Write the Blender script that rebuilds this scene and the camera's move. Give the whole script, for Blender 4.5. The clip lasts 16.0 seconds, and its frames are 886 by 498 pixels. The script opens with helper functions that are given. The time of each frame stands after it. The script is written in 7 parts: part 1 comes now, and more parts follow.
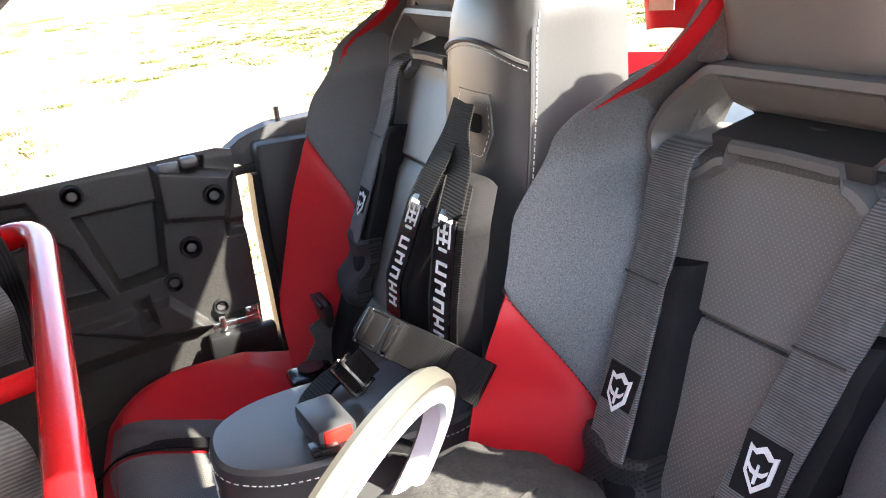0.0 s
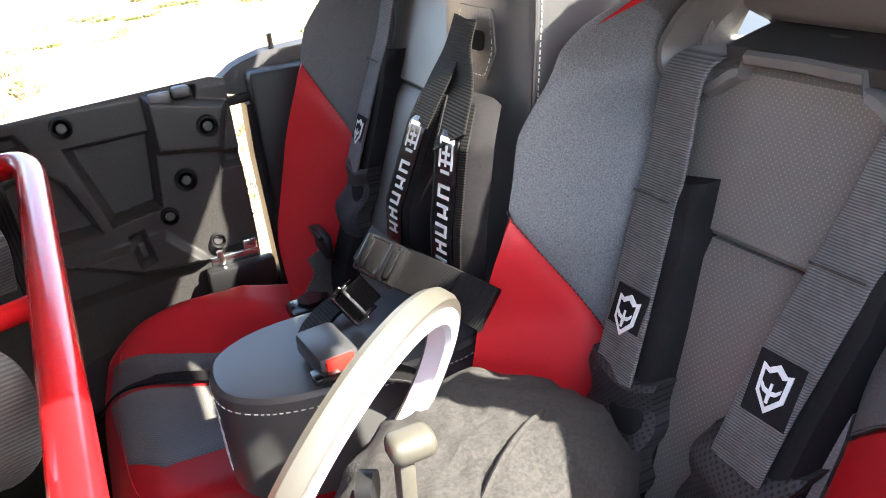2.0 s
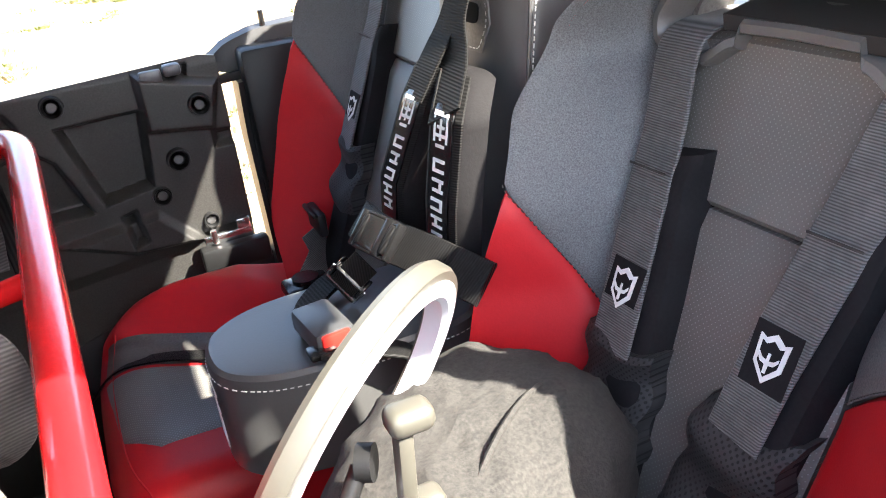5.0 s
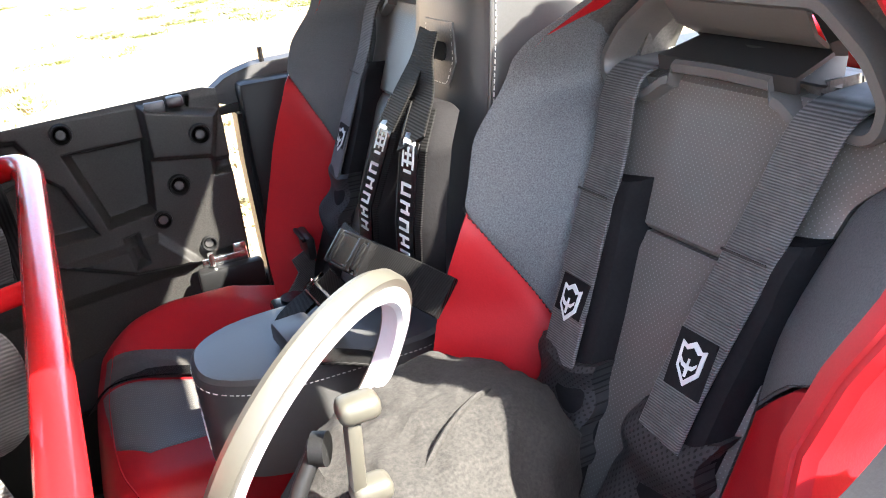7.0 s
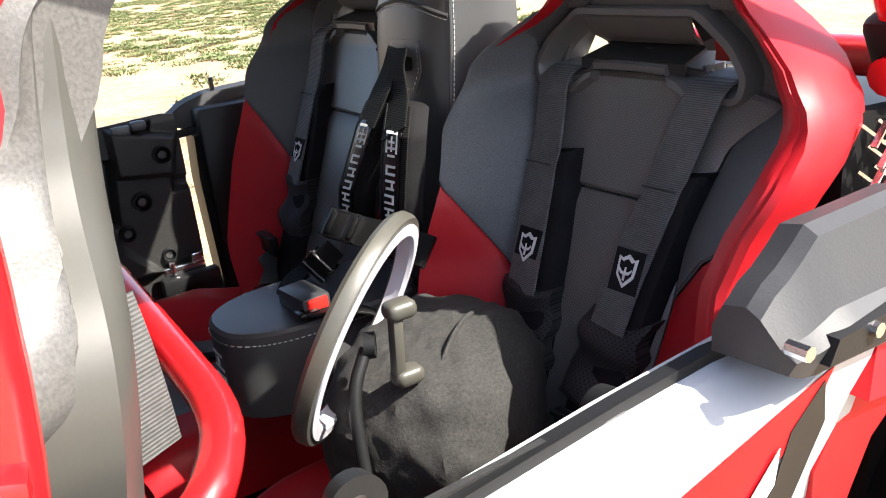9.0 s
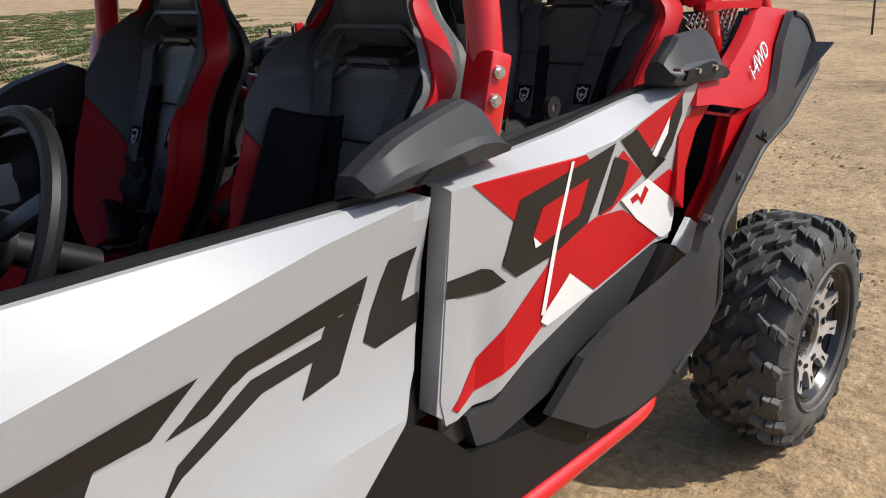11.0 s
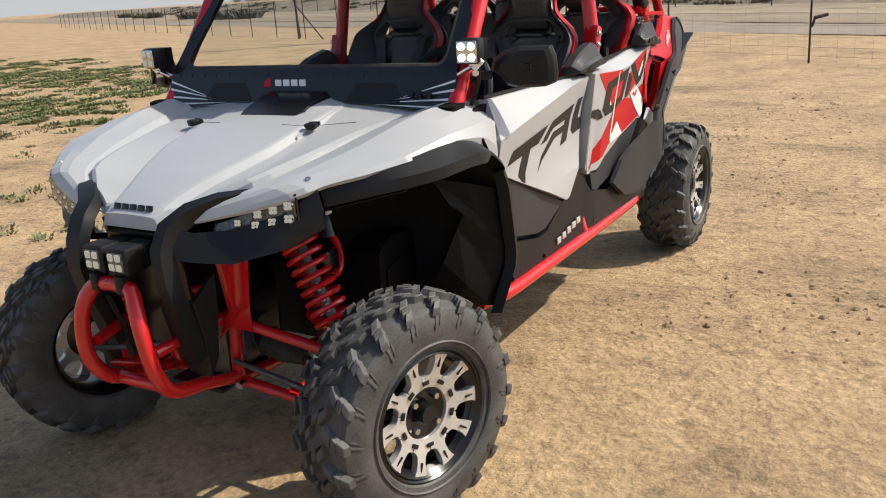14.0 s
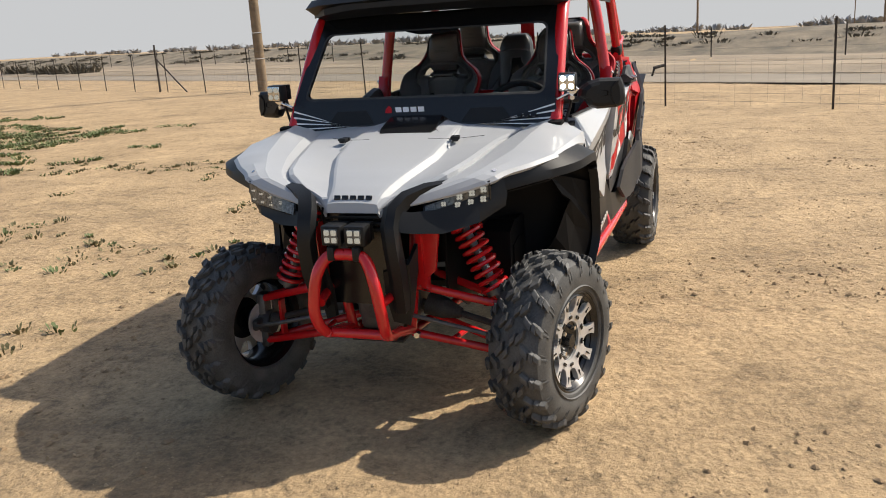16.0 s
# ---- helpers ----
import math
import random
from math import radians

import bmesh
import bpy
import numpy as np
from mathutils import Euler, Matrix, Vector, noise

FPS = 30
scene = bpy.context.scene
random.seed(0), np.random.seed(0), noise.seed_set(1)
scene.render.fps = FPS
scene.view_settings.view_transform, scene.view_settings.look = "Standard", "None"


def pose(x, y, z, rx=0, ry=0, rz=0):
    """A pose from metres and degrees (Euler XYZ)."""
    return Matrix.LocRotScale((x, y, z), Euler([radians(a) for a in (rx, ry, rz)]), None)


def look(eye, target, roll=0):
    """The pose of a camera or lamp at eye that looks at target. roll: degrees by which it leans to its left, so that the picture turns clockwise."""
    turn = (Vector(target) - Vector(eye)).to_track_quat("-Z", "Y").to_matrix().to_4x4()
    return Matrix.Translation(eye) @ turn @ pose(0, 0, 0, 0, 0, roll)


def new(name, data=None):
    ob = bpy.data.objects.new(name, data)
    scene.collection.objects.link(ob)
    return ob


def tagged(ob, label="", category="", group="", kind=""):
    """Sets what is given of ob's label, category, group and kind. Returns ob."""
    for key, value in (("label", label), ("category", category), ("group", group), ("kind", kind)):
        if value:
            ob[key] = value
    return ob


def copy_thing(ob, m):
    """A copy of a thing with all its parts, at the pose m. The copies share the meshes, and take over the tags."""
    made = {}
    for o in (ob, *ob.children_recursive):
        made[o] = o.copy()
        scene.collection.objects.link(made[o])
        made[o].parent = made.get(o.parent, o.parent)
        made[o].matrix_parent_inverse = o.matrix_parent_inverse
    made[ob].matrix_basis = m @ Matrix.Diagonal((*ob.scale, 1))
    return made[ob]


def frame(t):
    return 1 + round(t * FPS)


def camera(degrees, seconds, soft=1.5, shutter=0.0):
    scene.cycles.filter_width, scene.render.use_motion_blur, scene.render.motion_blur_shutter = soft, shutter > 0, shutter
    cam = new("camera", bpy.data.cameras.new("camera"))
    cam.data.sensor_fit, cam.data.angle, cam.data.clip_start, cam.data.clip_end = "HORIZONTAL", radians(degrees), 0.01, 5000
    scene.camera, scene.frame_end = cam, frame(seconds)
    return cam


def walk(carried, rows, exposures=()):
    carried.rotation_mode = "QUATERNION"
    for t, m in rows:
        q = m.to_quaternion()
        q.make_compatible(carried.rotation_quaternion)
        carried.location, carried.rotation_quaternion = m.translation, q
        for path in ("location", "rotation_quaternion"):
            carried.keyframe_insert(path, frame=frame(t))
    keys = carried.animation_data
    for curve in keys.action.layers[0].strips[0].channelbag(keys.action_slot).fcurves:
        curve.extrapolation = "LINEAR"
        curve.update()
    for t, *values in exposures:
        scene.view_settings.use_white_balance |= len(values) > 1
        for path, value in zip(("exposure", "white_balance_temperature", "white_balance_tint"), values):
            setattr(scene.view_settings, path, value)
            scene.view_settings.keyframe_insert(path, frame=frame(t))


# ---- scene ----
cam = camera(55.6, 16.0, 1.0)
PATH = [
    (0, (-0.374, 0.816, 1.549), (-1.058, -0.933, 0.859), -6.0),
    (0.5, (-0.375, 0.812, 1.539), (-1.056, -0.924, 0.816), -6.2),
    (1, (-0.376, 0.809, 1.534), (-1.049, -0.913, 0.773), -6.5),
    (1.5, (-0.375, 0.803, 1.532), (-1.038, -0.908, 0.735), -6.7),
    (2, (-0.374, 0.798, 1.525), (-1.029, -0.904, 0.704), -6.7),
    (2.5, (-0.374, 0.795, 1.521), (-1.021, -0.897, 0.673), -6.9),
    (3, (-0.372, 0.793, 1.52), (-1.017, -0.892, 0.658), -7.0),
    (3.5, (-0.372, 0.791, 1.518), (-1.021, -0.89, 0.651), -7.0),
    (4, (-0.372, 0.793, 1.518), (-1.027, -0.885, 0.649), -7.1),
    (6.5, (-0.373, 0.81, 1.518), (-1.036, -0.892, 0.703), -6.9),
    (7, (-0.387, 0.882, 1.524), (-1.041, -0.839, 0.744), -6.4),
    (7.5, (-0.382, 0.942, 1.533), (-0.969, -0.819, 0.788), -6.3),
    (8, (-0.332, 0.961, 1.54), (-0.962, -0.795, 0.819), -7.4),
    (8.2, (-0.312, 0.965, 1.541), (-0.991, -0.774, 0.825), -7.7),
    (10.3, (0.482, 1.321, 1.502), (-0.821, -0.045, 0.842), -3.2),
    (10.5, (0.621, 1.369, 1.512), (-0.701, 0.019, 0.857), -3.5),
    (11, (0.935, 1.55, 1.483), (-0.428, 0.242, 0.826), -3.3),
    (11.5, (1.289, 1.616, 1.492), (-0.108, 0.339, 0.847), -3.1),
    (12, (1.695, 1.635, 1.509), (0.253, 0.398, 0.886), -3.2),
    (12.5, (2.066, 1.787, 1.502), (0.585, 0.594, 0.883), -3.1),
    (13, (2.502, 1.829, 1.495), (0.978, 0.692, 0.876), -3.2),
    (13.5, (2.936, 1.867, 1.527), (1.361, 0.8, 0.912), -3.5),
    (14, (3.327, 1.937, 1.528), (1.691, 0.951, 0.935), -3.8),
    (14.5, (3.721, 1.823, 1.513), (2.02, 0.932, 0.954), -3.8),
    (15, (4.1, 1.714, 1.545), (2.343, 0.918, 1.017), -3.4),
    (15.5, (4.388, 1.614, 1.563), (2.594, 0.893, 1.052), -3.5),
    (16, (4.615, 1.353, 1.575), (2.794, 0.696, 1.075), -3.6),
]
EXPOSURES = [(0, 3.5, 6850, 10), (4, 3.56, 6850, 10), (6.3, 3.66, 6800, 10), (7.5, 3.46, 6750, 10), (8.2, 3.12, 6800, 10), (9.2, 1.8, 6500, 10), (10.3, 0.50, 6250, 10), (11, 0.17, 6300, 10), (12, 0.16, 6600, 10), (14, 0.36, 6800, 10), (16, 0.38, 6850, 10)]
walk(cam, [(t, look(eye, target, roll)) for t, eye, target, roll in PATH], EXPOSURES)

# ---- light ----
TO_SUN = Vector((-0.65, 0.85, 1.08)).normalized()
sun = new("sun", bpy.data.lights.new("sun", "SUN"))
sun.data.energy, sun.data.angle, sun.data.color = 4.2, radians(0.6), (1.0, 0.95, 0.86)
sun.matrix_world = look(TO_SUN * 45, (0, 0, 0))
world = bpy.data.worlds.new("sky")
scene.world = world
world.use_nodes = True
wn = world.node_tree.nodes
sky = wn.new("ShaderNodeTexSky")
sky.sky_type, sky.sun_disc = "NISHITA", False
sky.sun_elevation = math.asin(TO_SUN.z)
sky.sun_rotation = math.atan2(TO_SUN.x, TO_SUN.y)
sky.dust_density, sky.air_density, sky.ozone_density = 2.2, 1.0, 1.0
world.node_tree.links.new(sky.outputs[0], wn["Background"].inputs[0])
wn["Background"].inputs[1].default_value = 0.125


# ---- materials ----
def mat(name, color, rough=0.5, metal=0.0, vary=0.15, scale=8.0, bump=0.0, fine=120.0, coat=0.0, second=None, emit=0.0):
    """A surface with variation at two scales and a fine relief, in object space."""
    m = bpy.data.materials.new(name)
    m.use_nodes = True
    n, l = m.node_tree.nodes, m.node_tree.links
    p = n["Principled BSDF"]
    p.inputs["Roughness"].default_value, p.inputs["Metallic"].default_value = rough, metal
    p.inputs["Coat Weight"].default_value = coat
    p.inputs["Coat Roughness"].default_value = 0.06
    tex = n.new("ShaderNodeTexCoord")
    a, b = n.new("ShaderNodeTexNoise"), n.new("ShaderNodeTexNoise")
    a.inputs["Scale"].default_value, a.inputs["Detail"].default_value = scale, 6
    b.inputs["Scale"].default_value, b.inputs["Detail"].default_value = fine, 10 if fine < 60 else 4
    b.inputs["Roughness"].default_value = 0.72 if fine < 60 else 0.5
    l.new(tex.outputs["Object"], a.inputs["Vector"])
    l.new(tex.outputs["Object"], b.inputs["Vector"])
    mix = n.new("ShaderNodeMixRGB")
    dark = second or tuple(c * (1 - vary) for c in color)
    mix.inputs[1].default_value, mix.inputs[2].default_value = (*dark, 1), (*(min(1, c * (1 + vary * 0.5)) for c in color), 1)
    add = n.new("ShaderNodeMath")
    add.operation = "MULTIPLY_ADD"
    add.inputs[1].default_value = 0.35
    l.new(b.outputs["Fac"], add.inputs[0])
    scl = n.new("ShaderNodeMath")
    scl.operation = "MULTIPLY"
    scl.inputs[1].default_value = 0.65
    l.new(a.outputs["Fac"], scl.inputs[0])
    l.new(scl.outputs[0], add.inputs[2])
    ramp = n.new("ShaderNodeValToRGB")
    ramp.color_ramp.elements[0].position, ramp.color_ramp.elements[1].position = 0.35, 0.65
    l.new(add.outputs[0], ramp.inputs[0])
    l.new(ramp.outputs[0], mix.inputs[0])
    l.new(mix.outputs[0], p.inputs["Base Color"])
    if bump:
        bp = n.new("ShaderNodeBump")
        bp.inputs["Strength"].default_value, bp.inputs["Distance"].default_value = bump, 0.2 / fine if fine < 60 else 0.0005
        l.new(b.outputs["Fac"], bp.inputs["Height"])
        l.new(bp.outputs[0], p.inputs["Normal"])
    if emit:
        p.inputs["Emission Color"].default_value, p.inputs["Emission Strength"].default_value = (1, 0.96, 0.82, 1), emit
    return m


def wave_bump(m, scale, strength, direction="X", kind="BANDS", low=0.5):
    """Adds a fine woven or ribbed relief to a material, with the grooves' shade painted into its colour."""
    n, l = m.node_tree.nodes, m.node_tree.links
    tex, w, bp = n.new("ShaderNodeTexCoord"), n.new("ShaderNodeTexWave"), n.new("ShaderNodeBump")
    w.wave_type, w.bands_direction = kind, direction
    w.inputs["Scale"].default_value = scale
    bp.inputs["Strength"].default_value, bp.inputs["Distance"].default_value = strength, 0.0006
    l.new(tex.outputs["Object"], w.inputs["Vector"])
    l.new(w.outputs["Fac"], bp.inputs["Height"])
    p = n["Principled BSDF"]
    l.new(bp.outputs[0], p.inputs["Normal"])
    # The same wave darkens the base colour in the grooves.
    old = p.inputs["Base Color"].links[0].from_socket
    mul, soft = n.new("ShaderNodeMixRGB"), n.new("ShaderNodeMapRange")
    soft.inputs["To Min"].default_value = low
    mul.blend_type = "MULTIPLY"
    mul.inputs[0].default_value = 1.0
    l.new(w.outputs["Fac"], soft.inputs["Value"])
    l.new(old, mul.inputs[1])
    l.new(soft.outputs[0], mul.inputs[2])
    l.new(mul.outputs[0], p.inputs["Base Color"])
    return m


def dotted(m, scale, strength, size=0.25, dot=(0.0, 0.0, 0.0), plane="yz"):
    """Adds small round perforations to a material, as relief and as dots of a given colour; pale dots paint glints."""
    n, l = m.node_tree.nodes, m.node_tree.links
    tex, v, ramp, bp = n.new("ShaderNodeTexCoord"), n.new("ShaderNodeTexVoronoi"), n.new("ShaderNodeValToRGB"), n.new("ShaderNodeBump")
    mp = n.new("ShaderNodeMapping")
    mp.inputs["Rotation"].default_value = (radians(45), 0, 0) if plane == "yz" else (0, 0, radians(45))
    mp.inputs["Scale"].default_value = (0, 1, 1) if plane == "yz" else (1, 1, 0)
    v.inputs["Scale"].default_value, v.inputs["Randomness"].default_value = scale, 0.0
    ramp.color_ramp.elements[0].position, ramp.color_ramp.elements[1].position = size - 0.06, size
    bp.inputs["Strength"].default_value, bp.inputs["Distance"].default_value = strength, 0.001
    l.new(tex.outputs["Object"], mp.inputs["Vector"])
    l.new(mp.outputs[0], v.inputs["Vector"])
    l.new(v.outputs["Distance"], ramp.inputs[0])
    l.new(ramp.outputs[0], bp.inputs["Height"])
    p = n["Principled BSDF"]
    l.new(bp.outputs[0], p.inputs["Normal"])
    old = p.inputs["Base Color"].links[0].from_socket
    mul = n.new("ShaderNodeMixRGB")
    mul.inputs[1].default_value = (*dot, 1)
    l.new(ramp.outputs[0], mul.inputs[0])
    l.new(old, mul.inputs[2])
    l.new(mul.outputs[0], p.inputs["Base Color"])
    return m


WHITE = mat("white_paint", (0.390, 0.401, 0.413), 0.42, 0, 0.04, 3, 0, coat=0.22)
SILVER = mat("silver_grey_paint", (0.42, 0.45, 0.48), 0.35, 0.3, 0.06, 3, 0, coat=0.4)
RED = mat("red_paint", (0.47, 0.005, 0.010), 0.38, 0, 0.1, 4, 0, coat=0.0)
REDFRAME = mat("red_powder_coat", (0.56, 0.010, 0.013), 0.25, 0, 0.12, 6, 0.02, 300, coat=0.4)
DECALDARK = mat("charcoal_vinyl", (0.020, 0.018, 0.016), 0.5, 0, 0.2, 6)
DECALWHITE = mat("white_vinyl", (0.78, 0.78, 0.78), 0.4, 0, 0.05, 6)
PLASTIC = mat("black_grained_plastic", (0.010, 0.0104, 0.011), 0.45, 0, 0.25, 5, 0.3, 420)
PLASTICGREY = mat("dark_grey_grained_plastic", (0.036, 0.037, 0.04), 0.5, 0, 0.2, 5, 0.35, 420)
GLOSSBLACK = mat("gloss_black_plastic", (0.009, 0.009, 0.0095), 0.25, 0, 0.2, 5)
RUBBER = mat("dusty_black_rubber", (0.055, 0.053, 0.05), 0.7, 0, 0.35, 10, 0.4, 150, second=(0.022, 0.022, 0.022))
TYRE = mat("dusty_grey_tyre_rubber", (0.082, 0.081, 0.078), 0.62, 0, 0.35, 10, 0.5, 150, second=(0.03, 0.03, 0.029))
STEEL = mat("machined_aluminium", (0.66, 0.65, 0.64), 0.34, 0.55, 0.12, 12)
DARKSTEEL = mat("dark_cast_metal", (0.14, 0.14, 0.145), 0.5, 0.8, 0.3, 15, 0.3, 90)
CHROME = mat("zinc_plated_steel", (0.7, 0.7, 0.7), 0.25, 1.0, 0.1, 20)
LINER = mat("black_liner_plastic", (0.007, 0.007, 0.0075), 0.5, 0, 0.2, 5, 0.3, 420)
VINYL = mat("black_vinyl", (0.080, 0.078, 0.075), 0.40, 0, 0.35, 330, 0.35, 450)
BOLSTER = mat("charcoal_seat_fabric", (0.112, 0.118, 0.122), 0.6, 0, 0.5, 700, 0.5, 800)
# On both perforated vinyls the glint of each hole is painted as a paler dot.
PERF = dotted(mat("perforated_black_vinyl", (0.126, 0.117, 0.105), 0.36, 0, 0.2, 6, 0.2, 700), 250, 0.4, 0.17, (0.21, 0.20, 0.19))
PERFLAT = dotted(mat("perforated_cushion_vinyl", (0.115, 0.112, 0.107), 0.38, 0, 0.2, 6, 0.2, 700), 250, 0.4, 0.24, (0.19, 0.188, 0.185), "xy")
REDVINYL = mat("red_vinyl", (0.44, 0.010, 0.016), 0.45, 0, 0.1, 6, 0.25, 500)
SEATBACK = mat("grey_seat_back_plastic", (0.058, 0.057, 0.051), 0.45, 0, 0.1, 6, 0.1, 300)
SHELL = mat("smooth_grey_plastic", (0.024, 0.024, 0.023), 0.4, 0, 0.12, 6, 0.1, 300)
BUMPVINYL = mat("smooth_charcoal_vinyl", (0.052, 0.053, 0.054), 0.38, 0, 0.12, 5, 0.15, 400)
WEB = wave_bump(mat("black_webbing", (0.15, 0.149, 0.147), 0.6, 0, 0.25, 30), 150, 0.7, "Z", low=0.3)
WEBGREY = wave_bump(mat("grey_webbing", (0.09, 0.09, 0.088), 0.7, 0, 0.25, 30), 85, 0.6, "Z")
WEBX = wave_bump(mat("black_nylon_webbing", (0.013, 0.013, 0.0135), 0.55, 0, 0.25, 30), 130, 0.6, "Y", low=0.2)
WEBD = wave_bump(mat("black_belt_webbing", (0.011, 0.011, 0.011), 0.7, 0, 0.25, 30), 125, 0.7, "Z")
TAB = mat("pale_grey_plastic", (0.22, 0.24, 0.26), 0.5, 0, 0.1, 20)
LATCH = mat("satin_charcoal_plastic", (0.035, 0.037, 0.04), 0.4, 0, 0.1, 20)
PAD = mat("black_padding", (0.013, 0.0125, 0.0135), 0.8, 0, 0.3, 20, 0.5, 300)
MESH = dotted(mat("black_mesh_fabric", (0.024, 0.024, 0.025), 0.7, 0, 0.2, 20), 230, 1.0, 0.3)
# Near-black that stands in for the shade in gaps and hollows.
GAPSHADE = mat("gap_and_cavity_shade", (0.006, 0.006, 0.006), 0.8, 0, 0.2, 20)
THREAD = mat("white_thread", (0.65, 0.65, 0.62), 0.7, 0, 0.1, 40)
PRINT = mat("white_print", (0.72, 0.72, 0.7), 0.6, 0, 0.06, 30)
LILAC = mat("pale_lilac_patch", (0.62, 0.58, 0.68), 0.7, 0, 0.08, 40, 0.3, 300)
BUCKLERED = mat("red_buckle_plastic", (0.6, 0.02, 0.015), 0.3, 0, 0.05, 8)
CANVAS = mat("washed_black_canvas", (0.026, 0.025, 0.0232), 0.9, 0, 0.5, 260, 1.0, 420, second=(0.012, 0.0117, 0.0115))
TAN = mat("tan_print", (0.55, 0.40, 0.28), 0.7, 0, 0.15, 30)
RINGWHITE = mat("white_satin_plastic", (0.55, 0.55, 0.60), 0.35, 0, 0.05, 6)
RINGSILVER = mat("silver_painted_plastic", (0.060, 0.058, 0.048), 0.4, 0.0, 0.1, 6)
LENS = mat("clear_lamp_lens", (0.11, 0.115, 0.11), 0.12, 0, 0.6, 60, coat=0.6)
HAZE = bpy.data.materials.new("hazy_horizon_sky")
HAZE.use_nodes = True
hz = HAZE.node_tree.nodes
hz["Principled BSDF"].inputs["Base Color"].default_value = (0, 0, 0, 1)
hz["Principled BSDF"].inputs["Specular IOR Level"].default_value = 0.0
hz["Principled BSDF"].inputs["Emission Color"].default_value = (0.44, 0.46, 0.49, 1)
hz["Principled BSDF"].inputs["Emission Strength"].default_value = 1.0
LED = mat("lit_led", (0.9, 0.9, 0.85), 0.3, 0, 0.02, 10, emit=7.0)
LEDDIM = mat("faintly_lit_led", (0.27, 0.285, 0.26), 0.15, 0, 0.6, 320, emit=0.2)
OLIVE = mat("olive_print", (0.12, 0.075, 0.022), 0.5, 0, 0.3, 40)
REFLECTOR = mat("led_reflector", (0.6, 0.6, 0.58), 0.15, 0.9, 0.3, 60)
DIRT = mat("dry_sandy_soil", (0.425, 0.298, 0.164), 0.95, 0, 0.25, 0.9, 1.0, 16, second=(0.25, 0.172, 0.093))
for node in DIRT.node_tree.nodes:
    if node.type == "BUMP":
        node.inputs["Distance"].default_value = 0.03
    if node.type == "TEX_NOISE":
        node.inputs["Detail"].default_value = 12
        node.inputs["Roughness"].default_value = 0.62
dn, dl = DIRT.node_tree.nodes, DIRT.node_tree.links
dp, dt, dv, dm, dr = dn["Principled BSDF"], dn.new("ShaderNodeTexCoord"), dn.new("ShaderNodeTexNoise"), dn.new("ShaderNodeMixRGB"), dn.new("ShaderNodeMapRange")
dv.inputs["Scale"].default_value, dv.inputs["Detail"].default_value, dv.inputs["Roughness"].default_value = 6.5, 15, 0.82
dr.inputs["From Min"].default_value, dr.inputs["From Max"].default_value, dr.inputs["To Min"].default_value, dr.inputs["To Max"].default_value = 0.36, 0.50, 0.50, 1.10
dm.blend_type = "MULTIPLY"
dm.inputs[0].default_value = 1.0
dl.new(dt.outputs["Object"], dv.inputs["Vector"])
dl.new(dv.outputs["Fac"], dr.inputs["Value"])
dl.new(dp.inputs["Base Color"].links[0].from_socket, dm.inputs[1])
dl.new(dr.outputs[0], dm.inputs[2])
dl.new(dm.outputs[0], dp.inputs["Base Color"])
dv2, dr2, dm2 = dn.new("ShaderNodeTexNoise"), dn.new("ShaderNodeMapRange"), dn.new("ShaderNodeMixRGB")
dv2.inputs["Scale"].default_value, dv2.inputs["Detail"].default_value, dv2.inputs["Roughness"].default_value = 38.0, 12, 0.78
dr2.inputs["From Min"].default_value, dr2.inputs["From Max"].default_value, dr2.inputs["To Min"].default_value, dr2.inputs["To Max"].default_value = 0.36, 0.60, 0.66, 1.12
dm2.blend_type = "MULTIPLY"
dm2.inputs[0].default_value = 1.0
dl.new(dt.outputs["Object"], dv2.inputs["Vector"])
dl.new(dv2.outputs["Fac"], dr2.inputs["Value"])
dl.new(dm.outputs[0], dm2.inputs[1])
dl.new(dr2.outputs[0], dm2.inputs[2])
dl.new(dm2.outputs[0], dp.inputs["Base Color"])
dmap, dv3, dr3, dm3 = dn.new("ShaderNodeMapping"), dn.new("ShaderNodeTexNoise"), dn.new("ShaderNodeMapRange"), dn.new("ShaderNodeMixRGB")
dmap.inputs["Scale"].default_value = (1.5, 0.55, 1.0)
dv3.inputs["Scale"].default_value, dv3.inputs["Detail"].default_value, dv3.inputs["Roughness"].default_value, dv3.inputs["Distortion"].default_value = 0.9, 14, 0.74, 0.4
dr3.inputs["From Min"].default_value, dr3.inputs["From Max"].default_value, dr3.inputs["To Min"].default_value, dr3.inputs["To Max"].default_value = 0.53, 0.64, 1.04, 0.70
dm3.blend_type = "MULTIPLY"
dm3.inputs[0].default_value = 1.0
dl.new(dt.outputs["Object"], dmap.inputs["Vector"])
dl.new(dmap.outputs[0], dv3.inputs["Vector"])
dl.new(dv3.outputs["Fac"], dr3.inputs["Value"])
dl.new(dm2.outputs[0], dm3.inputs[1])
dl.new(dr3.outputs[0], dm3.inputs[2])
dl.new(dm3.outputs[0], dp.inputs["Base Color"])
CLOD = mat("soil_clods", (0.42, 0.30, 0.175), 0.95, 0, 0.35, 15, 0.6, 60)
ROADBROWN = mat("brown_road_strip", (0.235, 0.195, 0.145), 0.9, 0, 0.2, 0.6, 0.3, 30)
BANK = mat("dry_grass_bank", (0.20, 0.16, 0.108), 0.95, 0, 0.4, 0.6, 0.5, 4, second=(0.085, 0.072, 0.052))
WEED = mat("green_weeds", (0.115, 0.145, 0.050), 0.7, 0, 0.4, 4, second=(0.065, 0.088, 0.026))
DRYWEED = mat("dry_weeds", (0.16, 0.14, 0.07), 0.8, 0, 0.4, 4, second=(0.08, 0.075, 0.03))
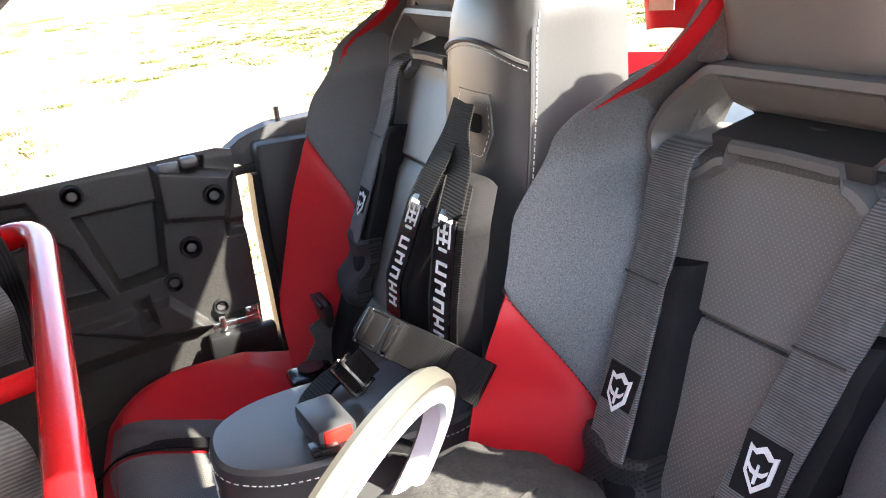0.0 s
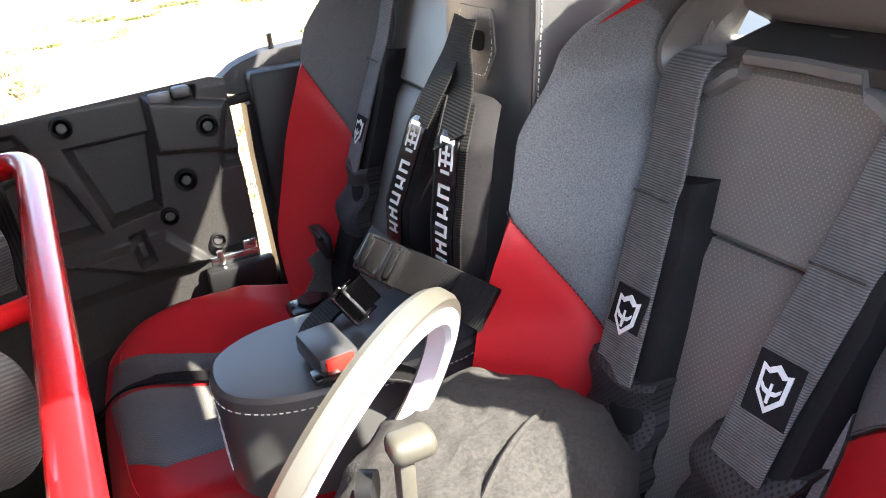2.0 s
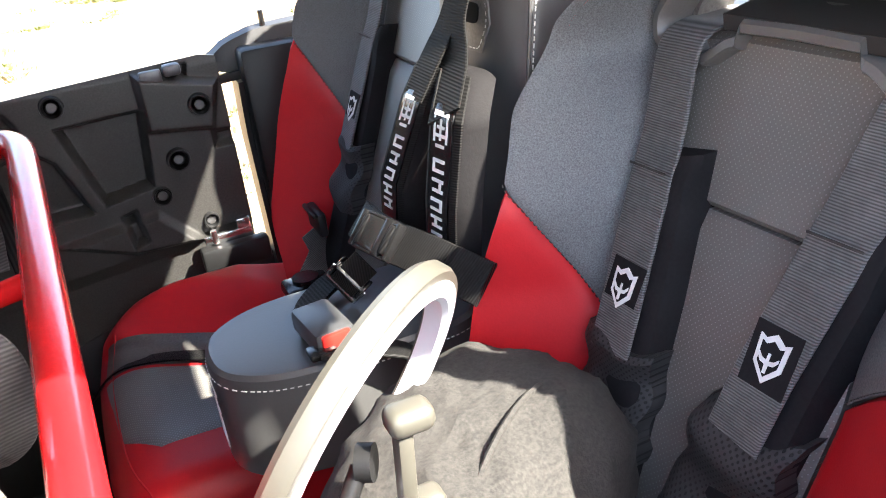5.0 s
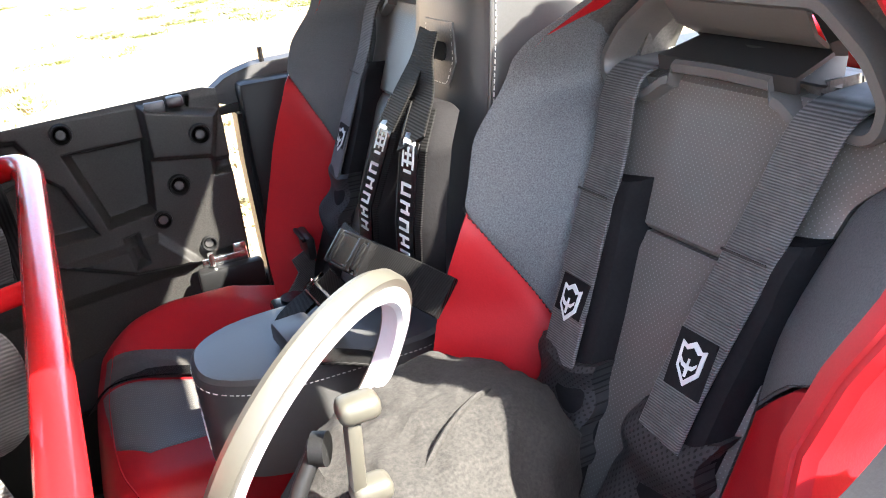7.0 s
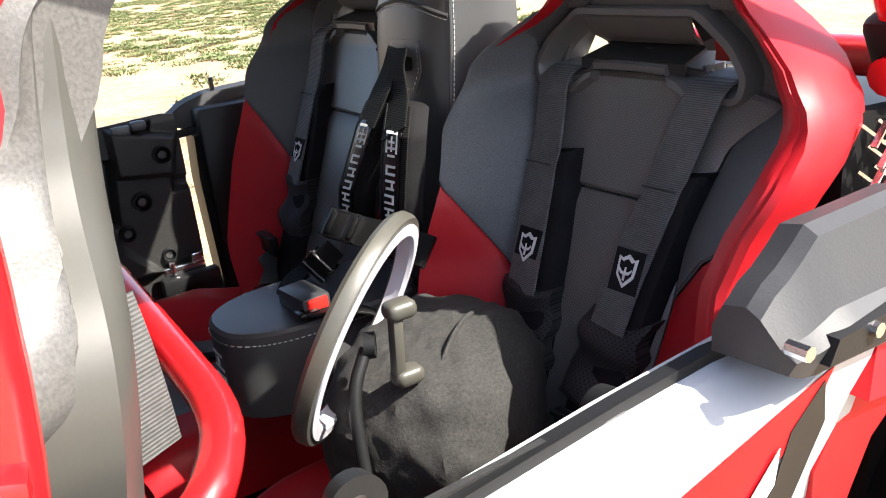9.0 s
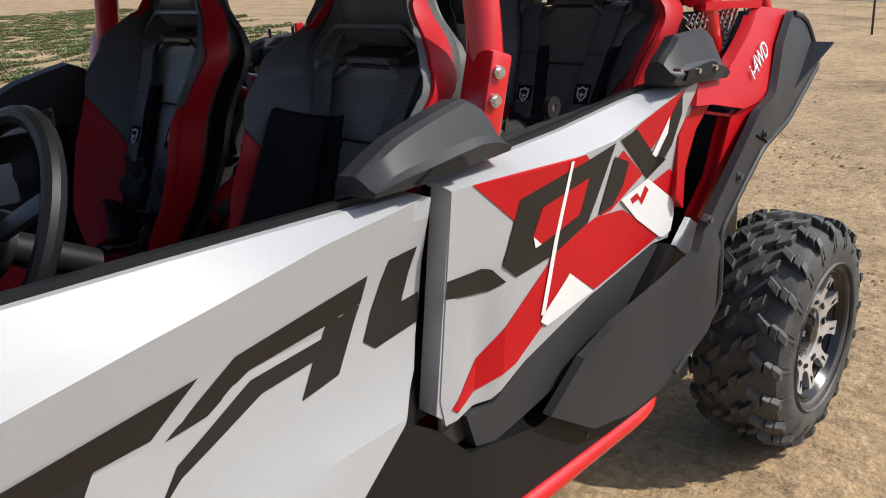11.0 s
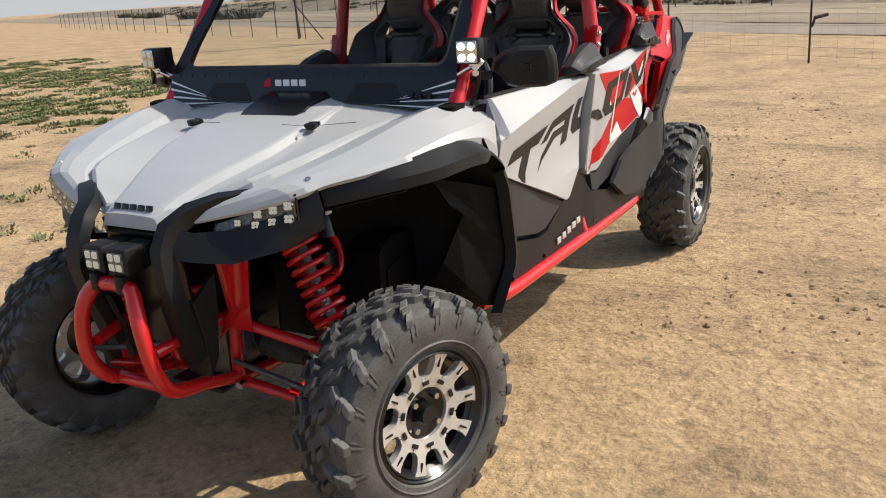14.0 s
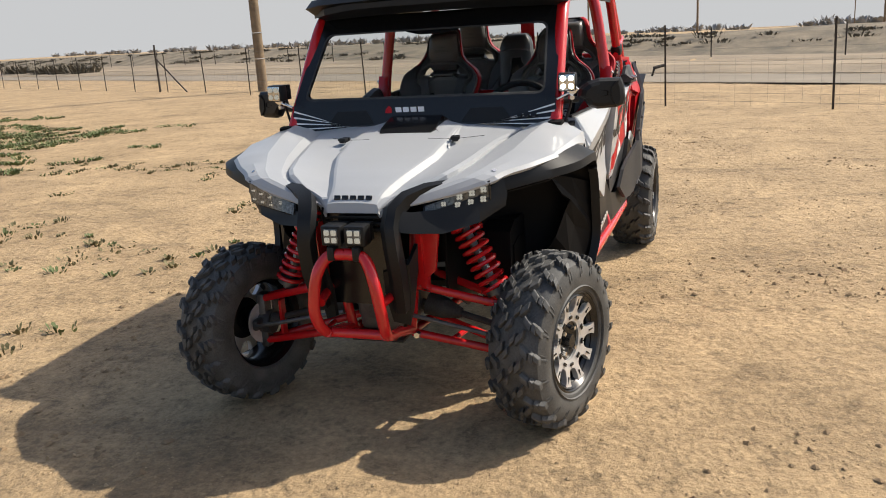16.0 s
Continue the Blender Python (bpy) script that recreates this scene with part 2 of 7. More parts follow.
BUSH = mat("dusty_brown_brush", (0.13, 0.112, 0.082), 0.9, 0, 0.4, 2, second=(0.075, 0.066, 0.05))
WOOD = mat("weathered_wood", (0.22, 0.16, 0.10), 0.85, 0, 0.35, 5, 0.6, 40)
RUST = mat("rusty_steel_post", (0.05, 0.04, 0.032), 0.75, 0.3, 0.4, 20, 0.4, 80)
WIRE = mat("galvanised_wire", (0.25, 0.24, 0.22), 0.5, 0.7, 0.2, 30)
BEZEL = mat("dark_grey_guide_plastic", (0.105, 0.101, 0.095), 0.4, 0, 0.15, 6, 0.2, 420)
HEADVINYL = mat("black_headrest_vinyl", (0.115, 0.111, 0.106), 0.4, 0, 0.15, 6, 0.25, 700)
INNERDOOR = mat("black_door_card_plastic", (0.028, 0.0275, 0.0265), 0.45, 0, 0.45, 330, 0.4, 420)
for m in (RED, DECALDARK, REDVINYL, PLASTIC, PLASTICGREY, LINER, RUBBER, PAD, GAPSHADE):
    m.node_tree.nodes["Principled BSDF"].inputs["Specular IOR Level"].default_value = 0.28
for m in (LINER, GAPSHADE, PAD, WEBX, WEBD):
    m.node_tree.nodes["Principled BSDF"].inputs["Specular IOR Level"].default_value = 0.12
GLASS = bpy.data.materials.new("clear_glass")
GLASS.use_nodes = True
gn = GLASS.node_tree.nodes
gp = gn["Principled BSDF"]
gp.inputs["Transmission Weight"].default_value, gp.inputs["Roughness"].default_value, gp.inputs["IOR"].default_value = 1.0, 0.01, 1.02
gp.inputs["Base Color"].default_value = (0.84, 0.86, 0.86, 1)
gs, gm, gf, gw = gn.new("ShaderNodeBsdfGlossy"), gn.new("ShaderNodeMixShader"), gn.new("ShaderNodeLayerWeight"), gn.new("ShaderNodeMath")
gs.inputs["Roughness"].default_value = 0.03
gf.inputs["Blend"].default_value = 0.5
gw.operation = "POWER"
gw.inputs[1].default_value = 5.0
GLASS.node_tree.links.new(gf.outputs["Facing"], gw.inputs[0])
GLASS.node_tree.links.new(gw.outputs[0], gm.inputs[0])
GLASS.node_tree.links.new(gp.outputs[0], gm.inputs[1])
GLASS.node_tree.links.new(gs.outputs[0], gm.inputs[2])
GLASS.node_tree.links.new(gm.outputs[0], gn["Material Output"].inputs[0])


# ---- building helpers ----
def part(name, bm, material, parent=None, label="", smooth=True, at=None, sharp=32):
    """One bmesh as one mesh object, under a thing or part."""
    me = bpy.data.meshes.new(name)
    bm.normal_update()
    bm.to_mesh(me)
    bm.free()
    if smooth:
        me.shade_smooth()
        me.set_sharp_from_angle(angle=radians(sharp))
    me.materials.append(material)
    ob = new(name, me)
    ob.parent = parent
    if at is not None:
        ob.matrix_basis = at
    return tagged(ob, label) if label else ob


def thing(name, label, category, group="", kind="", at=None):
    ob = tagged(new(name), label, category, group, kind)
    if at is not None:
        ob.matrix_basis = at
    return ob


def join(*bms):
    out = bms[0]
    for other in bms[1:]:
        me = bpy.data.meshes.new("tmp")
        other.to_mesh(me)
        other.free()
        out.from_mesh(me)
        bpy.data.meshes.remove(me)
    return out


def moved(bm, m):
    bmesh.ops.transform(bm, matrix=m, verts=bm.verts)
    return bm


def mirrored(bm):
    other = bm.copy()
    bmesh.ops.scale(other, vec=(1, -1, 1), verts=other.verts)
    bmesh.ops.reverse_faces(other, faces=other.faces)
    return other


def box(sx, sy, sz, at=(0, 0, 0), bevel=0.0, segs=2):
    bm = bmesh.new()
    bmesh.ops.create_cube(bm, size=1)
    bmesh.ops.scale(bm, vec=(sx, sy, sz), verts=bm.verts)
    if bevel:
        bmesh.ops.bevel(bm, geom=list(bm.edges), offset=bevel, segments=segs, affect="EDGES", profile=0.5)
    return moved(bm, Matrix.Translation(at))


def between(a, b, sx, sy, bevel=0.0, roll=0.0):
    """A bar of section sx by sy from a to b."""
    a, b = Vector(a), Vector(b)
    d = b - a
    q = d.to_track_quat("Z", "Y").to_matrix().to_4x4()
    bm = box(sx, sy, d.length, bevel=bevel)
    return moved(bm, Matrix.Translation((a + b) / 2) @ q @ pose(0, 0, 0, 0, 0, roll))


def cyl(a, b, r, n=16, r2=None):
    a, b = Vector(a), Vector(b)
    d = b - a
    bm = bmesh.new()
    bmesh.ops.create_cone(bm, cap_ends=True, segments=n, radius1=r, radius2=r if r2 is None else r2, depth=d.length)
    return moved(bm, Matrix.Translation((a + b) / 2) @ d.to_track_quat("Z", "Y").to_matrix().to_4x4())


def rounded(points, radius=0.06, steps=5, closed=False):
    """A polyline with its corners rounded."""
    pts = [Vector(p) for p in points]
    out = []
    n = len(pts)
    for i, p in enumerate(pts):
        if not closed and i in (0, n - 1):
            out.append(p)
            continue
        a, b = pts[i - 1], pts[(i + 1) % n]
        ra = min(radius, (a - p).length * 0.45)
        rb = min(radius, (b - p).length * 0.45)
        p0, p1 = p + (a - p).normalized() * ra, p + (b - p).normalized() * rb
        for k in range(steps + 1):
            u = k / steps
            out.append(p0 * (1 - u) ** 2 + p * 2 * u * (1 - u) + p1 * u * u)
    return out


def sweep(points, section, closed=False, up=None, cap=True):
    """A closed 2D section carried along a line."""
    pts = [Vector(p) for p in points]
    bm = bmesh.new()
    rings = []
    n = len(pts)
    ref = Vector(up) if up else None
    last = None
    for i, p in enumerate(pts):
        if closed:
            d = (pts[(i + 1) % n] - pts[i - 1]).normalized()
        else:
            d = (pts[min(i + 1, n - 1)] - pts[max(i - 1, 0)]).normalized()
        if ref is not None:
            s = d.cross(ref).normalized()
        elif last is None:
            s = d.cross(Vector((0, 0, 1)) if abs(d.z) < 0.9 else Vector((1, 0, 0))).normalized()
        else:
            s = (last - d * last.dot(d)).normalized()
        last = s
        t = s.cross(d)
        rings.append([bm.verts.new(p + s * a + t * b) for a, b in section])
    m = len(section)
    for i in range(n if closed else n - 1):
        ra, rb = rings[i], rings[(i + 1) % n]
        for k in range(m):
            bm.faces.new((ra[k], ra[(k + 1) % m], rb[(k + 1) % m], rb[k]))
    if cap and not closed:
        bm.faces.new(rings[0][::-1])
        bm.faces.new(rings[-1])
    bmesh.ops.recalc_face_normals(bm, faces=bm.faces)
    return bm


def circle(r, n=12):
    return [(r * math.cos(2 * math.pi * k / n), r * math.sin(2 * math.pi * k / n)) for k in range(n)]


def flat(w, h):
    """A band's section with slightly rounded edges."""
    a, b = w / 2, h / 2
    return [(-a, -b * 0.4), (-a * 0.94, -b), (a * 0.94, -b), (a, -b * 0.4), (a, b * 0.4), (a * 0.94, b), (-a * 0.94, b), (-a, b * 0.4)]


def tube(points, r, radius=0.06, n=12, closed=False):
    return sweep(rounded(points, radius, closed=closed), circle(r, n), closed)


def strap(points, width, thick=0.003, up=(0, 1, 0), radius=0.04):
    """Webbing along a line: width lies along up's perpendicular in the plane of the band."""
    return sweep(rounded(points, radius), [(b, a) for a, b in flat(width, thick)][::-1], up=up)


def lathe(profile, n=48, axis="y"):
    """A solid of revolution; profile of (radius, offset along the axis), closed."""
    bm = bmesh.new()
    rings = []
    for k in range(n):
        a = 2 * math.pi * k / n
        rings.append([bm.verts.new((r * math.cos(a), o, r * math.sin(a))) for r, o in profile])
    m = len(profile)
    for k in range(n):
        ra, rb = rings[k], rings[(k + 1) % n]
        for i in range(m):
            bm.faces.new((ra[i], rb[i], rb[(i + 1) % m], ra[(i + 1) % m]))
    bmesh.ops.recalc_face_normals(bm, faces=bm.faces)
    return bm


def panel(outline, surf, thick=0.02, axes="xz", step=0.05, lift=0.0, lines=(), holes=()):
    """A plate cut to an outline in two axes and laid on surf(u, v), which gives the third; thick goes against that axis if positive."""
    iu, iv = "xyz".index(axes[0]), "xyz".index(axes[1])
    iw = 3 - iu - iv
    bm = bmesh.new()

    def spot(u, v, w=0.0):
        c = [0.0, 0.0, 0.0]
        c[iu], c[iv], c[iw] = u, v, w
        return Vector(c)

    bm.faces.new([bm.verts.new(spot(u, v)) for u, v in outline])
    if step:
        for i in (0, 1):
            lo, hi = min(p[i] for p in outline), max(p[i] for p in outline)
            k = math.ceil(lo / step + 1e-6)
            while k * step < hi - 1e-5:
                co, no = spot(*((k * step, 0) if i == 0 else (0, k * step))), spot(*((1, 0) if i == 0 else (0, 1)))
                bmesh.ops.bisect_plane(bm, geom=bm.verts[:] + bm.edges[:] + bm.faces[:], plane_co=co, plane_no=no)
                k += 1
    for (u0, v0), (u1, v1) in lines:
        bmesh.ops.bisect_plane(bm, geom=bm.verts[:] + bm.edges[:] + bm.faces[:], plane_co=spot(u0, v0), plane_no=spot(v1 - v0, u0 - u1))
    for lo_u, hi_u, lo_v, hi_v in holes:
        inside = [f for f in bm.faces if lo_u < f.calc_center_median()[iu] < hi_u and lo_v < f.calc_center_median()[iv] < hi_v]
        bmesh.ops.delete(bm, geom=inside, context="FACES")
    for v in bm.verts:
        v.co[iw] = surf(v.co[iu], v.co[iv]) + lift
    if thick:
        top = bm.faces[:]
        ret = bmesh.ops.extrude_face_region(bm, geom=top)
        for v in [g for g in ret["geom"] if isinstance(g, bmesh.types.BMVert)]:
            v.co[iw] -= thick
        bmesh.ops.recalc_face_normals(bm, faces=bm.faces)
    return bm


def curve(table):
    """A piecewise linear function through a few stations."""
    xs, ys = [t[0] for t in table], [t[1] for t in table]
    return lambda x: float(np.interp(x, xs, ys))


def smooth_curve(table):
    """As curve(), eased between stations."""
    xs, ys = [t[0] for t in table], [t[1] for t in table]

    def f(x):
        x = min(max(x, xs[0]), xs[-1])
        i = max(0, min(len(xs) - 2, int(np.searchsorted(xs, x)) - 1))
        u = (x - xs[i]) / (xs[i + 1] - xs[i])
        u = u * u * (3 - 2 * u)
        return ys[i] * (1 - u) + ys[i + 1] * u
    return f


def sheet(f, nu, nv, back=(-0.02, 0, 0), skip=None, pillow=0.0, rim=0.08):
    """A grid over f(u, v), both 0 to 1, with a body behind it; skip(u, v) cuts openings; pillow sinks its rim into the seam."""
    bm = bmesh.new()
    back = Vector(back)
    way = back.normalized() if back.length else Vector((-1, 0, 0))

    def spot(i, j):
        u, v = i / nu, j / nv
        d = min(u, 1 - u, v, 1 - v)
        return Vector(f(u, v)) + way * (pillow * max(0.0, 1 - d / rim) ** 2)

    top = [[bm.verts.new(spot(i, j)) for j in range(nv + 1)] for i in range(nu + 1)]
    for i in range(nu):
        for j in range(nv):
            if skip is None or not skip((i + 0.5) / nu, (j + 0.5) / nv):
                bm.faces.new((top[i][j], top[i + 1][j], top[i + 1][j + 1], top[i][j + 1]))
    loose = [v for v in bm.verts if not v.link_faces]
    bmesh.ops.delete(bm, geom=loose, context="VERTS")
    if back.length:
        ret = bmesh.ops.extrude_face_region(bm, geom=bm.faces[:])
        bmesh.ops.translate(bm, vec=back, verts=[g for g in ret["geom"] if isinstance(g, bmesh.types.BMVert)])
    bmesh.ops.recalc_face_normals(bm, faces=bm.faces)
    return bm


def loft(rows, thick=0.0, closed=False):
    """A sheet through rows of points (each row as long as the next); thickened inwards if thick."""
    bm = bmesh.new()
    vs = [[bm.verts.new(p) for p in row] for row in rows]
    for a, b in zip(vs, vs[1:]):
        for i in range(len(a) - 1 + closed):
            j = (i + 1) % len(a)
            f = {a[i], a[j], b[j], b[i]}
            if len(f) > 2:
                bm.faces.new((a[i], a[j], b[j], b[i]))
    if thick:
        bm.normal_update()
        bmesh.ops.solidify(bm, geom=bm.faces[:], thickness=thick)
    return bm


def bar_text(words, size, extrude=0.0008):
    """Raised letters as a bmesh, lying in the xy plane."""
    cu = bpy.data.curves.new("letters", "FONT")
    cu.body, cu.size, cu.extrude, cu.align_x, cu.align_y, cu.shear = words, size, extrude, "CENTER", "CENTER", 0.2
    cu.resolution_u = 3
    ob = bpy.data.objects.new("letters", cu)
    me = bpy.data.meshes.new_from_object(ob)
    bm = bmesh.new()
    bm.from_mesh(me)
    bpy.data.meshes.remove(me)
    bpy.data.objects.remove(ob)
    bpy.data.curves.remove(cu)
    return bm


# ---- the vehicle: a four-seat side-by-side; x ahead, y to its own left ----
car = thing("utility_vehicle", "white and red four-seat off-road side-by-side with red cage, parked on sand", "off-road vehicle")


def both(name, bm, material, parent=None, label="", sharp=32):
    """A part and its mirror image on the other side."""
    other = mirrored(bm)
    return part(name, bm, material, parent or car, label, sharp=sharp), part(name, other, material, parent or car, label, sharp=sharp)


# hood
HOODZ = curve([(0.93, 1.162), (1.05, 1.15), (1.25, 1.12), (1.45, 1.075), (1.6, 1.035), (1.7, 1.0), (1.775, 0.968), (1.79, 0.955)])
HOODC = curve([(0.93, 0.20), (1.25, 0.215), (1.42, 0.205), (1.55, 0.165), (1.66, 0.125), (1.72, 0.108), (1.79, 0.098)])
HOODO = curve([(0.93, 0.47), (1.2, 0.425), (1.45, 0.385), (1.58, 0.352), (1.63, 0.325), (1.70, 0.245), (1.745, 0.15), (1.79, 0.108)])
HOODE = curve([(0.93, 1.150), (1.25, 1.117), (1.45, 1.088), (1.58, 1.066), (1.63, 1.052), (1.70, 1.012), (1.745, 0.982), (1.79, 0.950)])
rows = []
for x in sorted(set(np.round(np.linspace(0.93, 1.79, 26), 4)) | {1.25, 1.45, 1.58, 1.63, 1.70, 1.745}):
    c, z, o, e = HOODC(x), HOODZ(x) + 0.012, HOODO(x), HOODE(x)
    rise = min(1.0, max(0.0, (x - 0.96) / 0.2)) * min(1.0, max(0.0, (o - c) / 0.1))
    half = [(0, z + 0.003), (c * 0.6, z + 0.002), (c - 0.012, z), (c, z - 0.003), (c + 0.022 * rise, z - 0.020 * rise - 0.001), (o - 0.02 * rise, e), (o, e - 0.005), (o + 0.004, e - 0.036)]
    rows.append([(x, -y, q) for y, q in half[::-1]] + [(x, y, q) for y, q in half[1:]])
rows.append([(1.797, p[1] * 0.98, 0.932) for p in rows[-1]])
part("hood", loft(rows, -0.006), WHITE, car, "glossy white sculpted plastic hood", sharp=9)
for y in (0.236, -0.236):
    part("hood_seam", tube([(1.235, y * 0.55, HOODZ(1.235) + 0.0145), (1.235, y * 0.88, HOODZ(1.235) + 0.012), (1.20, y * 1.0, HOODZ(1.2) + 0.002), (1.13, y * 1.45, HOODZ(1.13) - 0.006)], 0.0010, 0.02, 6), LATCH, car)
# raised cheeks beside the intake, the intake and the two latches
part("hood_intake", panel([(0.94, -0.115), (1.10, -0.125), (1.145, -0.115), (1.145, 0.115), (1.10, 0.125), (0.94, 0.115)], lambda x, y: HOODZ(x) + 0.050 - 0.20 * max(0, x - 0.97), 0.06, "xy", 0.03), GLOSSBLACK, car, "glossy black air intake wedge")
for s in (1, -1):
    cheek = panel([(0.94, s * 0.135), (1.085, s * 0.12), (1.3, s * 0.235), (1.1, s * 0.215), (0.94, s * 0.21)], lambda x, y: HOODZ(x) + 0.003 + 0.022 * max(0, min(1, (1.28 - x) / 0.28)) * max(0.0, 1 - max(0, (abs(y) - 0.14) / 0.09)), 0.03, "xy", 0.03)
    part("hood_cheek", cheek, WHITE, car)
    latch = part("hood_latch", join(box(0.05, 0.028, 0.016, (0, 0, 0.01), 0.004), box(0.022, 0.04, 0.012, (0.012, 0, 0.016), 0.003), cyl((-0.015, -0.018, 0.014), (-0.015, 0.018, 0.014), 0.006, 10)), PLASTIC, car, "small black rubber hood latch", at=pose(1.227, s * 0.245, 1.124, 0, 8, s * 12))
part("hood_badge", join(*[box(0.008, 0.026, 0.018, (0, -0.066 + 0.033 * k, 0), 0.003) for k in range(5)]), GLOSSBLACK, car, "small black badge on the hood nose", at=pose(1.770, 0, 0.986, 0, -24, 0))

# front fenders
FI = HOODO
FM = curve([(0.88, 0.60), (1.07, 0.575), (1.2, 0.56), (1.41, 0.525), (1.595, 0.45), (1.66, 0.40), (1.70, 0.31), (1.76, 0.185)])
FO = curve([(0.88, 0.705), (1.07, 0.715), (1.2, 0.71), (1.41, 0.675), (1.52, 0.60), (1.595, 0.53), (1.65, 0.495), (1.70, 0.375), (1.76, 0.205)])
FMZ = curve([(0.88, 1.165), (1.0, 1.175), (1.2, 1.15), (1.41, 1.105), (1.595, 1.06), (1.66, 1.038), (1.70, 1.012), (1.76, 0.968)])
FOZ = curve([(0.88, 1.10), (1.0, 1.12), (1.2, 1.115), (1.41, 1.085), (1.595, 1.052), (1.65, 1.036), (1.70, 1.0), (1.76, 0.962)])
FEZ = curve([(0.885, 0.935), (0.93, 0.945), (0.98, 0.99), (1.05, 1.045), (1.2, 1.083), (1.41, 1.068), (1.595, 1.036), (1.65, 1.018), (1.70, 0.985), (1.76, 0.952)])
rows = []
for x in np.linspace(0.885, 1.76, 36):
    zi = HOODE(x) - 0.030
    rows.append([(x, FI(x) - 0.02, zi - 0.004), (x, (FI(x) * 2 + FM(x)) / 3, zi * 0.4 + FMZ(x) * 0.6), (x, FM(x), FMZ(x)), (x, (FM(x) + FO(x)) / 2, FMZ(x) * 0.55 + FOZ(x) * 0.45 + 0.004), (x, FO(x), FOZ(x)), (x, FO(x) + 0.012, (FEZ(x) + FOZ(x)) / 2), (x, FO(x) + 0.004, FEZ(x))])
rear_edge = curve([(0.935, 0.919), (1.05, 0.939), (1.17, 0.890)])
rows[0] = [(rear_edge(q), y, q) for x, y, q in rows[0]]
rows[1] = [(max(x, rear_edge(q) + 0.006), y, q) for x, y, q in rows[1]]
rows[2] = [(max(x, rear_edge(q) + 0.012), y, q) for x, y, q in rows[2]]
# A near-black strip paints the shade in the door gap.
both("door_gap", panel([(0.86, 1.16), (0.97, 1.15), (0.97, 0.93), (0.88, 0.93)], lambda x, z: 0.668, 0.02, step=0), GAPSHADE, car, "near-black strip standing in for shade between fender and door")
both("front_fender", loft(rows, 0.005), WHITE, car, "glossy white front fender", 9)
both("fender_bolt", cyl((1.60, 0.495, 1.050), (1.607, 0.50, 1.062), 0.008, 10), CHROME)
# the black flare above the wheel and the guard behind it
edge = [(1.585, 0.50, 1.03), (1.50, 0.605, 1.055), (1.41, 0.68, 1.07), (1.30, 0.71, 1.085), (1.18, 0.72, 1.085), (1.08, 0.725, 1.06), (1.0, 0.73, 1.005), (0.955, 0.735, 0.93), (0.935, 0.735, 0.80), (0.91, 0.735, 0.66), (0.99, 0.71, 0.50)]
rows = []
for k, p in enumerate(rounded(edge, 0.05, 3)):
    p = Vector(p)
    u = min(1.0, max(0.0, (1.6 - p.x) / 0.25))
    top = p.z > 0.98
    fw = Vector((0.0 if top else 0.03, 0, -0.0))
    dn = 0.035 if top else 0.006
    brow = min(1.0, max(0.0, (p.x - 1.07) / 0.09))
    o = 0.02 + 0.055 * u * (0.35 + 0.65 * brow if top else 0.35)
    dn *= 0.35 + 0.65 * brow if top else 1.0
    rows.append([p + Vector((0, -0.02, 0.004)), p + Vector((0, 0.008, 0.012 if top else 0.0)), p + Vector((0, o, -dn * 0.6)) + fw * 0.4, p + Vector((0, o + 0.004, -dn * 1.5)) + fw, p + Vector((0, o - 0.03, -dn * 1.8)) + fw * 1.3])
both("fender_flare", loft(rows, 0.004), PLASTIC, car, "black grained plastic wheel-arch flare")
liner = []
for z, back, front in ((1.075, 1.06, 1.5), (0.98, 0.99, 1.3), (0.85, 0.965, 1.17), (0.66, 0.945, 1.12), (0.52, 0.995, 1.09)):
    liner.append([(back - 0.01, 0.735, z), (back + 0.03, 0.66, z), (back + 0.09, 0.58, z - 0.01), (back + 0.12, 0.45, z - 0.03), (front, 0.36, z - 0.07), (front + 0.1, 0.32, z - 0.10)])
both("wheel_well_liner", loft(liner, 0.006), LINER, car, "black moulded wheel-well liner")
both("liner_box", panel([(1.0, 0.40), (1.26, 0.40), (1.25, 0.735), (1.19, 0.775), (1.0, 0.78)], lambda x, z: 0.46 + 0.1 * (1.25 - x), 0.12, "xz", 0.2), LINER)
both("liner_top", panel([(1.0, 0.30), (1.5, 0.28), (1.57, 0.48), (1.4, 0.66), (1.1, 0.70)], lambda x, y: FMZ(x) - 0.10 - 0.05 * (abs(y) - 0.3), 0.006, "xy", 0.1), LINER)

both("liner_lid", panel([(1.10, 0.46), (1.225, 0.46), (1.222, 0.67), (1.16, 0.695), (1.10, 0.695)], lambda x, z: 0.466 + 0.1 * (1.25 - x), 0.005, "xz", 0.2), LINER)
ridge = [[(1.15, 0.60, 0.965), (1.06, 0.675, 0.935), (0.965, 0.735, 0.90)], [(1.125, 0.645, 0.875), (1.04, 0.690, 0.83), (0.945, 0.737, 0.78)],
         [(1.10, 0.675, 0.845), (1.03, 0.705, 0.775), (0.935, 0.740, 0.70)], [(1.105, 0.655, 0.80), (1.045, 0.68, 0.72), (0.94, 0.735, 0.665)],
         [(1.14, 0.62, 0.69), (1.08, 0.665, 0.60), (0.965, 0.722, 0.575)], [(1.13, 0.57, 0.61), (1.08, 0.61, 0.53), (0.995, 0.705, 0.505)]]
both("liner_ridge", loft(ridge, 0.006), LINER, car, "black creased rear face of the wheel well", 0)

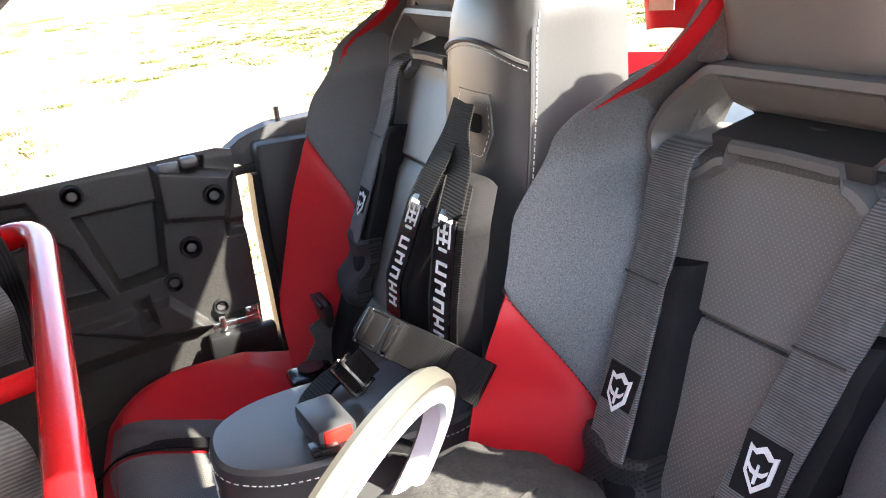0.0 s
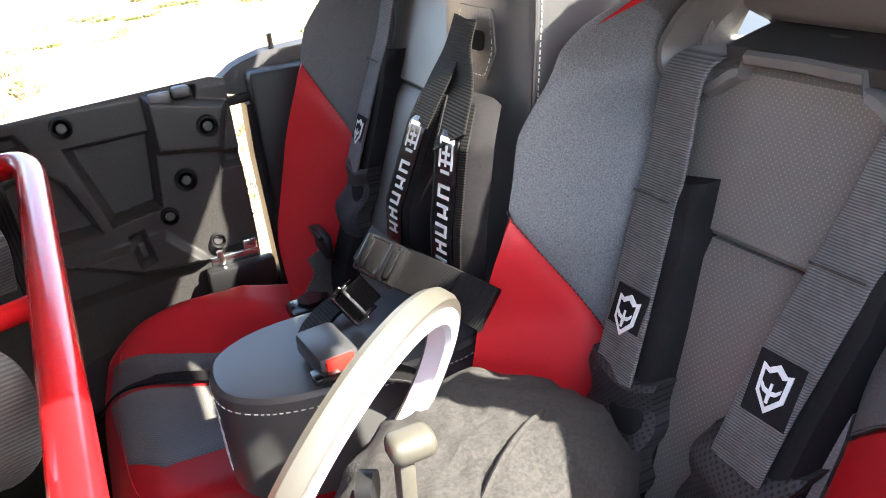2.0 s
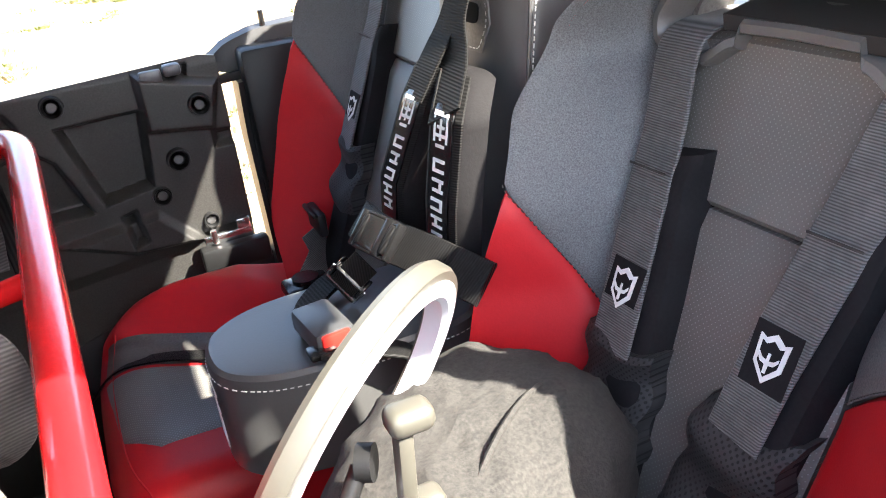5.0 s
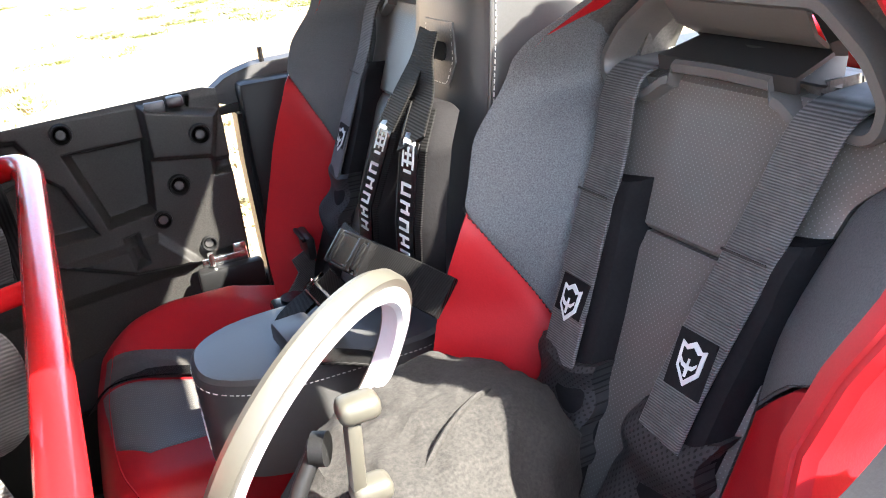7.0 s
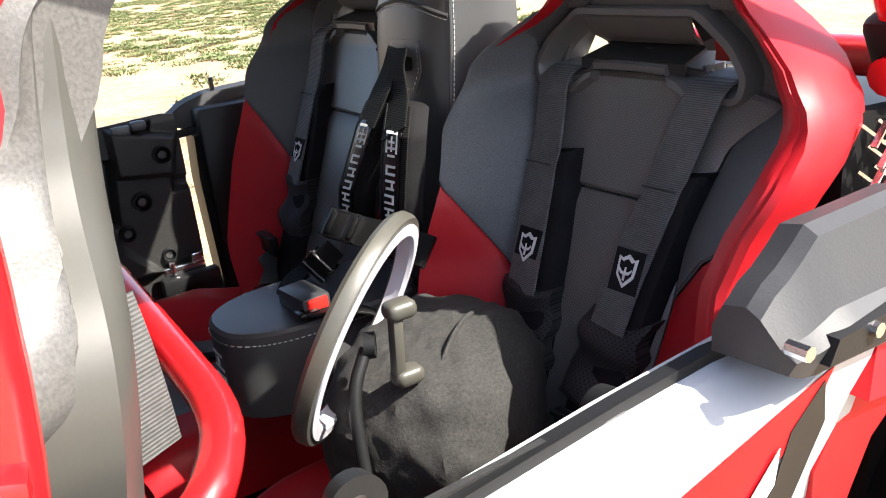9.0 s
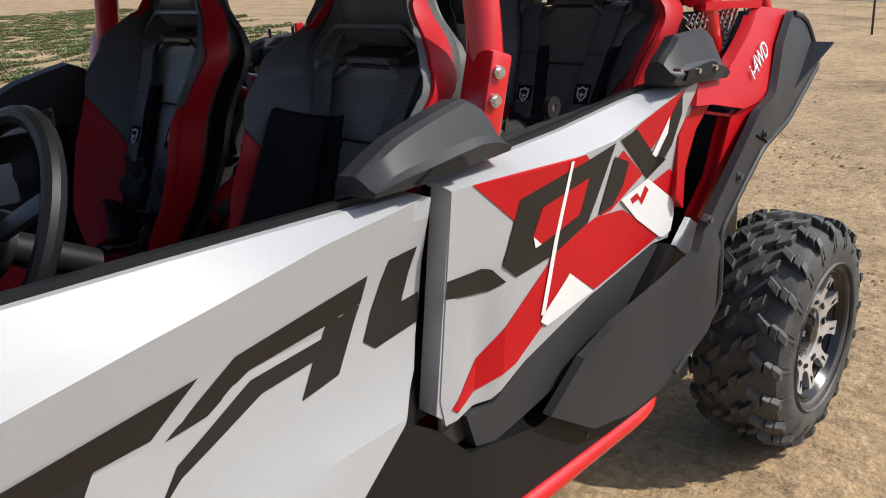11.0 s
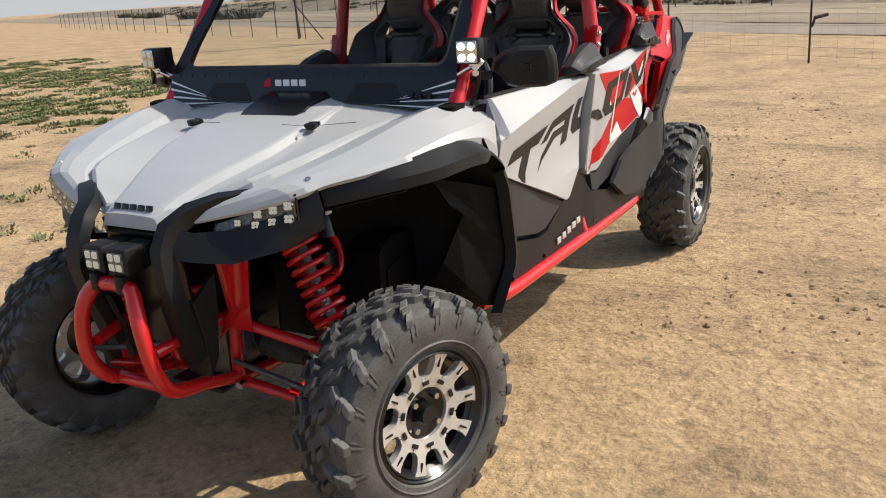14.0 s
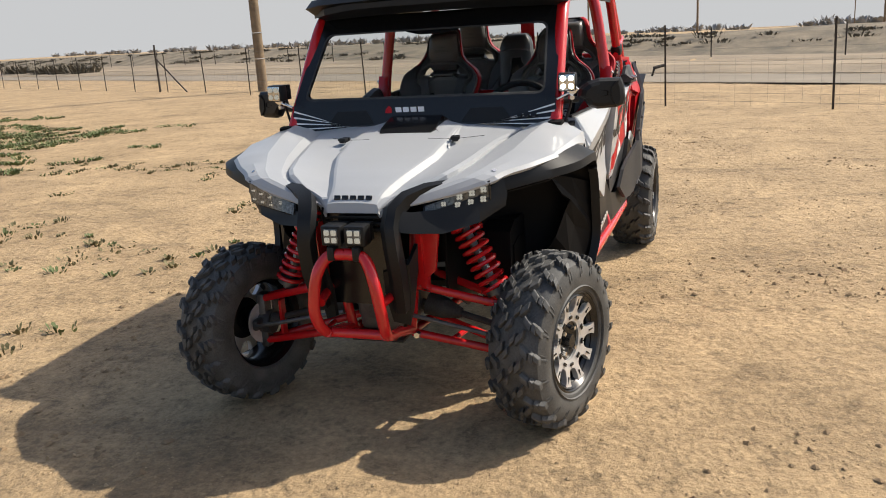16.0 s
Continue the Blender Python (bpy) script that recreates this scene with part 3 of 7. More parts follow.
# the nose: headlamp housings, the two upright black blades, the grille
for s in (1, -1):
    shell = loft([[(1.80, s * 0.165, 0.945), (1.765, s * 0.22, 0.925), (1.715, s * 0.30, 0.925), (1.655, s * 0.44, 0.965), (1.60, s * 0.525, 1.03)],
                  [(1.815, s * 0.16, 0.92), (1.775, s * 0.225, 0.90), (1.725, s * 0.32, 0.895), (1.67, s * 0.45, 0.93), (1.60, s * 0.535, 0.975)],
                  [(1.81, s * 0.17, 0.885), (1.79, s * 0.23, 0.875), (1.745, s * 0.33, 0.868), (1.68, s * 0.445, 0.895), (1.60, s * 0.52, 0.94)],
                  [(1.74, s * 0.17, 0.865), (1.72, s * 0.23, 0.86), (1.67, s * 0.33, 0.86), (1.60, s * 0.43, 0.885), (1.55, s * 0.49, 0.925)]], 0.02)
    bmesh.ops.recalc_face_normals(shell, faces=shell.faces)
    part("nose_shell", shell, PLASTIC, car, "black plastic nose shell under the headlamp")
    lamp_at = lambda u, v: Vector((1.742 - 0.088 * u - 0.018 * v + 0.02 * u * v, s * (0.262 + 0.225 * u), 0.908 + 0.036 * u + v * (0.040 + 0.040 * u)))
    bz = part("headlamp", loft([[lamp_at(u, v) for u in np.linspace(0, 1, 7)] for v in (0, 0.5, 1)], 0.012), LENS, car, "clear swept headlamp with round lit elements")
    bmesh_rim = [lamp_at(u, 1.03) for u in np.linspace(0, 1.02, 7)] + [lamp_at(1.02, 0.5)] + [lamp_at(u, -0.03) for u in np.linspace(1.02, 0, 7)]
    part("lamp_rim", sweep(bmesh_rim, circle(0.005, 6), closed=True), GLOSSBLACK, bz)
    part("light_bar", sweep([lamp_at(u, 0.16) + Vector((0.007, 0, 0)) for u in np.linspace(0.05, 0.5, 6)], circle(0.004, 6)), REFLECTOR, bz)
    for k in range(7):
        u, v = ((0.52, 0.28), (0.72, 0.26), (0.91, 0.26), (0.55, 0.74), (0.74, 0.72), (0.92, 0.72), (0.30, 0.60))[k]
        big = 1.0 if k < 6 else 0.8
        ring_m = Matrix.Translation(lamp_at(u, v) + Vector((0.009, s * 0.004, 0.003))) @ Vector((1.0, s * 0.38, 0.25)).to_track_quat("Y", "Z").to_matrix().to_4x4() @ Matrix.Diagonal((big, 1, big, 1))
        el = part("lamp_element", moved(lathe([(0.0152, -0.004), (0.0163, -0.004), (0.0163, 0.001), (0.0156, 0.002)], 16), ring_m), REFLECTOR, bz)
        for q in range(4):
            a = radians(45 + 90 * q)
            part("led", moved(moved(lathe([(0.0005, -0.003), (0.0060, -0.003), (0.0060, 0.001), (0.0005, 0.003)], 8), Matrix.Translation((0.0073 * math.cos(a), 0, 0.0073 * math.sin(a)))), ring_m), LEDDIM, el)
    blade = sweep([(1.64, s * 0.335, 1.000), (1.70, s * 0.265, 0.998), (1.755, s * 0.200, 0.978), (1.815, s * 0.172, 0.945), (1.845, s * 0.168, 0.89), (1.85, s * 0.175, 0.82), (1.825, s * 0.178, 0.70), (1.775, s * 0.165, 0.55)], [(-0.022, -0.026), (0.010, -0.036), (0.030, -0.012), (0.026, 0.022), (-0.022, 0.028)], up=(0, s, 0))
    part("nose_blade", blade, PLASTIC, car, "black angular plastic nose blade")
    part("lower_shroud", loft([[(1.83, s * 0.12, 0.72), (1.79, s * 0.20, 0.74), (1.72, s * 0.21, 0.80)], [(1.80, s * 0.11, 0.62), (1.76, s * 0.19, 0.62), (1.72, s * 0.205, 0.70)], [(1.76, s * 0.12, 0.50), (1.74, s * 0.17, 0.48), (1.72, s * 0.18, 0.54)]], 0.015), PLASTIC, car)
part("grille", loft([[(1.77, -0.13, 0.95), (1.77, 0.13, 0.95)], [(1.74, -0.14, 0.80), (1.74, 0.14, 0.80)], [(1.72, -0.14, 0.55), (1.72, 0.14, 0.55)]], 0.01), GLOSSBLACK, car)
for k in range(4):
    part("grille_slat", box(0.02, 0.24, 0.012, (1.765, 0, 0.935 - 0.025 * k), 0.003), PLASTIC, car)
# the twin light on the bumper
pod = part("light_bracket", join(box(0.03, 0.15, 0.008, (1.875, 0, 0.835), 0.002), box(0.012, 0.03, 0.07, (1.88, 0.0, 0.80), 0.003)), PLASTIC, car)
for y in (-0.046, 0.046):
    body = part("light_pod", box(0.07, 0.082, 0.078, (1.865, y, 0.866), 0.008), PLASTIC, car, "black cube work light with a lit lens")
    for k in range(5):
        part("fin", box(0.004, 0.07, 0.07, (1.825 - 0.008 * k, y, 0.866), 0.001), PLASTIC, body)
    part("lens", box(0.008, 0.058, 0.058, (1.9, y, 0.866), 0.006), LENS, body)
    for a in (-0.014, 0.014):
        for b in (-0.014, 0.014):
            part("led", box(0.004, 0.02, 0.02, (1.905, y + a, 0.866 + b), 0.004), LEDDIM, body)

both("inner_liner", panel([(0.95, 0.40), (0.95, 1.0), (1.5, 0.95), (1.52, 0.55), (1.25, 0.40)], lambda x, z: 0.27, 0.01, step=0.2), LINER)
# Added dark block that hides the ground seen through under the nose.
part("front_differential", join(box(0.30, 0.20, 0.24, (1.44, 0, 0.50), 0.03), box(0.16, 0.26, 0.14, (1.46, 0, 0.48), 0.03)), DARKSTEEL, car, "dark block added to fill the gap under the nose")
# bull bar and front frame
both("bumper_tube", tube([(1.885, 0.0, 0.795), (1.885, 0.075, 0.79), (1.92, 0.115, 0.72), (1.92, 0.14, 0.56), (1.86, 0.125, 0.46), (1.70, 0.12, 0.43)], 0.023, 0.07), REDFRAME, car, "red tubular front bumper")
part("bumper_tube", cyl((1.83, -0.14, 0.46), (1.83, 0.14, 0.46), 0.02), REDFRAME, car)
for y in (-0.05, 0.05):
    part("bumper_clamp", box(0.055, 0.03, 0.055, (1.885, y, 0.80), 0.008), PLASTIC, car)
both("frame_plate", panel([(0.21, 0.85), (0.29, 0.85), (0.268, 0.675), (0.205, 0.62), (0.145, 0.56), (0.20, 0.66)], lambda y, z: 1.665, 0.02, "yz", 0), REDFRAME, car, "red steel frame plate behind the nose")
both("frame_plate", panel([(1.60, 0.57), (1.66, 0.60), (1.70, 0.86), (1.60, 0.86)], lambda x, z: 0.225, 0.02, "xz", 0.2), REDFRAME, car, "red steel frame plate")
both("frame_tube", tube([(1.56, 0.16, 0.86), (1.60, 0.155, 0.60), (1.585, 0.125, 0.385), (1.3, 0.125, 0.36), (0.95, 0.2, 0.36)], 0.02, 0.03), REDFRAME)
both("frame_tube", tube([(1.86, 0.12, 0.47), (1.60, 0.13, 0.40)], 0.02), REDFRAME)
both("frame_tube", tube([(1.885, 0.12, 0.60), (1.62, 0.165, 0.63)], 0.018), REDFRAME)
part("skid_plate", box(0.30, 0.22, 0.012, (1.50, 0, 0.365), 0.003), PLASTIC, car)
part("front_gearcase", join(box(0.26, 0.18, 0.16, (1.47, 0, 0.50), 0.04), cyl((1.45, -0.14, 0.5), (1.45, 0.14, 0.5), 0.06)), DARKSTEEL, car)
for y in (0.158, -0.158):
    for x, z in ((1.607, 0.597), (1.59, 0.385)):
        part("arm_bolt", cyl((x + 0.01, y, z), (x + 0.035, y, z), 0.013, 6), CHROME, car)


# ---- suspension ----
def helix(a, b, r, turns, wire, n=18):
    a, b = Vector(a), Vector(b)
    d = (b - a).normalized()
    s = d.orthogonal().normalized()
    t = d.cross(s)
    total = int(turns * n)
    pts = []
    for k in range(total + 1):
        u = k / total
        ang = 2 * math.pi * turns * u
        pts.append(a.lerp(b, u) + (s * math.cos(ang) + t * math.sin(ang)) * r)
    return sweep(pts, circle(wire, 8))


for s in (1, -1):
    top, low = Vector((1.45, s * 0.245, 0.99)), Vector((1.485, s * 0.47, 0.52))
    axis = (low - top).normalized()
    shock = part("shock_absorber", join(cyl(top, top + axis * 0.2, 0.03), cyl(top + axis * 0.2, low, 0.017), cyl(top + axis * 0.09, top + axis * 0.12, 0.047), cyl(low - axis * 0.05, low - axis * 0.02, 0.045)), DARKSTEEL, car, "dark coil-over shock absorber")
    part("coil_spring", helix(top + axis * 0.11, low - axis * 0.04, 0.053, 11.0, 0.0092), REDFRAME, shock, "red coil spring")
    for k in range(3):
        part("warning_label", box(0.012, 0.012, 0.026, top + axis * (0.325 + 0.034 * k) + Vector((0.013, s * 0.013, 0)), 0.002), PRINT, shock)
    part("reservoir", join(cyl((1.372, s * 0.325, 1.02), (1.388, s * 0.362, 0.895), 0.032), cyl((1.388, s * 0.362, 0.895), (1.397, s * 0.385, 0.825), 0.026), cyl((1.391, s * 0.37, 0.872), (1.393, s * 0.375, 0.855), 0.0275)), GLOSSBLACK, shock, "black shock reservoir with a grey band")
    part("reservoir_hose", tube([(1.345, s * 0.35, 0.825), (1.305, s * 0.35, 0.77), (1.298, s * 0.35, 0.705), (1.325, s * 0.35, 0.68), (1.365, s * 0.35, 0.683)], 0.013, 0.04), REDFRAME, shock)
    part("valve_body", box(0.09, 0.05, 0.07, (1.385, s * 0.355, 0.745), 0.015), GLOSSBLACK, shock, "black valve body")
    part("reservoir_print", box(0.028, 0.006, 0.055, (1.392, s * 0.392, 0.925), 0.002), PRINT, shock)
    part("return_spring", helix(Vector((1.285, s * 0.283, 0.842)), Vector((1.215, s * 0.26, 0.818)), 0.009, 14, 0.0016), CHROME, shock, "small zinc return spring")
    up = [((1.60, s * 0.16, 0.595), (1.48, s * 0.60, 0.46)), ((1.36, s * 0.17, 0.58), (1.47, s * 0.60, 0.46)), ((1.585, s * 0.13, 0.385), (1.48, s * 0.61, 0.26)), ((1.34, s * 0.13, 0.385), (1.46, s * 0.61, 0.26))]
    for a, b in up:
        part("control_arm", tube([a, b], 0.017), REDFRAME, car, "red tubular suspension arm")
    part("control_arm", tube([(1.55, s * 0.28, 0.345), (1.40, s * 0.30, 0.34)], 0.013), REDFRAME, car)
    part("arm_gusset", panel([(1.50, 0.46), (1.46, 0.46), (1.46, 0.28), (1.50, 0.28)], lambda x, z: s * 0.50, 0.012, "xz", 0), REDFRAME, car)
    part("drive_shaft", join(cyl((1.465, s * 0.1, 0.49), (1.465, s * 0.6, 0.35), 0.014), cyl((1.465, s * 0.16, 0.475), (1.465, s * 0.23, 0.455), 0.05, r2=0.045), cyl((1.465, s * 0.23, 0.455), (1.465, s * 0.30, 0.435), 0.045, r2=0.022), cyl((1.465, s * 0.52, 0.37), (1.465, s * 0.59, 0.35), 0.025, r2=0.045)), RUBBER, car, "black drive shaft with rubber boot")
    part("tie_rod", tube([(1.62, s * 0.15, 0.47), (1.58, s * 0.60, 0.36)], 0.009), DARKSTEEL, car)
    part("knuckle", join(box(0.07, 0.05, 0.26, (1.47, s * 0.60, 0.36), 0.02), cyl((1.47, s * 0.56, 0.35), (1.47, s * 0.66, 0.35), 0.055), box(0.11, 0.03, 0.05, (1.52, s * 0.60, 0.36), 0.012)), DARKSTEEL, car, "bare cast metal steering knuckle")
    disc = part("brake_disc", join(lathe([(0.05, -0.003), (0.10, -0.003), (0.10, 0.003), (0.05, 0.003)], 32)), STEEL, car, at=pose(1.47, s * 0.60, 0.35, 0, 0, -17))
    part("caliper", box(0.06, 0.06, 0.10, (1.40, s * 0.60, 0.40), 0.015), DARKSTEEL, car)


# ---- wheels ----
def lug(r, y0, y1, a, w, h, skew):
    """One tread block from y0 to y1 at angle a."""
    bm = bmesh.new()
    vs = []
    for dr, k in ((0.0, 1.18), (h, 0.9)):
        for y, sk in ((y0, -skew), (y1, skew)):
            for da in (-w / 2, w / 2):
                rr = r(y) + dr
                an = a + (da * k + sk) / 0.35
                vs.append(bm.verts.new((rr * math.cos(an), y, rr * math.sin(an))))
    for f in ((0, 1, 3, 2), (4, 6, 7, 5), (0, 4, 5, 1), (2, 3, 7, 6), (0, 2, 6, 4), (1, 5, 7, 3)):
        bm.faces.new([vs[i] for i in f])
    return bm


def wheel(width, at):
    """Tyre with tread blocks, and a two-tone alloy rim; the outer face is +y."""
    h = width / 2
    hub = part("wheel", cyl((0, h - 0.10, 0), (0, h * 0.42, 0), 0.055, 24), GLOSSBLACK, car, "mud tyre on a black and machined alloy wheel", at=at)
    prof = [(0.196, -h * 0.82), (0.21, -h * 0.95), (0.25, -h * 1.03), (0.29, -h), (0.318, -h * 0.9), (0.33, -h * 0.72), (0.336, -h * 0.3), (0.337, 0), (0.336, h * 0.3), (0.33, h * 0.72), (0.318, h * 0.9), (0.29, h), (0.25, h * 1.03), (0.21, h * 0.95), (0.196, h * 0.82), (0.19, 0)]
    tyre = part("tyre", lathe(prof, 64), TYRE, hub, "dusty black mud tyre with chunky tread blocks")
    rr = curve([(-h, 0.305), (-h * 0.85, 0.322), (-h * 0.6, 0.331), (0, 0.336), (h * 0.6, 0.331), (h * 0.85, 0.322), (h, 0.305)])
    n = 20
    st = 2 * math.pi / n
    side = curve([(-h * 1.05, 0.262), (-h * 1.03, 0.275), (-h, 0.292), (-h * 0.9, 0.314), (h * 0.9, 0.314), (h, 0.292), (h * 1.03, 0.275), (h * 1.05, 0.262)])
    for sgn in (1, -1):
        o = 0.5 * st if sgn < 0 else 0.0
        for b in (lug(rr, sgn * h * 0.02, sgn * h * 0.20, o, 0.030, 0.022, 0.012 * sgn), lug(rr, sgn * h * 0.22, sgn * h * 0.46, o + 0.10 * st, 0.034, 0.023, 0.016 * sgn),
                  lug(rr, sgn * h * 0.40, sgn * h * 0.66, o + 0.62 * st, 0.030, 0.023, -0.014 * sgn), lug(rr, sgn * h * 0.70, sgn * h * 0.84, o + 0.48 * st, 0.036, 0.024, -0.006 * sgn),
                  lug(rr, sgn * h * 0.85, sgn * h * 0.99, o + 0.40 * st, 0.028, 0.023, -0.010 * sgn), lug(side, sgn * h * 0.955, sgn * h * 1.045, o + 0.30 * st, 0.012, 0.010, -0.006 * sgn),
                  lug(side, sgn * h * 0.955, sgn * h * 1.03, o + 0.48 * st, 0.008, 0.008, -0.006 * sgn)):
            bmesh.ops.recalc_face_normals(b, faces=b.faces)
            bmesh.ops.bevel(b, geom=b.edges[:], offset=0.002, segments=1, affect="EDGES")
            first = part("tread_lug", b, TYRE, hub, smooth=False)
            for k in range(1, n):
                twin = new("tread_lug", first.data)
                twin.parent = hub
                twin.matrix_basis = Matrix.Rotation(-k * st, 4, "Y")
    part("sidewall_ring", lathe([(0.222, h * 1.0), (0.226, h * 1.045), (0.23, h * 1.0)], 64), TYRE, hub)
    part("rim", lathe([(0.192, -h * 0.8), (0.2, -h * 0.86), (0.2, -h * 0.8), (0.185, -h * 0.5), (0.178, h * 0.3), (0.186, h * 0.72), (0.2, h * 0.86), (0.205, h * 0.9), (0.198, h * 0.92), (0.188, h * 0.82), (0.17, h * 0.6), (0.168, 0), (0.175, -h * 0.5)], 64), GLOSSBLACK, hub, "gloss black rim barrel")
    part("rim_lip", lathe([(0.180, h * 0.70), (0.193, h * 0.86), (0.188, h * 0.89), (0.176, h * 0.76)], 64), GLOSSBLACK, hub)
    part("spoke_ring", lathe([(0.080, h * 0.66), (0.106, h * 0.705), (0.106, h * 0.60), (0.080, h * 0.56)], 48), STEEL, hub, "machined silver ring")
    part("rim_disc", lathe([(0.03, h * 0.42), (0.06, h * 0.54), (0.095, h * 0.58), (0.095, h * 0.48), (0.03, h * 0.32)], 48), GLOSSBLACK, hub)
    for k in range(10):
        a = 36 * k
        sp = panel([(0.092, -0.029), (0.112, -0.034), (0.118, -0.022), (0.128, -0.0165), (0.150, -0.0155), (0.168, -0.019), (0.178, -0.024), (0.186, -0.026), (0.1875, -0.010), (0.182, 0.0), (0.1875, 0.010), (0.186, 0.026), (0.178, 0.024), (0.168, 0.019), (0.150, 0.0155), (0.128, 0.0165), (0.118, 0.022), (0.112, 0.034), (0.092, 0.029)], lambda x, z: h * 0.68 + 0.20 * (x - 0.09), 0.024, "xz", 0)
        part("spoke", moved(sp, Matrix.Rotation(radians(a), 4, "Y")), STEEL, hub, "machined silver spoke")
        part("ring_slot", moved(box(0.013, 0.006, 0.024, (0.099, h * 0.695 + 0.003, 0), 0.002), Matrix.Rotation(radians(a + 18), 4, "Y")), GLOSSBLACK, hub, "black slot in the ring")
        part("spoke_pocket", moved(box(0.034, 0.006, 0.007, (0.160, h * 0.68 + 0.0137, 0), 0.0025), Matrix.Rotation(radians(a), 4, "Y")), GLOSSBLACK, hub)
    for k in range(4):
        c = Matrix.Rotation(radians(45 + 90 * k), 4, "Y") @ Vector((0.058, 0, 0))
        part("lug_nut", cyl((c.x, h * 0.50, c.z), (c.x, h * 0.70, c.z), 0.0095, 6), CHROME, hub)
    part("centre_cap", cyl((0, h * 0.50, 0), (0, h * 0.76, 0), 0.030, 24, 0.026), GLOSSBLACK, hub)
    return hub


fl = wheel(0.235, pose(1.47, 0.665, 0.352, 0, 0, -16))
fr = copy_thing(fl, pose(1.47, -0.665, 0.352, 0, 0, 164))
rl = wheel(0.275, pose(-1.465, 0.66, 0.352, 0, 23, 0))
rr_ = copy_thing(rl, pose(-1.465, -0.66, 0.352, 0, 40, 180))

# ---- doors and sides ----
DTOP = curve([(0.08, 1.158), (0.5, 1.168), (0.90, 1.172)])
DCRE = curve([(0.06, 1.150), (0.13, 1.150), (0.3, 1.138), (0.55, 1.105), (0.74, 1.076), (0.93, 1.046)])


def door_y(x, z):
    """The front door's outer skin: a shoulder, a slanting crease, a shallow hollow and a lower lip."""
    top, cre = DTOP(x), DCRE(x)
    yt = float(np.interp(x, [0.06, 0.5, 0.92], [0.69, 0.682, 0.662]))
    yc = float(np.interp(x, [0.06, 0.5, 0.92], [0.715, 0.735, 0.735]))
    if z > cre:
        return yt + (yc - yt) * min(1, (top - z) / max(1e-4, top - cre))
    return yc - float(np.interp(cre - z, [0, 0.13, 0.24, 0.31, 0.34], [0, 0.034, 0.038, 0.034, 0.026]))


FRONTDOOR = [(0.875, 1.17), (0.925, 1.05), (0.905, 0.935), (0.60, 0.815), (0.30, 0.695), (0.265, 0.70), (0.15, 0.79), (0.112, 0.87), (0.088, 1.0), (0.085, 1.15), (0.1, 1.157), (0.5, 1.167)]
cre_line = [((0.13, 1.150), (0.3, 1.138)), ((0.3, 1.138), (0.55, 1.105)), ((0.55, 1.105), (0.74, 1.076)), ((0.74, 1.076), (0.93, 1.046))]
fd = both("front_door", panel(FRONTDOOR, door_y, 0.035, step=0.04, lines=cre_line), WHITE, car, "glossy white front door skin with dark angular graphics", 9)
both("door_top_trim", sweep([(x, door_y(x, DTOP(x)) - 0.02, DTOP(x) + 0.002) for x in np.linspace(0.09, 0.87, 9)], flat(0.014, 0.014), up=(0, 0, 1)), PLASTIC)


RFOLD = curve([(-0.735, 1.207), (-0.66, 1.198), (-0.53, 1.168), (-0.40, 1.143), (-0.26, 1.137), (-0.11, 1.145), (0.08, 1.158)])
RTOP = curve([(-0.735, 1.209), (-0.505, 1.197), (-0.286, 1.178), (-0.058, 1.168), (0.062, 1.168)])
RSIDE = curve([(-0.7, 0.722), (-0.3, 0.728), (0.02, 0.735)])


def rear_y(x, z):
    """The rear door's outer skin: a flat shoulder above the fold, a leaning face with a rounded leading edge below."""
    fold = RFOLD(x)
    if z > fold:
        return RSIDE(x) - 0.045 * min(1.2, (z - fold) / max(0.006, RTOP(x) - fold))
    hollow = 0.016 * max(0.0, 1 - abs(x + 0.03) / 0.06) * max(0, min(1, (1.02 - z) / 0.15))
    return RSIDE(x) - 0.105 * (fold - z) - hollow


fold_line = [((-0.66, 1.198), (-0.53, 1.168)), ((-0.53, 1.168), (-0.40, 1.143)), ((-0.40, 1.143), (-0.26, 1.137)), ((-0.26, 1.137), (-0.11, 1.145)), ((-0.11, 1.145), (0.08, 1.158))]
REARDOOR = [(0.062, 1.168), (-0.058, 1.168), (-0.286, 1.178), (-0.505, 1.197), (-0.735, 1.209), (-0.70, 1.10), (-0.668, 1.033), (-0.70, 0.95), (-0.69, 0.865), (-0.61, 0.872), (-0.369, 0.836), (-0.154, 0.776), (-0.069, 0.735), (0.045, 0.742), (0.082, 0.774), (0.075, 0.918)]
part("rear_door", panel(REARDOOR, rear_y, 0.04, step=0.03, lines=fold_line), WHITE, car, "white rear door skin with red and charcoal graphics")
part("rear_door", mirrored(panel([(0.06, 1.165), (0.065, 1.0), (0.06, 0.745), (-0.25, 0.79), (-0.572, 0.82), (-0.572, 1.196), (-0.4, 1.193)], rear_y, 0.004, step=0.1, lift=0.012)), WHITE, car, "white rear door skin")
part("rear_quarter", mirrored(panel([(-0.60, 1.196), (-0.60, 0.82), (-0.70, 0.90), (-0.735, 1.19)], rear_y, 0.06, step=0.1)), PLASTIC, car, "black body panel behind the rear door")
both("door_top_trim", sweep([(x, rear_y(x, RTOP(x)) - 0.02, RTOP(x) + 0.002) for x in np.linspace(-0.70, 0.05, 9)], flat(0.014, 0.014), up=(0, 0, 1)), PLASTIC)
both("door_edge", panel([(0.045, 1.14), (0.062, 1.155), (0.075, 0.80), (0.06, 0.744), (0.045, 0.745), (0.055, 0.80), (0.045, 1.0)], rear_y, 0.01, step=0.03, lift=0.002), WHITE)


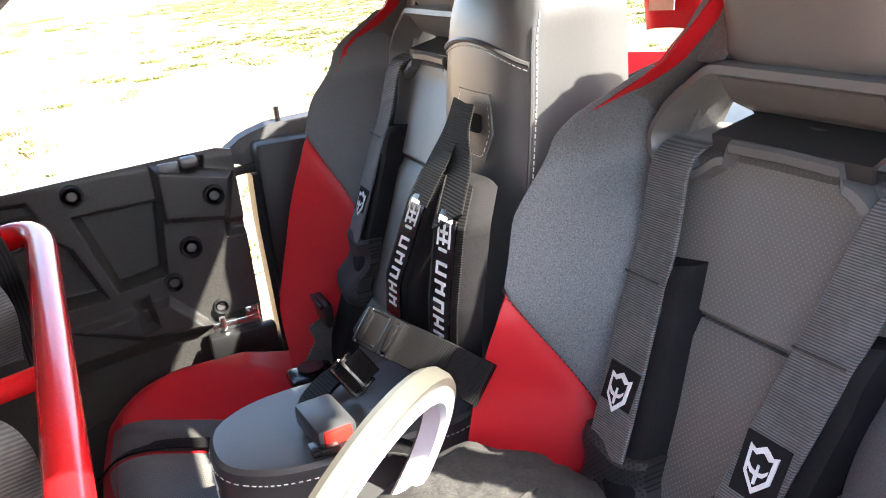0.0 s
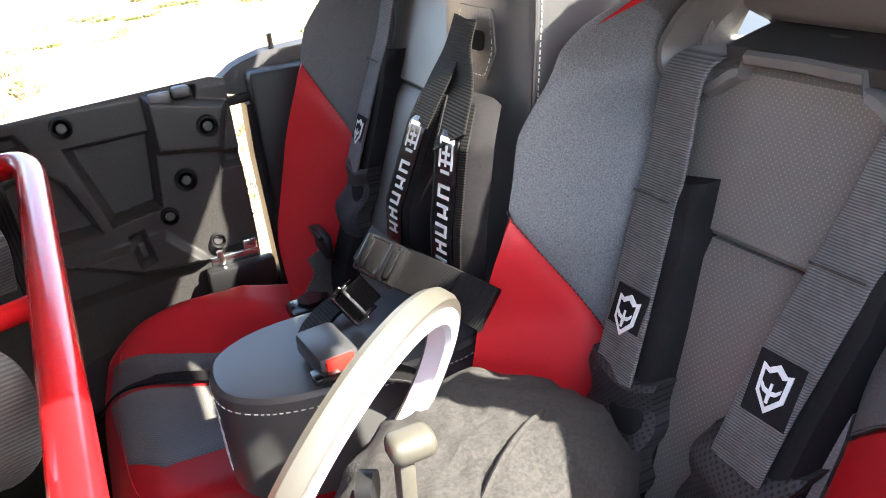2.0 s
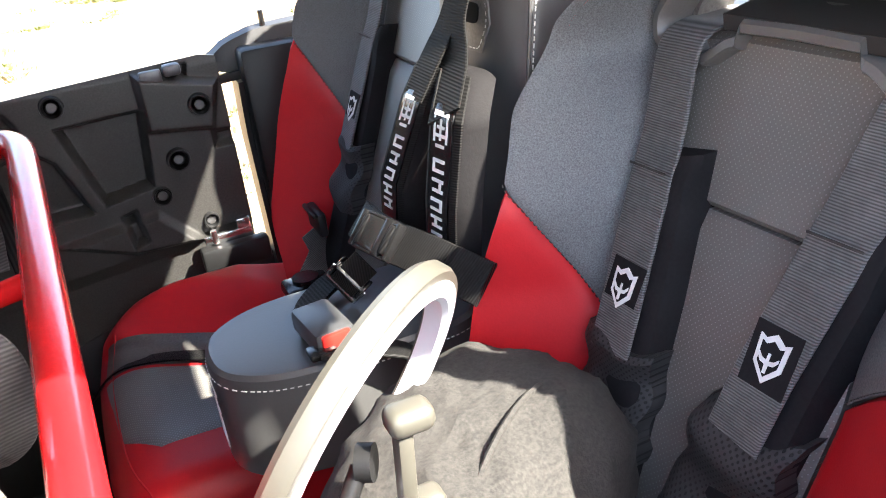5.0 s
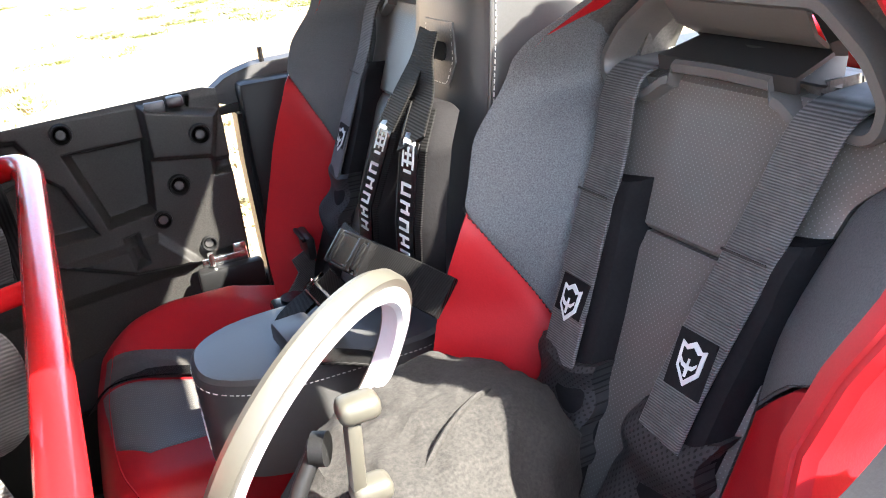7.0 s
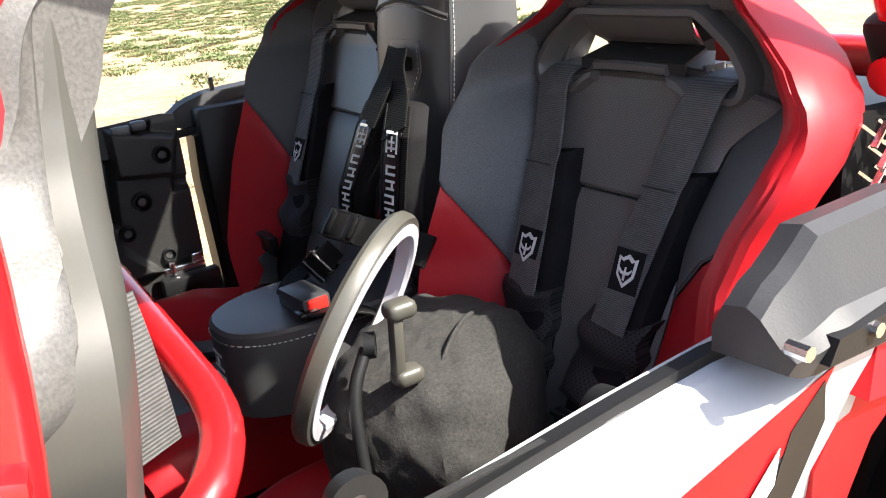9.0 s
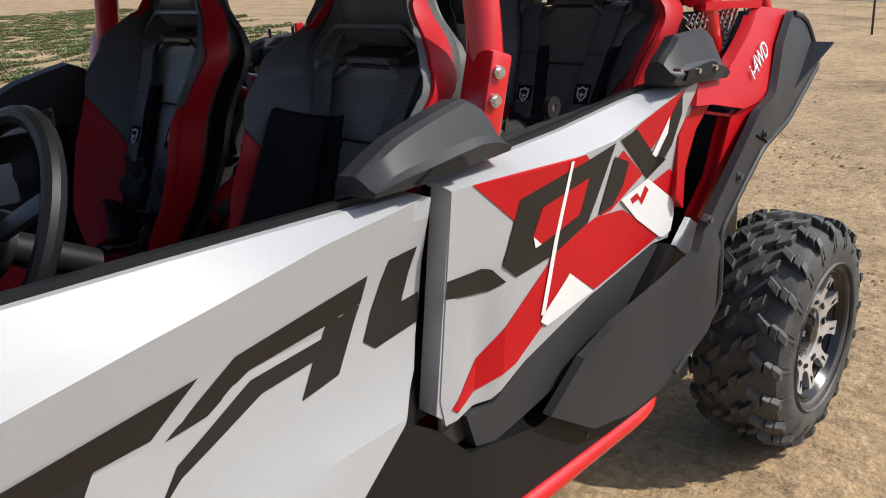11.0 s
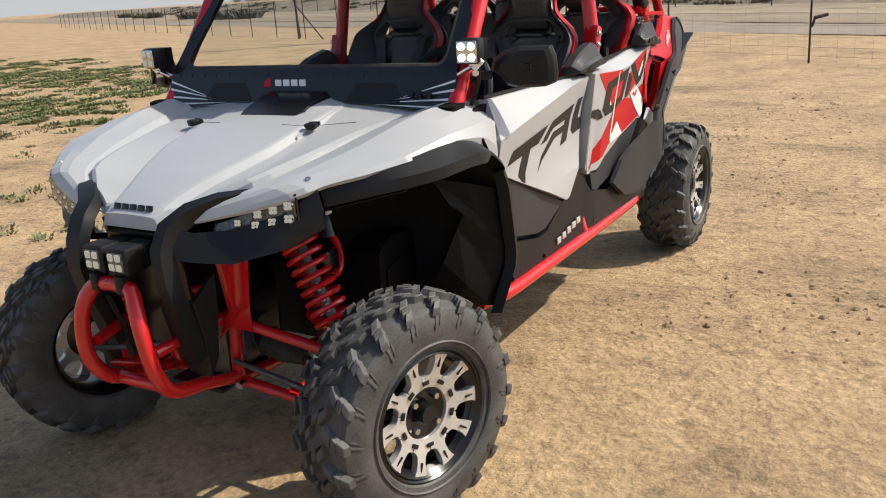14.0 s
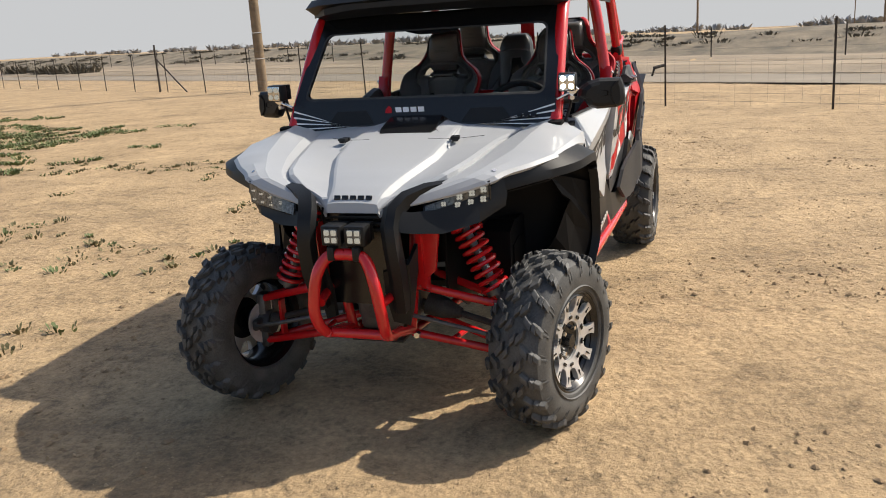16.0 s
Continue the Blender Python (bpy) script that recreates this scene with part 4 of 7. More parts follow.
def decal(name, outline, surf, material, label="", lift=0.002):
    lift = 0.4 * lift + 0.0008
    on_front = surf is door_y
    part(name, panel(outline, surf, 0.0006, step=0.04 if on_front else 0.03, lift=lift, lines=cre_line if on_front else fold_line), material, car, label, sharp=9)


# graphics on the doors, plain angular shapes
for o in ([(0.83, 0.938), (0.80, 0.988), (0.496, 1.028), (0.561, 0.969), (0.632, 0.965), (0.677, 0.885), (0.676, 0.849), (0.70, 0.858), (0.734, 0.885), (0.731, 0.902), (0.706, 0.951)],
          [(0.543, 0.959), (0.44, 1.032), (0.208, 1.062), (0.218, 1.019), (0.285, 1.011), (0.418, 1.001), (0.484, 0.966)],
          [(0.569, 0.865), (0.533, 0.92), (0.417, 0.985), (0.293, 0.994), (0.285, 1.012), (0.218, 1.021), (0.267, 0.927), (0.336, 0.917), (0.311, 0.967), (0.401, 0.959), (0.53, 0.901)],
          [(0.215, 0.958), (0.164, 1.073), (0.104, 1.076), (0.131, 0.993), (0.092, 0.995), (0.098, 0.947), (0.191, 0.938)]):
    decal("door_graphic", o, door_y, DECALDARK)
for o in ([(0.013, 1.154), (-0.303, 1.136), (-0.315, 1.125), (-0.246, 1.031), (-0.22, 0.969), (-0.097, 1.067)],
          [(-0.037, 0.836), (-0.217, 0.961), (-0.265, 0.987), (-0.358, 1.003), (-0.458, 0.992), (-0.641, 0.884), (-0.378, 0.846), (-0.28, 0.913), (-0.2, 0.846), (-0.204, 0.832), (-0.128, 0.785), (0.03, 0.756), (0.045, 0.770)],
          [(-0.436, 1.117), (-0.526, 1.049), (-0.444, 1.016), (-0.413, 1.003), (-0.373, 1.002), (-0.41, 1.102)],
          [(-0.47, 1.150), (-0.511, 1.163), (-0.673, 1.198), (-0.655, 1.162), (-0.551, 1.095)],
          [(-0.571, 1.02), (-0.649, 1.033), (-0.672, 1.018), (-0.685, 0.96)]):
    decal("rear_graphic", o, rear_y, RED, "red door graphic")
for o in ([(0.067, 1.012), (-0.016, 1.007), (-0.045, 0.996), (-0.084, 0.961), (-0.043, 0.957), (0.069, 0.982)],
          [(-0.109, 1.101), (-0.315, 1.125), (-0.402, 1.138), (-0.346, 1.031), (-0.328, 1.0), (-0.22, 0.969), (-0.112, 0.961), (-0.072, 0.994)],
          [(-0.405, 1.111), (-0.462, 1.089), (-0.447, 1.044), (-0.415, 1.012), (-0.365, 1.005)],
          [(-0.422, 1.140), (-0.479, 1.150), (-0.564, 1.082), (-0.624, 1.06), (-0.548, 1.035)],
          [(-0.662, 1.190), (-0.672, 1.149), (-0.643, 1.086), (-0.61, 1.059), (-0.548, 1.035), (-0.572, 1.055), (-0.615, 1.113), (-0.627, 1.159)]):
    decal("rear_graphic", o, rear_y, DECALDARK, lift=0.004)
decal("rear_graphic", [(-0.174, 1.07), (-0.317, 1.09), (-0.295, 1.026), (-0.229, 1.011), (-0.178, 1.002), (-0.152, 1.023)], rear_y, RED, lift=0.006)
for o in ([(-0.444, 1.016), (-0.548, 1.035), (-0.578, 1.018), (-0.685, 0.955), (-0.695, 0.92), (-0.69, 0.881), (-0.66, 0.876), (-0.64, 0.881), (-0.521, 0.954)],
          [(-0.554, 1.085), (-0.613, 1.152), (-0.613, 1.118), (-0.572, 1.075)],
          [(-0.28, 0.913), (-0.372, 0.845), (-0.216, 0.828), (-0.194, 0.844), (-0.2, 0.854)],
          [(-0.252, 1.134), (-0.261, 1.134), (-0.23, 1.001), (-0.206, 0.853), (-0.193, 0.858), (-0.217, 0.997)],
          [(-0.152, 1.023), (-0.178, 1.002), (-0.16, 1.0)]):
    decal("rear_graphic", o, rear_y, DECALWHITE, lift=0.008)
decal("rear_graphic", [(-0.481, 1.009), (-0.506, 1.015), (-0.523, 1.0), (-0.538, 1.023), (-0.555, 1.01), (-0.533, 0.983), (-0.515, 1.0), (-0.493, 0.995)], rear_y, RED, lift=0.010)

# lower body: black door bottoms, sill, side rail
low = lambda x, z: 0.685 + 0.03 * (z - 0.7) - 0.02 * max(0, 0.6 - z)
both("lower_door", panel([(0.89, 0.925), (0.87, 0.71), (0.84, 0.69), (0.55, 0.625), (0.47, 0.625), (0.30, 0.688), (0.60, 0.806)], low, 0.03, lift=-0.002), PLASTICGREY, car, "matt charcoal lower door panel")
both("lower_door", panel([(0.0, 0.732), (-0.024, 0.66), (-0.079, 0.645), (-0.457, 0.706), (-0.64, 0.862), (-0.60, 0.872), (-0.37, 0.832), (-0.154, 0.767), (-0.07, 0.725)], low, 0.03, lift=0.0), PLASTICGREY, car, "matt charcoal lower rear door panel")
both("door_strip", panel([(-0.468, 0.701), (-0.644, 0.867), (-0.74, 0.806), (-0.718, 0.764), (-0.527, 0.665)], low, 0.03, lift=0.025, step=0), PLASTIC)
sill = lambda x, z: 0.68 + 0.12 * max(0, min(0.12, 0.62 - z)) if x > 0 else 0.69 + 0.12 * max(0, min(0.12, 0.62 - z))
both("sill", panel([(0.93, 0.72), (0.875, 0.69), (0.845, 0.67), (0.55, 0.605), (0.46, 0.608), (0.27, 0.70), (0.14, 0.785), (0.06, 0.73), (0.0, 0.66), (-0.2, 0.62), (-0.4, 0.65), (-0.56, 0.74), (-0.70, 0.84), (-0.80, 0.70), (-0.74, 0.50), (0.0, 0.49), (0.9, 0.50)], sill, 0.05, step=0.06), PLASTIC, car, "black plastic sill panel")
both("floor_side", panel([(0.95, 0.42), (0.95, 0.56), (-0.9, 0.56), (-0.9, 0.42)], lambda x, z: 0.60, 0.03, step=0.3), PLASTIC)
both("side_rail", tube([(0.99, 0.66, 0.50), (0.86, 0.705, 0.50), (0.1, 0.70, 0.485), (-0.62, 0.69, 0.475), (-0.72, 0.62, 0.475)], 0.024, 0.08), REDFRAME, car, "red tubular side rail")
both("rail_strut", tube([(0.10, 0.70, 0.48), (0.08, 0.66, 0.58)], 0.02), REDFRAME)
both("rail_strut", tube([(0.14, 0.695, 0.475), (0.10, 0.58, 0.40), (0.1, 0.40, 0.39)], 0.02), REDFRAME)
for k, wd in enumerate((0.036, 0.036, 0.038, 0.038, 0.04)):
    x = 0.375 - 0.052 * k
    part("sill_badge", box(wd, 0.006, 0.026, (x, 0.694, 0.548 + 0.007 * k), 0.002), STEEL, car, "raised silver badge blocks on the sill")
for x in (0.8, 0.52, 0.0, -0.35, -0.6):
    part("sill_bolt", cyl((x, 0.69, 0.53), (x, 0.702, 0.53), 0.007, 8), GLOSSBLACK, car)
part("floor_pan", box(1.95, 1.2, 0.03, (0.02, 0, 0.41)), PLASTIC, car)
both("inner_sill", panel([(0.95, 0.42), (0.95, 0.75), (0.0, 0.68), (-0.9, 0.75), (-0.9, 0.42)], lambda x, z: 0.645, 0.01, step=0.3), PLASTIC)

# rear quarter
rear_q = lambda x, z: 0.715 + 0.03 * min(1, max(0, (-0.72 - x) / 0.3))
deck_q = lambda x, z: 0.745 - 0.40 * max(0, z - 1.13) - 0.12 * max(0, -1.05 - x)
both("rear_fender", panel([(-1.202, 1.322), (-1.479, 1.289), (-1.281, 1.22), (-1.11, 1.128), (-0.919, 1.119), (-0.777, 1.151), (-0.705, 1.158), (-0.74, 1.20), (-0.864, 1.197), (-1.155, 1.316)], deck_q, 0.03, step=0.06), RED, car, "red rear fender")
both("fender_leg", panel([(-1.09, 1.128), (-1.016, 1.095), (-0.926, 0.996), (-0.824, 0.851), (-0.762, 0.899), (-0.829, 0.975), (-0.88, 1.106), (-0.93, 1.117)], rear_q, 0.02, step=0.06), RED, car, "red leg of the rear fender with olive print")
cheek = [(-0.762, 0.899), (-0.829, 0.975), (-0.88, 1.106), (-0.785, 1.128)]
both("scoop_wall", loft([[(x, rear_q(x, z) - 0.004, z) for x, z in cheek], [(x, rear_q(x, z) - 0.032, z) for x, z in cheek]], 0.006), RED)
both("fender_strip", panel([(-0.79, 1.148), (-0.742, 1.103), (-0.703, 1.019), (-0.701, 0.934), (-0.667, 0.967), (-0.669, 1.1), (-0.705, 1.148)], rear_q, 0.03, step=0.06), RED)
# The scoop's inner shade is a near-black sheet set behind its opening.
both("side_scoop", panel([(-0.66, 1.06), (-0.72, 1.15), (-0.83, 1.15), (-0.92, 1.12), (-0.84, 0.95), (-0.73, 0.86), (-0.65, 0.90)], rear_q, 0.01, step=0.1, lift=-0.085), GAPSHADE, car, "near-black sheet standing in for shade inside the side air scoop")
both("fender_patch", panel([(-0.725, 0.907), (-0.80, 0.856), (-0.743, 0.802), (-0.667, 0.858)], rear_q, 0.012, lift=0.004), DECALWHITE)
for k, (w, h) in enumerate(((0.020, 0.010), (0.028, 0.007), (0.012, 0.012), (0.030, 0.006), (0.016, 0.012), (0.026, 0.007), (0.018, 0.010), (0.024, 0.006))):
    a, c, e = k / 7, (-0.972 + 0.165 * k / 7), (1.078 - 0.19 * k / 7)
    dx, dz = 0.62, -0.78
    both("fender_print", panel([(c - dx * w - dz * h, e - dz * w + dx * h), (c + dx * w - dz * h, e + dz * w + dx * h), (c + dx * w + dz * h * 0.2, e + dz * w - dx * h * 0.2), (c - dx * w + dz * h * 0.2, e - dz * w - dx * h * 0.2)], rear_q, 0.0015, step=0, lift=0.0016), OLIVE)
words = bar_text("i-4WD", 0.052, 0.0012)
nq = Vector((-0.05, 1.0, 0.40)).normalized()
rq = (Vector((-1.118, 0, 1.235)) - Vector((-0.985, 0, 1.180)))
rq = (rq - nq * rq.dot(nq)).normalized()
uq = nq.cross(rq)
part("fender_lettering", words, DECALWHITE, car, "white i-4WD lettering on the red fender", at=Matrix.Translation((-1.048, deck_q(-1.048, 1.210) + 0.003, 1.210)) @ Matrix((rq, uq, nq)).transposed().to_4x4())
# engine intake beside the rear pillar: bright expanded metal over a near-black sheet for the hollow's shade
both("intake_backing", panel([(-0.86, 1.335), (-1.15, 1.318), (-1.05, 1.20), (-0.86, 1.19)], lambda x, z: 0.60, 0.02, step=0), GAPSHADE, car, "near-black sheet standing in for shade in the engine intake")
for k in range(10):
    for q in range(5):
        x, z = -0.88 - 0.026 * k - (0.013 if q % 2 else 0.0), 1.318 - 0.022 * q
        if x < -1.14 + (1.318 - z) * 0.85:
            continue
        for d in (1, -1):
            part("grille_strand", between((x - d * 0.011, 0.615 + 0.006 * d, z + 0.009), (x + d * 0.009, 0.622, z - 0.011), 0.006, 0.003), CHROME, car)
both("intake_frame", sweep([(-1.045, 0.635, 1.205), (-1.145, 0.632, 1.312)], flat(0.03, 0.012)), PLASTICGREY)
both("intake_rail", sweep([(-0.93, 0.628, 1.342), (-1.05, 0.637, 1.338), (-1.20, 0.645, 1.328)], flat(0.012, 0.018)), RED)
flare_y = lambda x, z: 0.770 - 0.25 * max(0.0, z - 1.13) - 0.17 * max(0.0, -1.02 - x) - 0.10 * max(0.0, x + 0.72) + 0.02 * max(0.0, 1 - abs(x + 0.70) / 0.12) * (z < 0.86)
flare_o = [(-1.35, 1.298), (-1.44, 1.285), (-1.50, 1.258), (-1.55, 1.165), (-1.535, 1.135), (-1.175, 1.044), (-0.969, 1.017), (-0.885, 0.955), (-0.765, 0.868), (-0.755, 0.80), (-0.752, 0.705), (-0.66, 0.625), (-0.56, 0.565), (-0.45, 0.548), (-0.33, 0.565), (-0.20, 0.65), (-0.30, 0.735), (-0.40, 0.775), (-0.57, 0.815), (-0.66, 0.855), (-0.701, 0.899), (-0.82, 1.0), (-0.949, 1.112), (-1.049, 1.141), (-1.191, 1.234)]
flare = panel(flare_o, flare_y, 0.02, step=0.06)
both("fender_flare", flare, PLASTICGREY, car, "charcoal plastic rear wheel-arch flare")
ridge = [(-1.35, 1.293), (-1.43, 1.281), (-1.49, 1.254), (-1.54, 1.165), (-1.525, 1.138), (-1.175, 1.048), (-0.969, 1.021), (-0.885, 0.959), (-0.77, 0.868), (-0.757, 0.80), (-0.757, 0.705), (-0.60, 0.59)]
both("flare_lip", sweep(rounded([(x, flare_y(x, z) + 0.001, z) for x, z in ridge], 0.03), circle(0.008, 8)), PLASTICGREY)
both("flare_seam", sweep([(x, flare_y(x, z) + 0.0005, z) for x, z in ((-0.934, 1.057), (-0.985, 1.036), (-1.0, 1.022))], circle(0.003, 6)), GAPSHADE)
for x, z in ((-0.975, 1.055), (-0.85, 0.98), (-0.712, 0.914)):
    y = flare_y(x, z)
    part("flare_bolt", join(cyl((x, y - 0.01, z), (x, y + 0.004, z), 0.011, 14), cyl((x, y, z), (x, y + 0.010, z), 0.008, 6)), DARKSTEEL, car)
both("rear_liner", loft([[(-0.83, 0.72, 0.62), (-0.9, 0.5, 0.5), (-0.95, 0.3, 0.5)], [(-0.92, 0.73, 0.88), (-1.0, 0.5, 0.9), (-1.0, 0.3, 0.9)], [(-1.05, 0.73, 1.05), (-1.15, 0.5, 1.1), (-1.15, 0.3, 1.1)], [(-1.5, 0.73, 1.2), (-1.5, 0.5, 1.2), (-1.5, 0.3, 1.2)]], 0.006), PLASTIC)
part("cargo_box", box(0.66, 1.1, 0.10, (-1.48, 0, 1.16), 0.02), PLASTIC, car)
part("rear_engine_cover", box(0.5, 0.9, 0.5, (-1.4, 0, 0.75), 0.06), PLASTIC, car)
# B and C corner caps on the door tops
def cap(low, high, y=0.69, inner=0.035):
    """A faceted moulding over a door's corner, between a lower and an upper line of (x, z)."""
    a, b = curve(sorted(low)), curve(sorted(high))
    x0, x1 = max(p[0] for p in low), min(p[0] for p in low)
    out = []
    for x in np.linspace(x0, x1, 17):
        l, h = a(x), max(a(x) + 0.012, b(x))
        out.append([(x, y + 0.036, l), (x, y + 0.042, l + 0.3 * (h - l)), (x, y + 0.030, l + 0.42 * (h - l)), (x, y + 0.012, h - 0.006), (x, y, h), (x, y - inner, h - 0.004), (x, y - inner - 0.01, l + 0.4 * (h - l)), (x, y - inner - 0.01, l - 0.005)])
    bm = loft(out, closed=True)
    bm.verts.ensure_lookup_table()
    bm.faces.new(bm.verts[:8][::-1])
    bm.faces.new(bm.verts[-8:])
    bmesh.ops.recalc_face_normals(bm, faces=bm.faces)
    return bm


both("door_cap", cap([(0.205, 1.178), (0.105, 1.176), (-0.09, 1.186)], [(0.205, 1.205), (0.175, 1.222), (0.127, 1.244), (0.051, 1.264), (-0.02, 1.279), (-0.06, 1.258), (-0.09, 1.215)]), PLASTICGREY, car, "charcoal moulded cap on the door top", 25)
part("door_cap", cap([(-0.60, 1.222), (-0.62, 1.212), (-0.84, 1.200)], [(-0.60, 1.262), (-0.612, 1.274), (-0.635, 1.286), (-0.66, 1.308), (-0.78, 1.31), (-0.82, 1.285), (-0.84, 1.24)], 0.70, 0.020), PLASTICGREY, car, "charcoal moulded cap on the door top", sharp=25)
part("door_cap", mirrored(cap([(-0.56, 1.225), (-0.62, 1.205), (-0.84, 1.205)], [(-0.56, 1.236), (-0.60, 1.262), (-0.65, 1.275), (-0.78, 1.28), (-0.84, 1.24)], 0.70, 0.025)), PLASTICGREY, car, "charcoal moulded cap on the door top", sharp=25)
both("cap_inset", panel([(0.13, 1.182), (0.10, 1.198), (0.03, 1.202), (0.02, 1.184)], lambda x, z: 0.738, 0.012, step=0), PLASTIC)
both("cap_inset", panel([(-0.63, 1.222), (-0.64, 1.24), (-0.76, 1.245), (-0.78, 1.222)], lambda x, z: 0.747, 0.012, step=0), PLASTIC)
for x, z in ((-0.68, 1.235), (-0.755, 1.232), (-0.60, 1.245)):
    both("cap_bolt", cyl((x, 0.735, z), (x, 0.752, z), 0.006, 8), CHROME)
for x in (-0.67, -0.76):
    both("cap_bolt", cyl((x, 0.684, 1.27), (x, 0.684, 1.299), 0.005, 8), GLOSSBLACK)
both("side_reflector", box(0.03, 0.012, 0.035, (-0.79, 0.69, 1.29), 0.004), RED)

# ---- cage, roof, windscreen ----
both("a_pillar", tube([(1.055, 0.612, 1.04), (0.992, 0.605, 1.13), (0.61, 0.578, 1.63), (0.50, 0.57, 1.70), (0.25, 0.565, 1.74)], 0.027, 0.12), REDFRAME, car, "red tubular windscreen pillar")
# A near-black patch laid on the fender paints the opening's shade.
both("pillar_cutout", panel([(p.x, p.y) for p in rounded([(1.055, 0.582, 0), (1.055, 0.642, 0), (0.965, 0.642, 0), (0.965, 0.582, 0)], 0.022, 5, closed=True)], lambda x, y: FMZ(x) * 0.8 + FOZ(x) * 0.2 + 0.014, 0.02, "xy", 0.04), GAPSHADE, car, "near-black patch painting the shaded opening round the pillar foot")
both("b_pillar", tube([(-0.08, 0.655, 1.10), (-0.13, 0.655, 1.30), (-0.15, 0.60, 1.66), (-0.16, 0.57, 1.74)], 0.030, 0.1), REDFRAME, car, "red tubular centre pillar")
both("pillar_socket", between((-0.08, 0.658, 1.17), (-0.128, 0.66, 1.335), 0.062, 0.05, 0.008), REDFRAME)
for x, z in ((-0.112, 1.305), (-0.10, 1.262)):
    both("pillar_bolt", join(cyl((x + 0.002, 0.68, z), (x + 0.004, 0.696, z), 0.011, 16), cyl((x + 0.002, 0.69, z), (x + 0.004, 0.701, z), 0.008, 6)), CHROME, car, "zinc-plated cage bolt")
both("c_pillar", tube([(-1.03, 0.61, 1.18), (-0.99, 0.61, 1.32), (-0.92, 0.60, 1.46), (-0.875, 0.578, 1.68), (-0.85, 0.57, 1.74)], 0.027, 0.1), REDFRAME, car, "red tubular rear pillar")
both("pillar_clamp", between((-0.965, 0.606, 1.37), (-0.938, 0.602, 1.425), 0.064, 0.064, 0.012), PLASTIC)
part("harness_bar", tube([(-1.02, 0.62, 1.36), (-1.02, 0.20, 1.36)], 0.022), REDFRAME, car, "red harness bar behind the rear seat")
part("rear_brace", tube([(-0.95, 0.57, 1.72), (-1.30, 0.57, 1.45), (-1.42, 0.58, 1.22)], 0.025, 0.1), REDFRAME, car)
part("rear_brace", tube([(-0.92, 0.60, 1.36), (-1.36, 0.58, 1.46)], 0.02), REDFRAME, car)
both("roof_rail", tube([(0.25, 0.565, 1.74), (-0.16, 0.57, 1.745), (-0.9, 0.57, 1.74)], 0.026), REDFRAME)
for x in (0.30, -0.16, -0.9):
    part("cage_crossbar", tube([(x, -0.57, 1.74), (x, 0.57, 1.74)], 0.024), REDFRAME, car)
roof_s = lambda x, y: 1.775 + 0.012 * math.cos(x * 3) - 0.05 * (abs(y) / 0.6) ** 4 - 0.10 * max(0, x - 0.45)
part("roof", panel([(0.72, -0.50), (0.74, -0.40), (0.76, 0), (0.74, 0.40), (0.72, 0.50), (0.60, 0.60), (-0.84, 0.60), (-0.90, 0.52), (-0.90, -0.52), (-0.84, -0.60), (0.60, -0.60)], roof_s, 0.03, "xy", 0.08), PLASTIC, car, "black moulded plastic roof")
part("roof_visor", loft([[(0.56, -0.57, 1.66), (0.63, -0.5, 1.665), (0.66, -0.25, 1.672), (0.67, 0, 1.675), (0.66, 0.25, 1.672), (0.63, 0.5, 1.665), (0.56, 0.57, 1.66)], [(0.68, -0.61, 1.725), (0.735, -0.52, 1.735), (0.765, -0.25, 1.742), (0.77, 0, 1.745), (0.765, 0.25, 1.742), (0.735, 0.52, 1.735), (0.68, 0.61, 1.725)], [(0.62, -0.6, 1.765), (0.70, -0.5, 1.77), (0.72, -0.25, 1.78), (0.72, 0, 1.785), (0.72, 0.25, 1.78), (0.70, 0.5, 1.77), (0.62, 0.6, 1.765)]], 0.01), PLASTIC, car, "black roof visor over the windscreen")
WX = lambda z: 0.93 - (z - 1.286) * (0.92 if z > 1.286 else 0.35)


def frame_ring(outer, inner, thick):
    """A flat frame between two closed outlines of (y, z) on the windscreen plane."""
    bm = bmesh.new()
    a, b = [], []
    for off in (0, -thick):
        a.append([bm.verts.new((WX(z) + off, y, z)) for y, z in outer])
        b.append([bm.verts.new((WX(z) + off, y, z)) for y, z in inner])
    n = len(outer)
    for k in range(n):
        j = (k + 1) % n
        bm.faces.new((a[0][k], a[0][j], b[0][j], b[0][k]))
        bm.faces.new((a[1][k], b[1][k], b[1][j], a[1][j]))
        bm.faces.new((a[0][k], a[1][k], a[1][j], a[0][j]))
        bm.faces.new((b[0][k], b[0][j], b[1][j], b[1][k]))
    bmesh.ops.recalc_face_normals(bm, faces=bm.faces)
    return bm


def yz(pts, r, steps=5):
    return [(p.x, p.y) for p in rounded([(y, z, 0) for y, z in pts], r, steps, closed=True)]


o = yz([(-0.575, 1.675), (0.575, 1.675), (0.60, 1.255), (-0.60, 1.255)], 0.03)
i = yz([(-0.525, 1.595), (0.525, 1.595), (0.555, 1.286), (-0.555, 1.286)], 0.04)
ws = part("windscreen", frame_ring(o, i, 0.02), GLOSSBLACK, car, "clear windscreen in a wide black frame")
i2 = yz([(-0.517, 1.587), (0.517, 1.587), (0.547, 1.294), (-0.547, 1.294)], 0.036)
part("windscreen_seal", frame_ring(i, i2, 0.028), RUBBER, ws)
gl = part("windscreen_glass", panel([(y, z) for y, z in i], lambda y, z: WX(z) - 0.008, 0.004, "yz", 0), GLASS, ws, "clear windscreen pane", smooth=False)
gl.visible_shadow = False
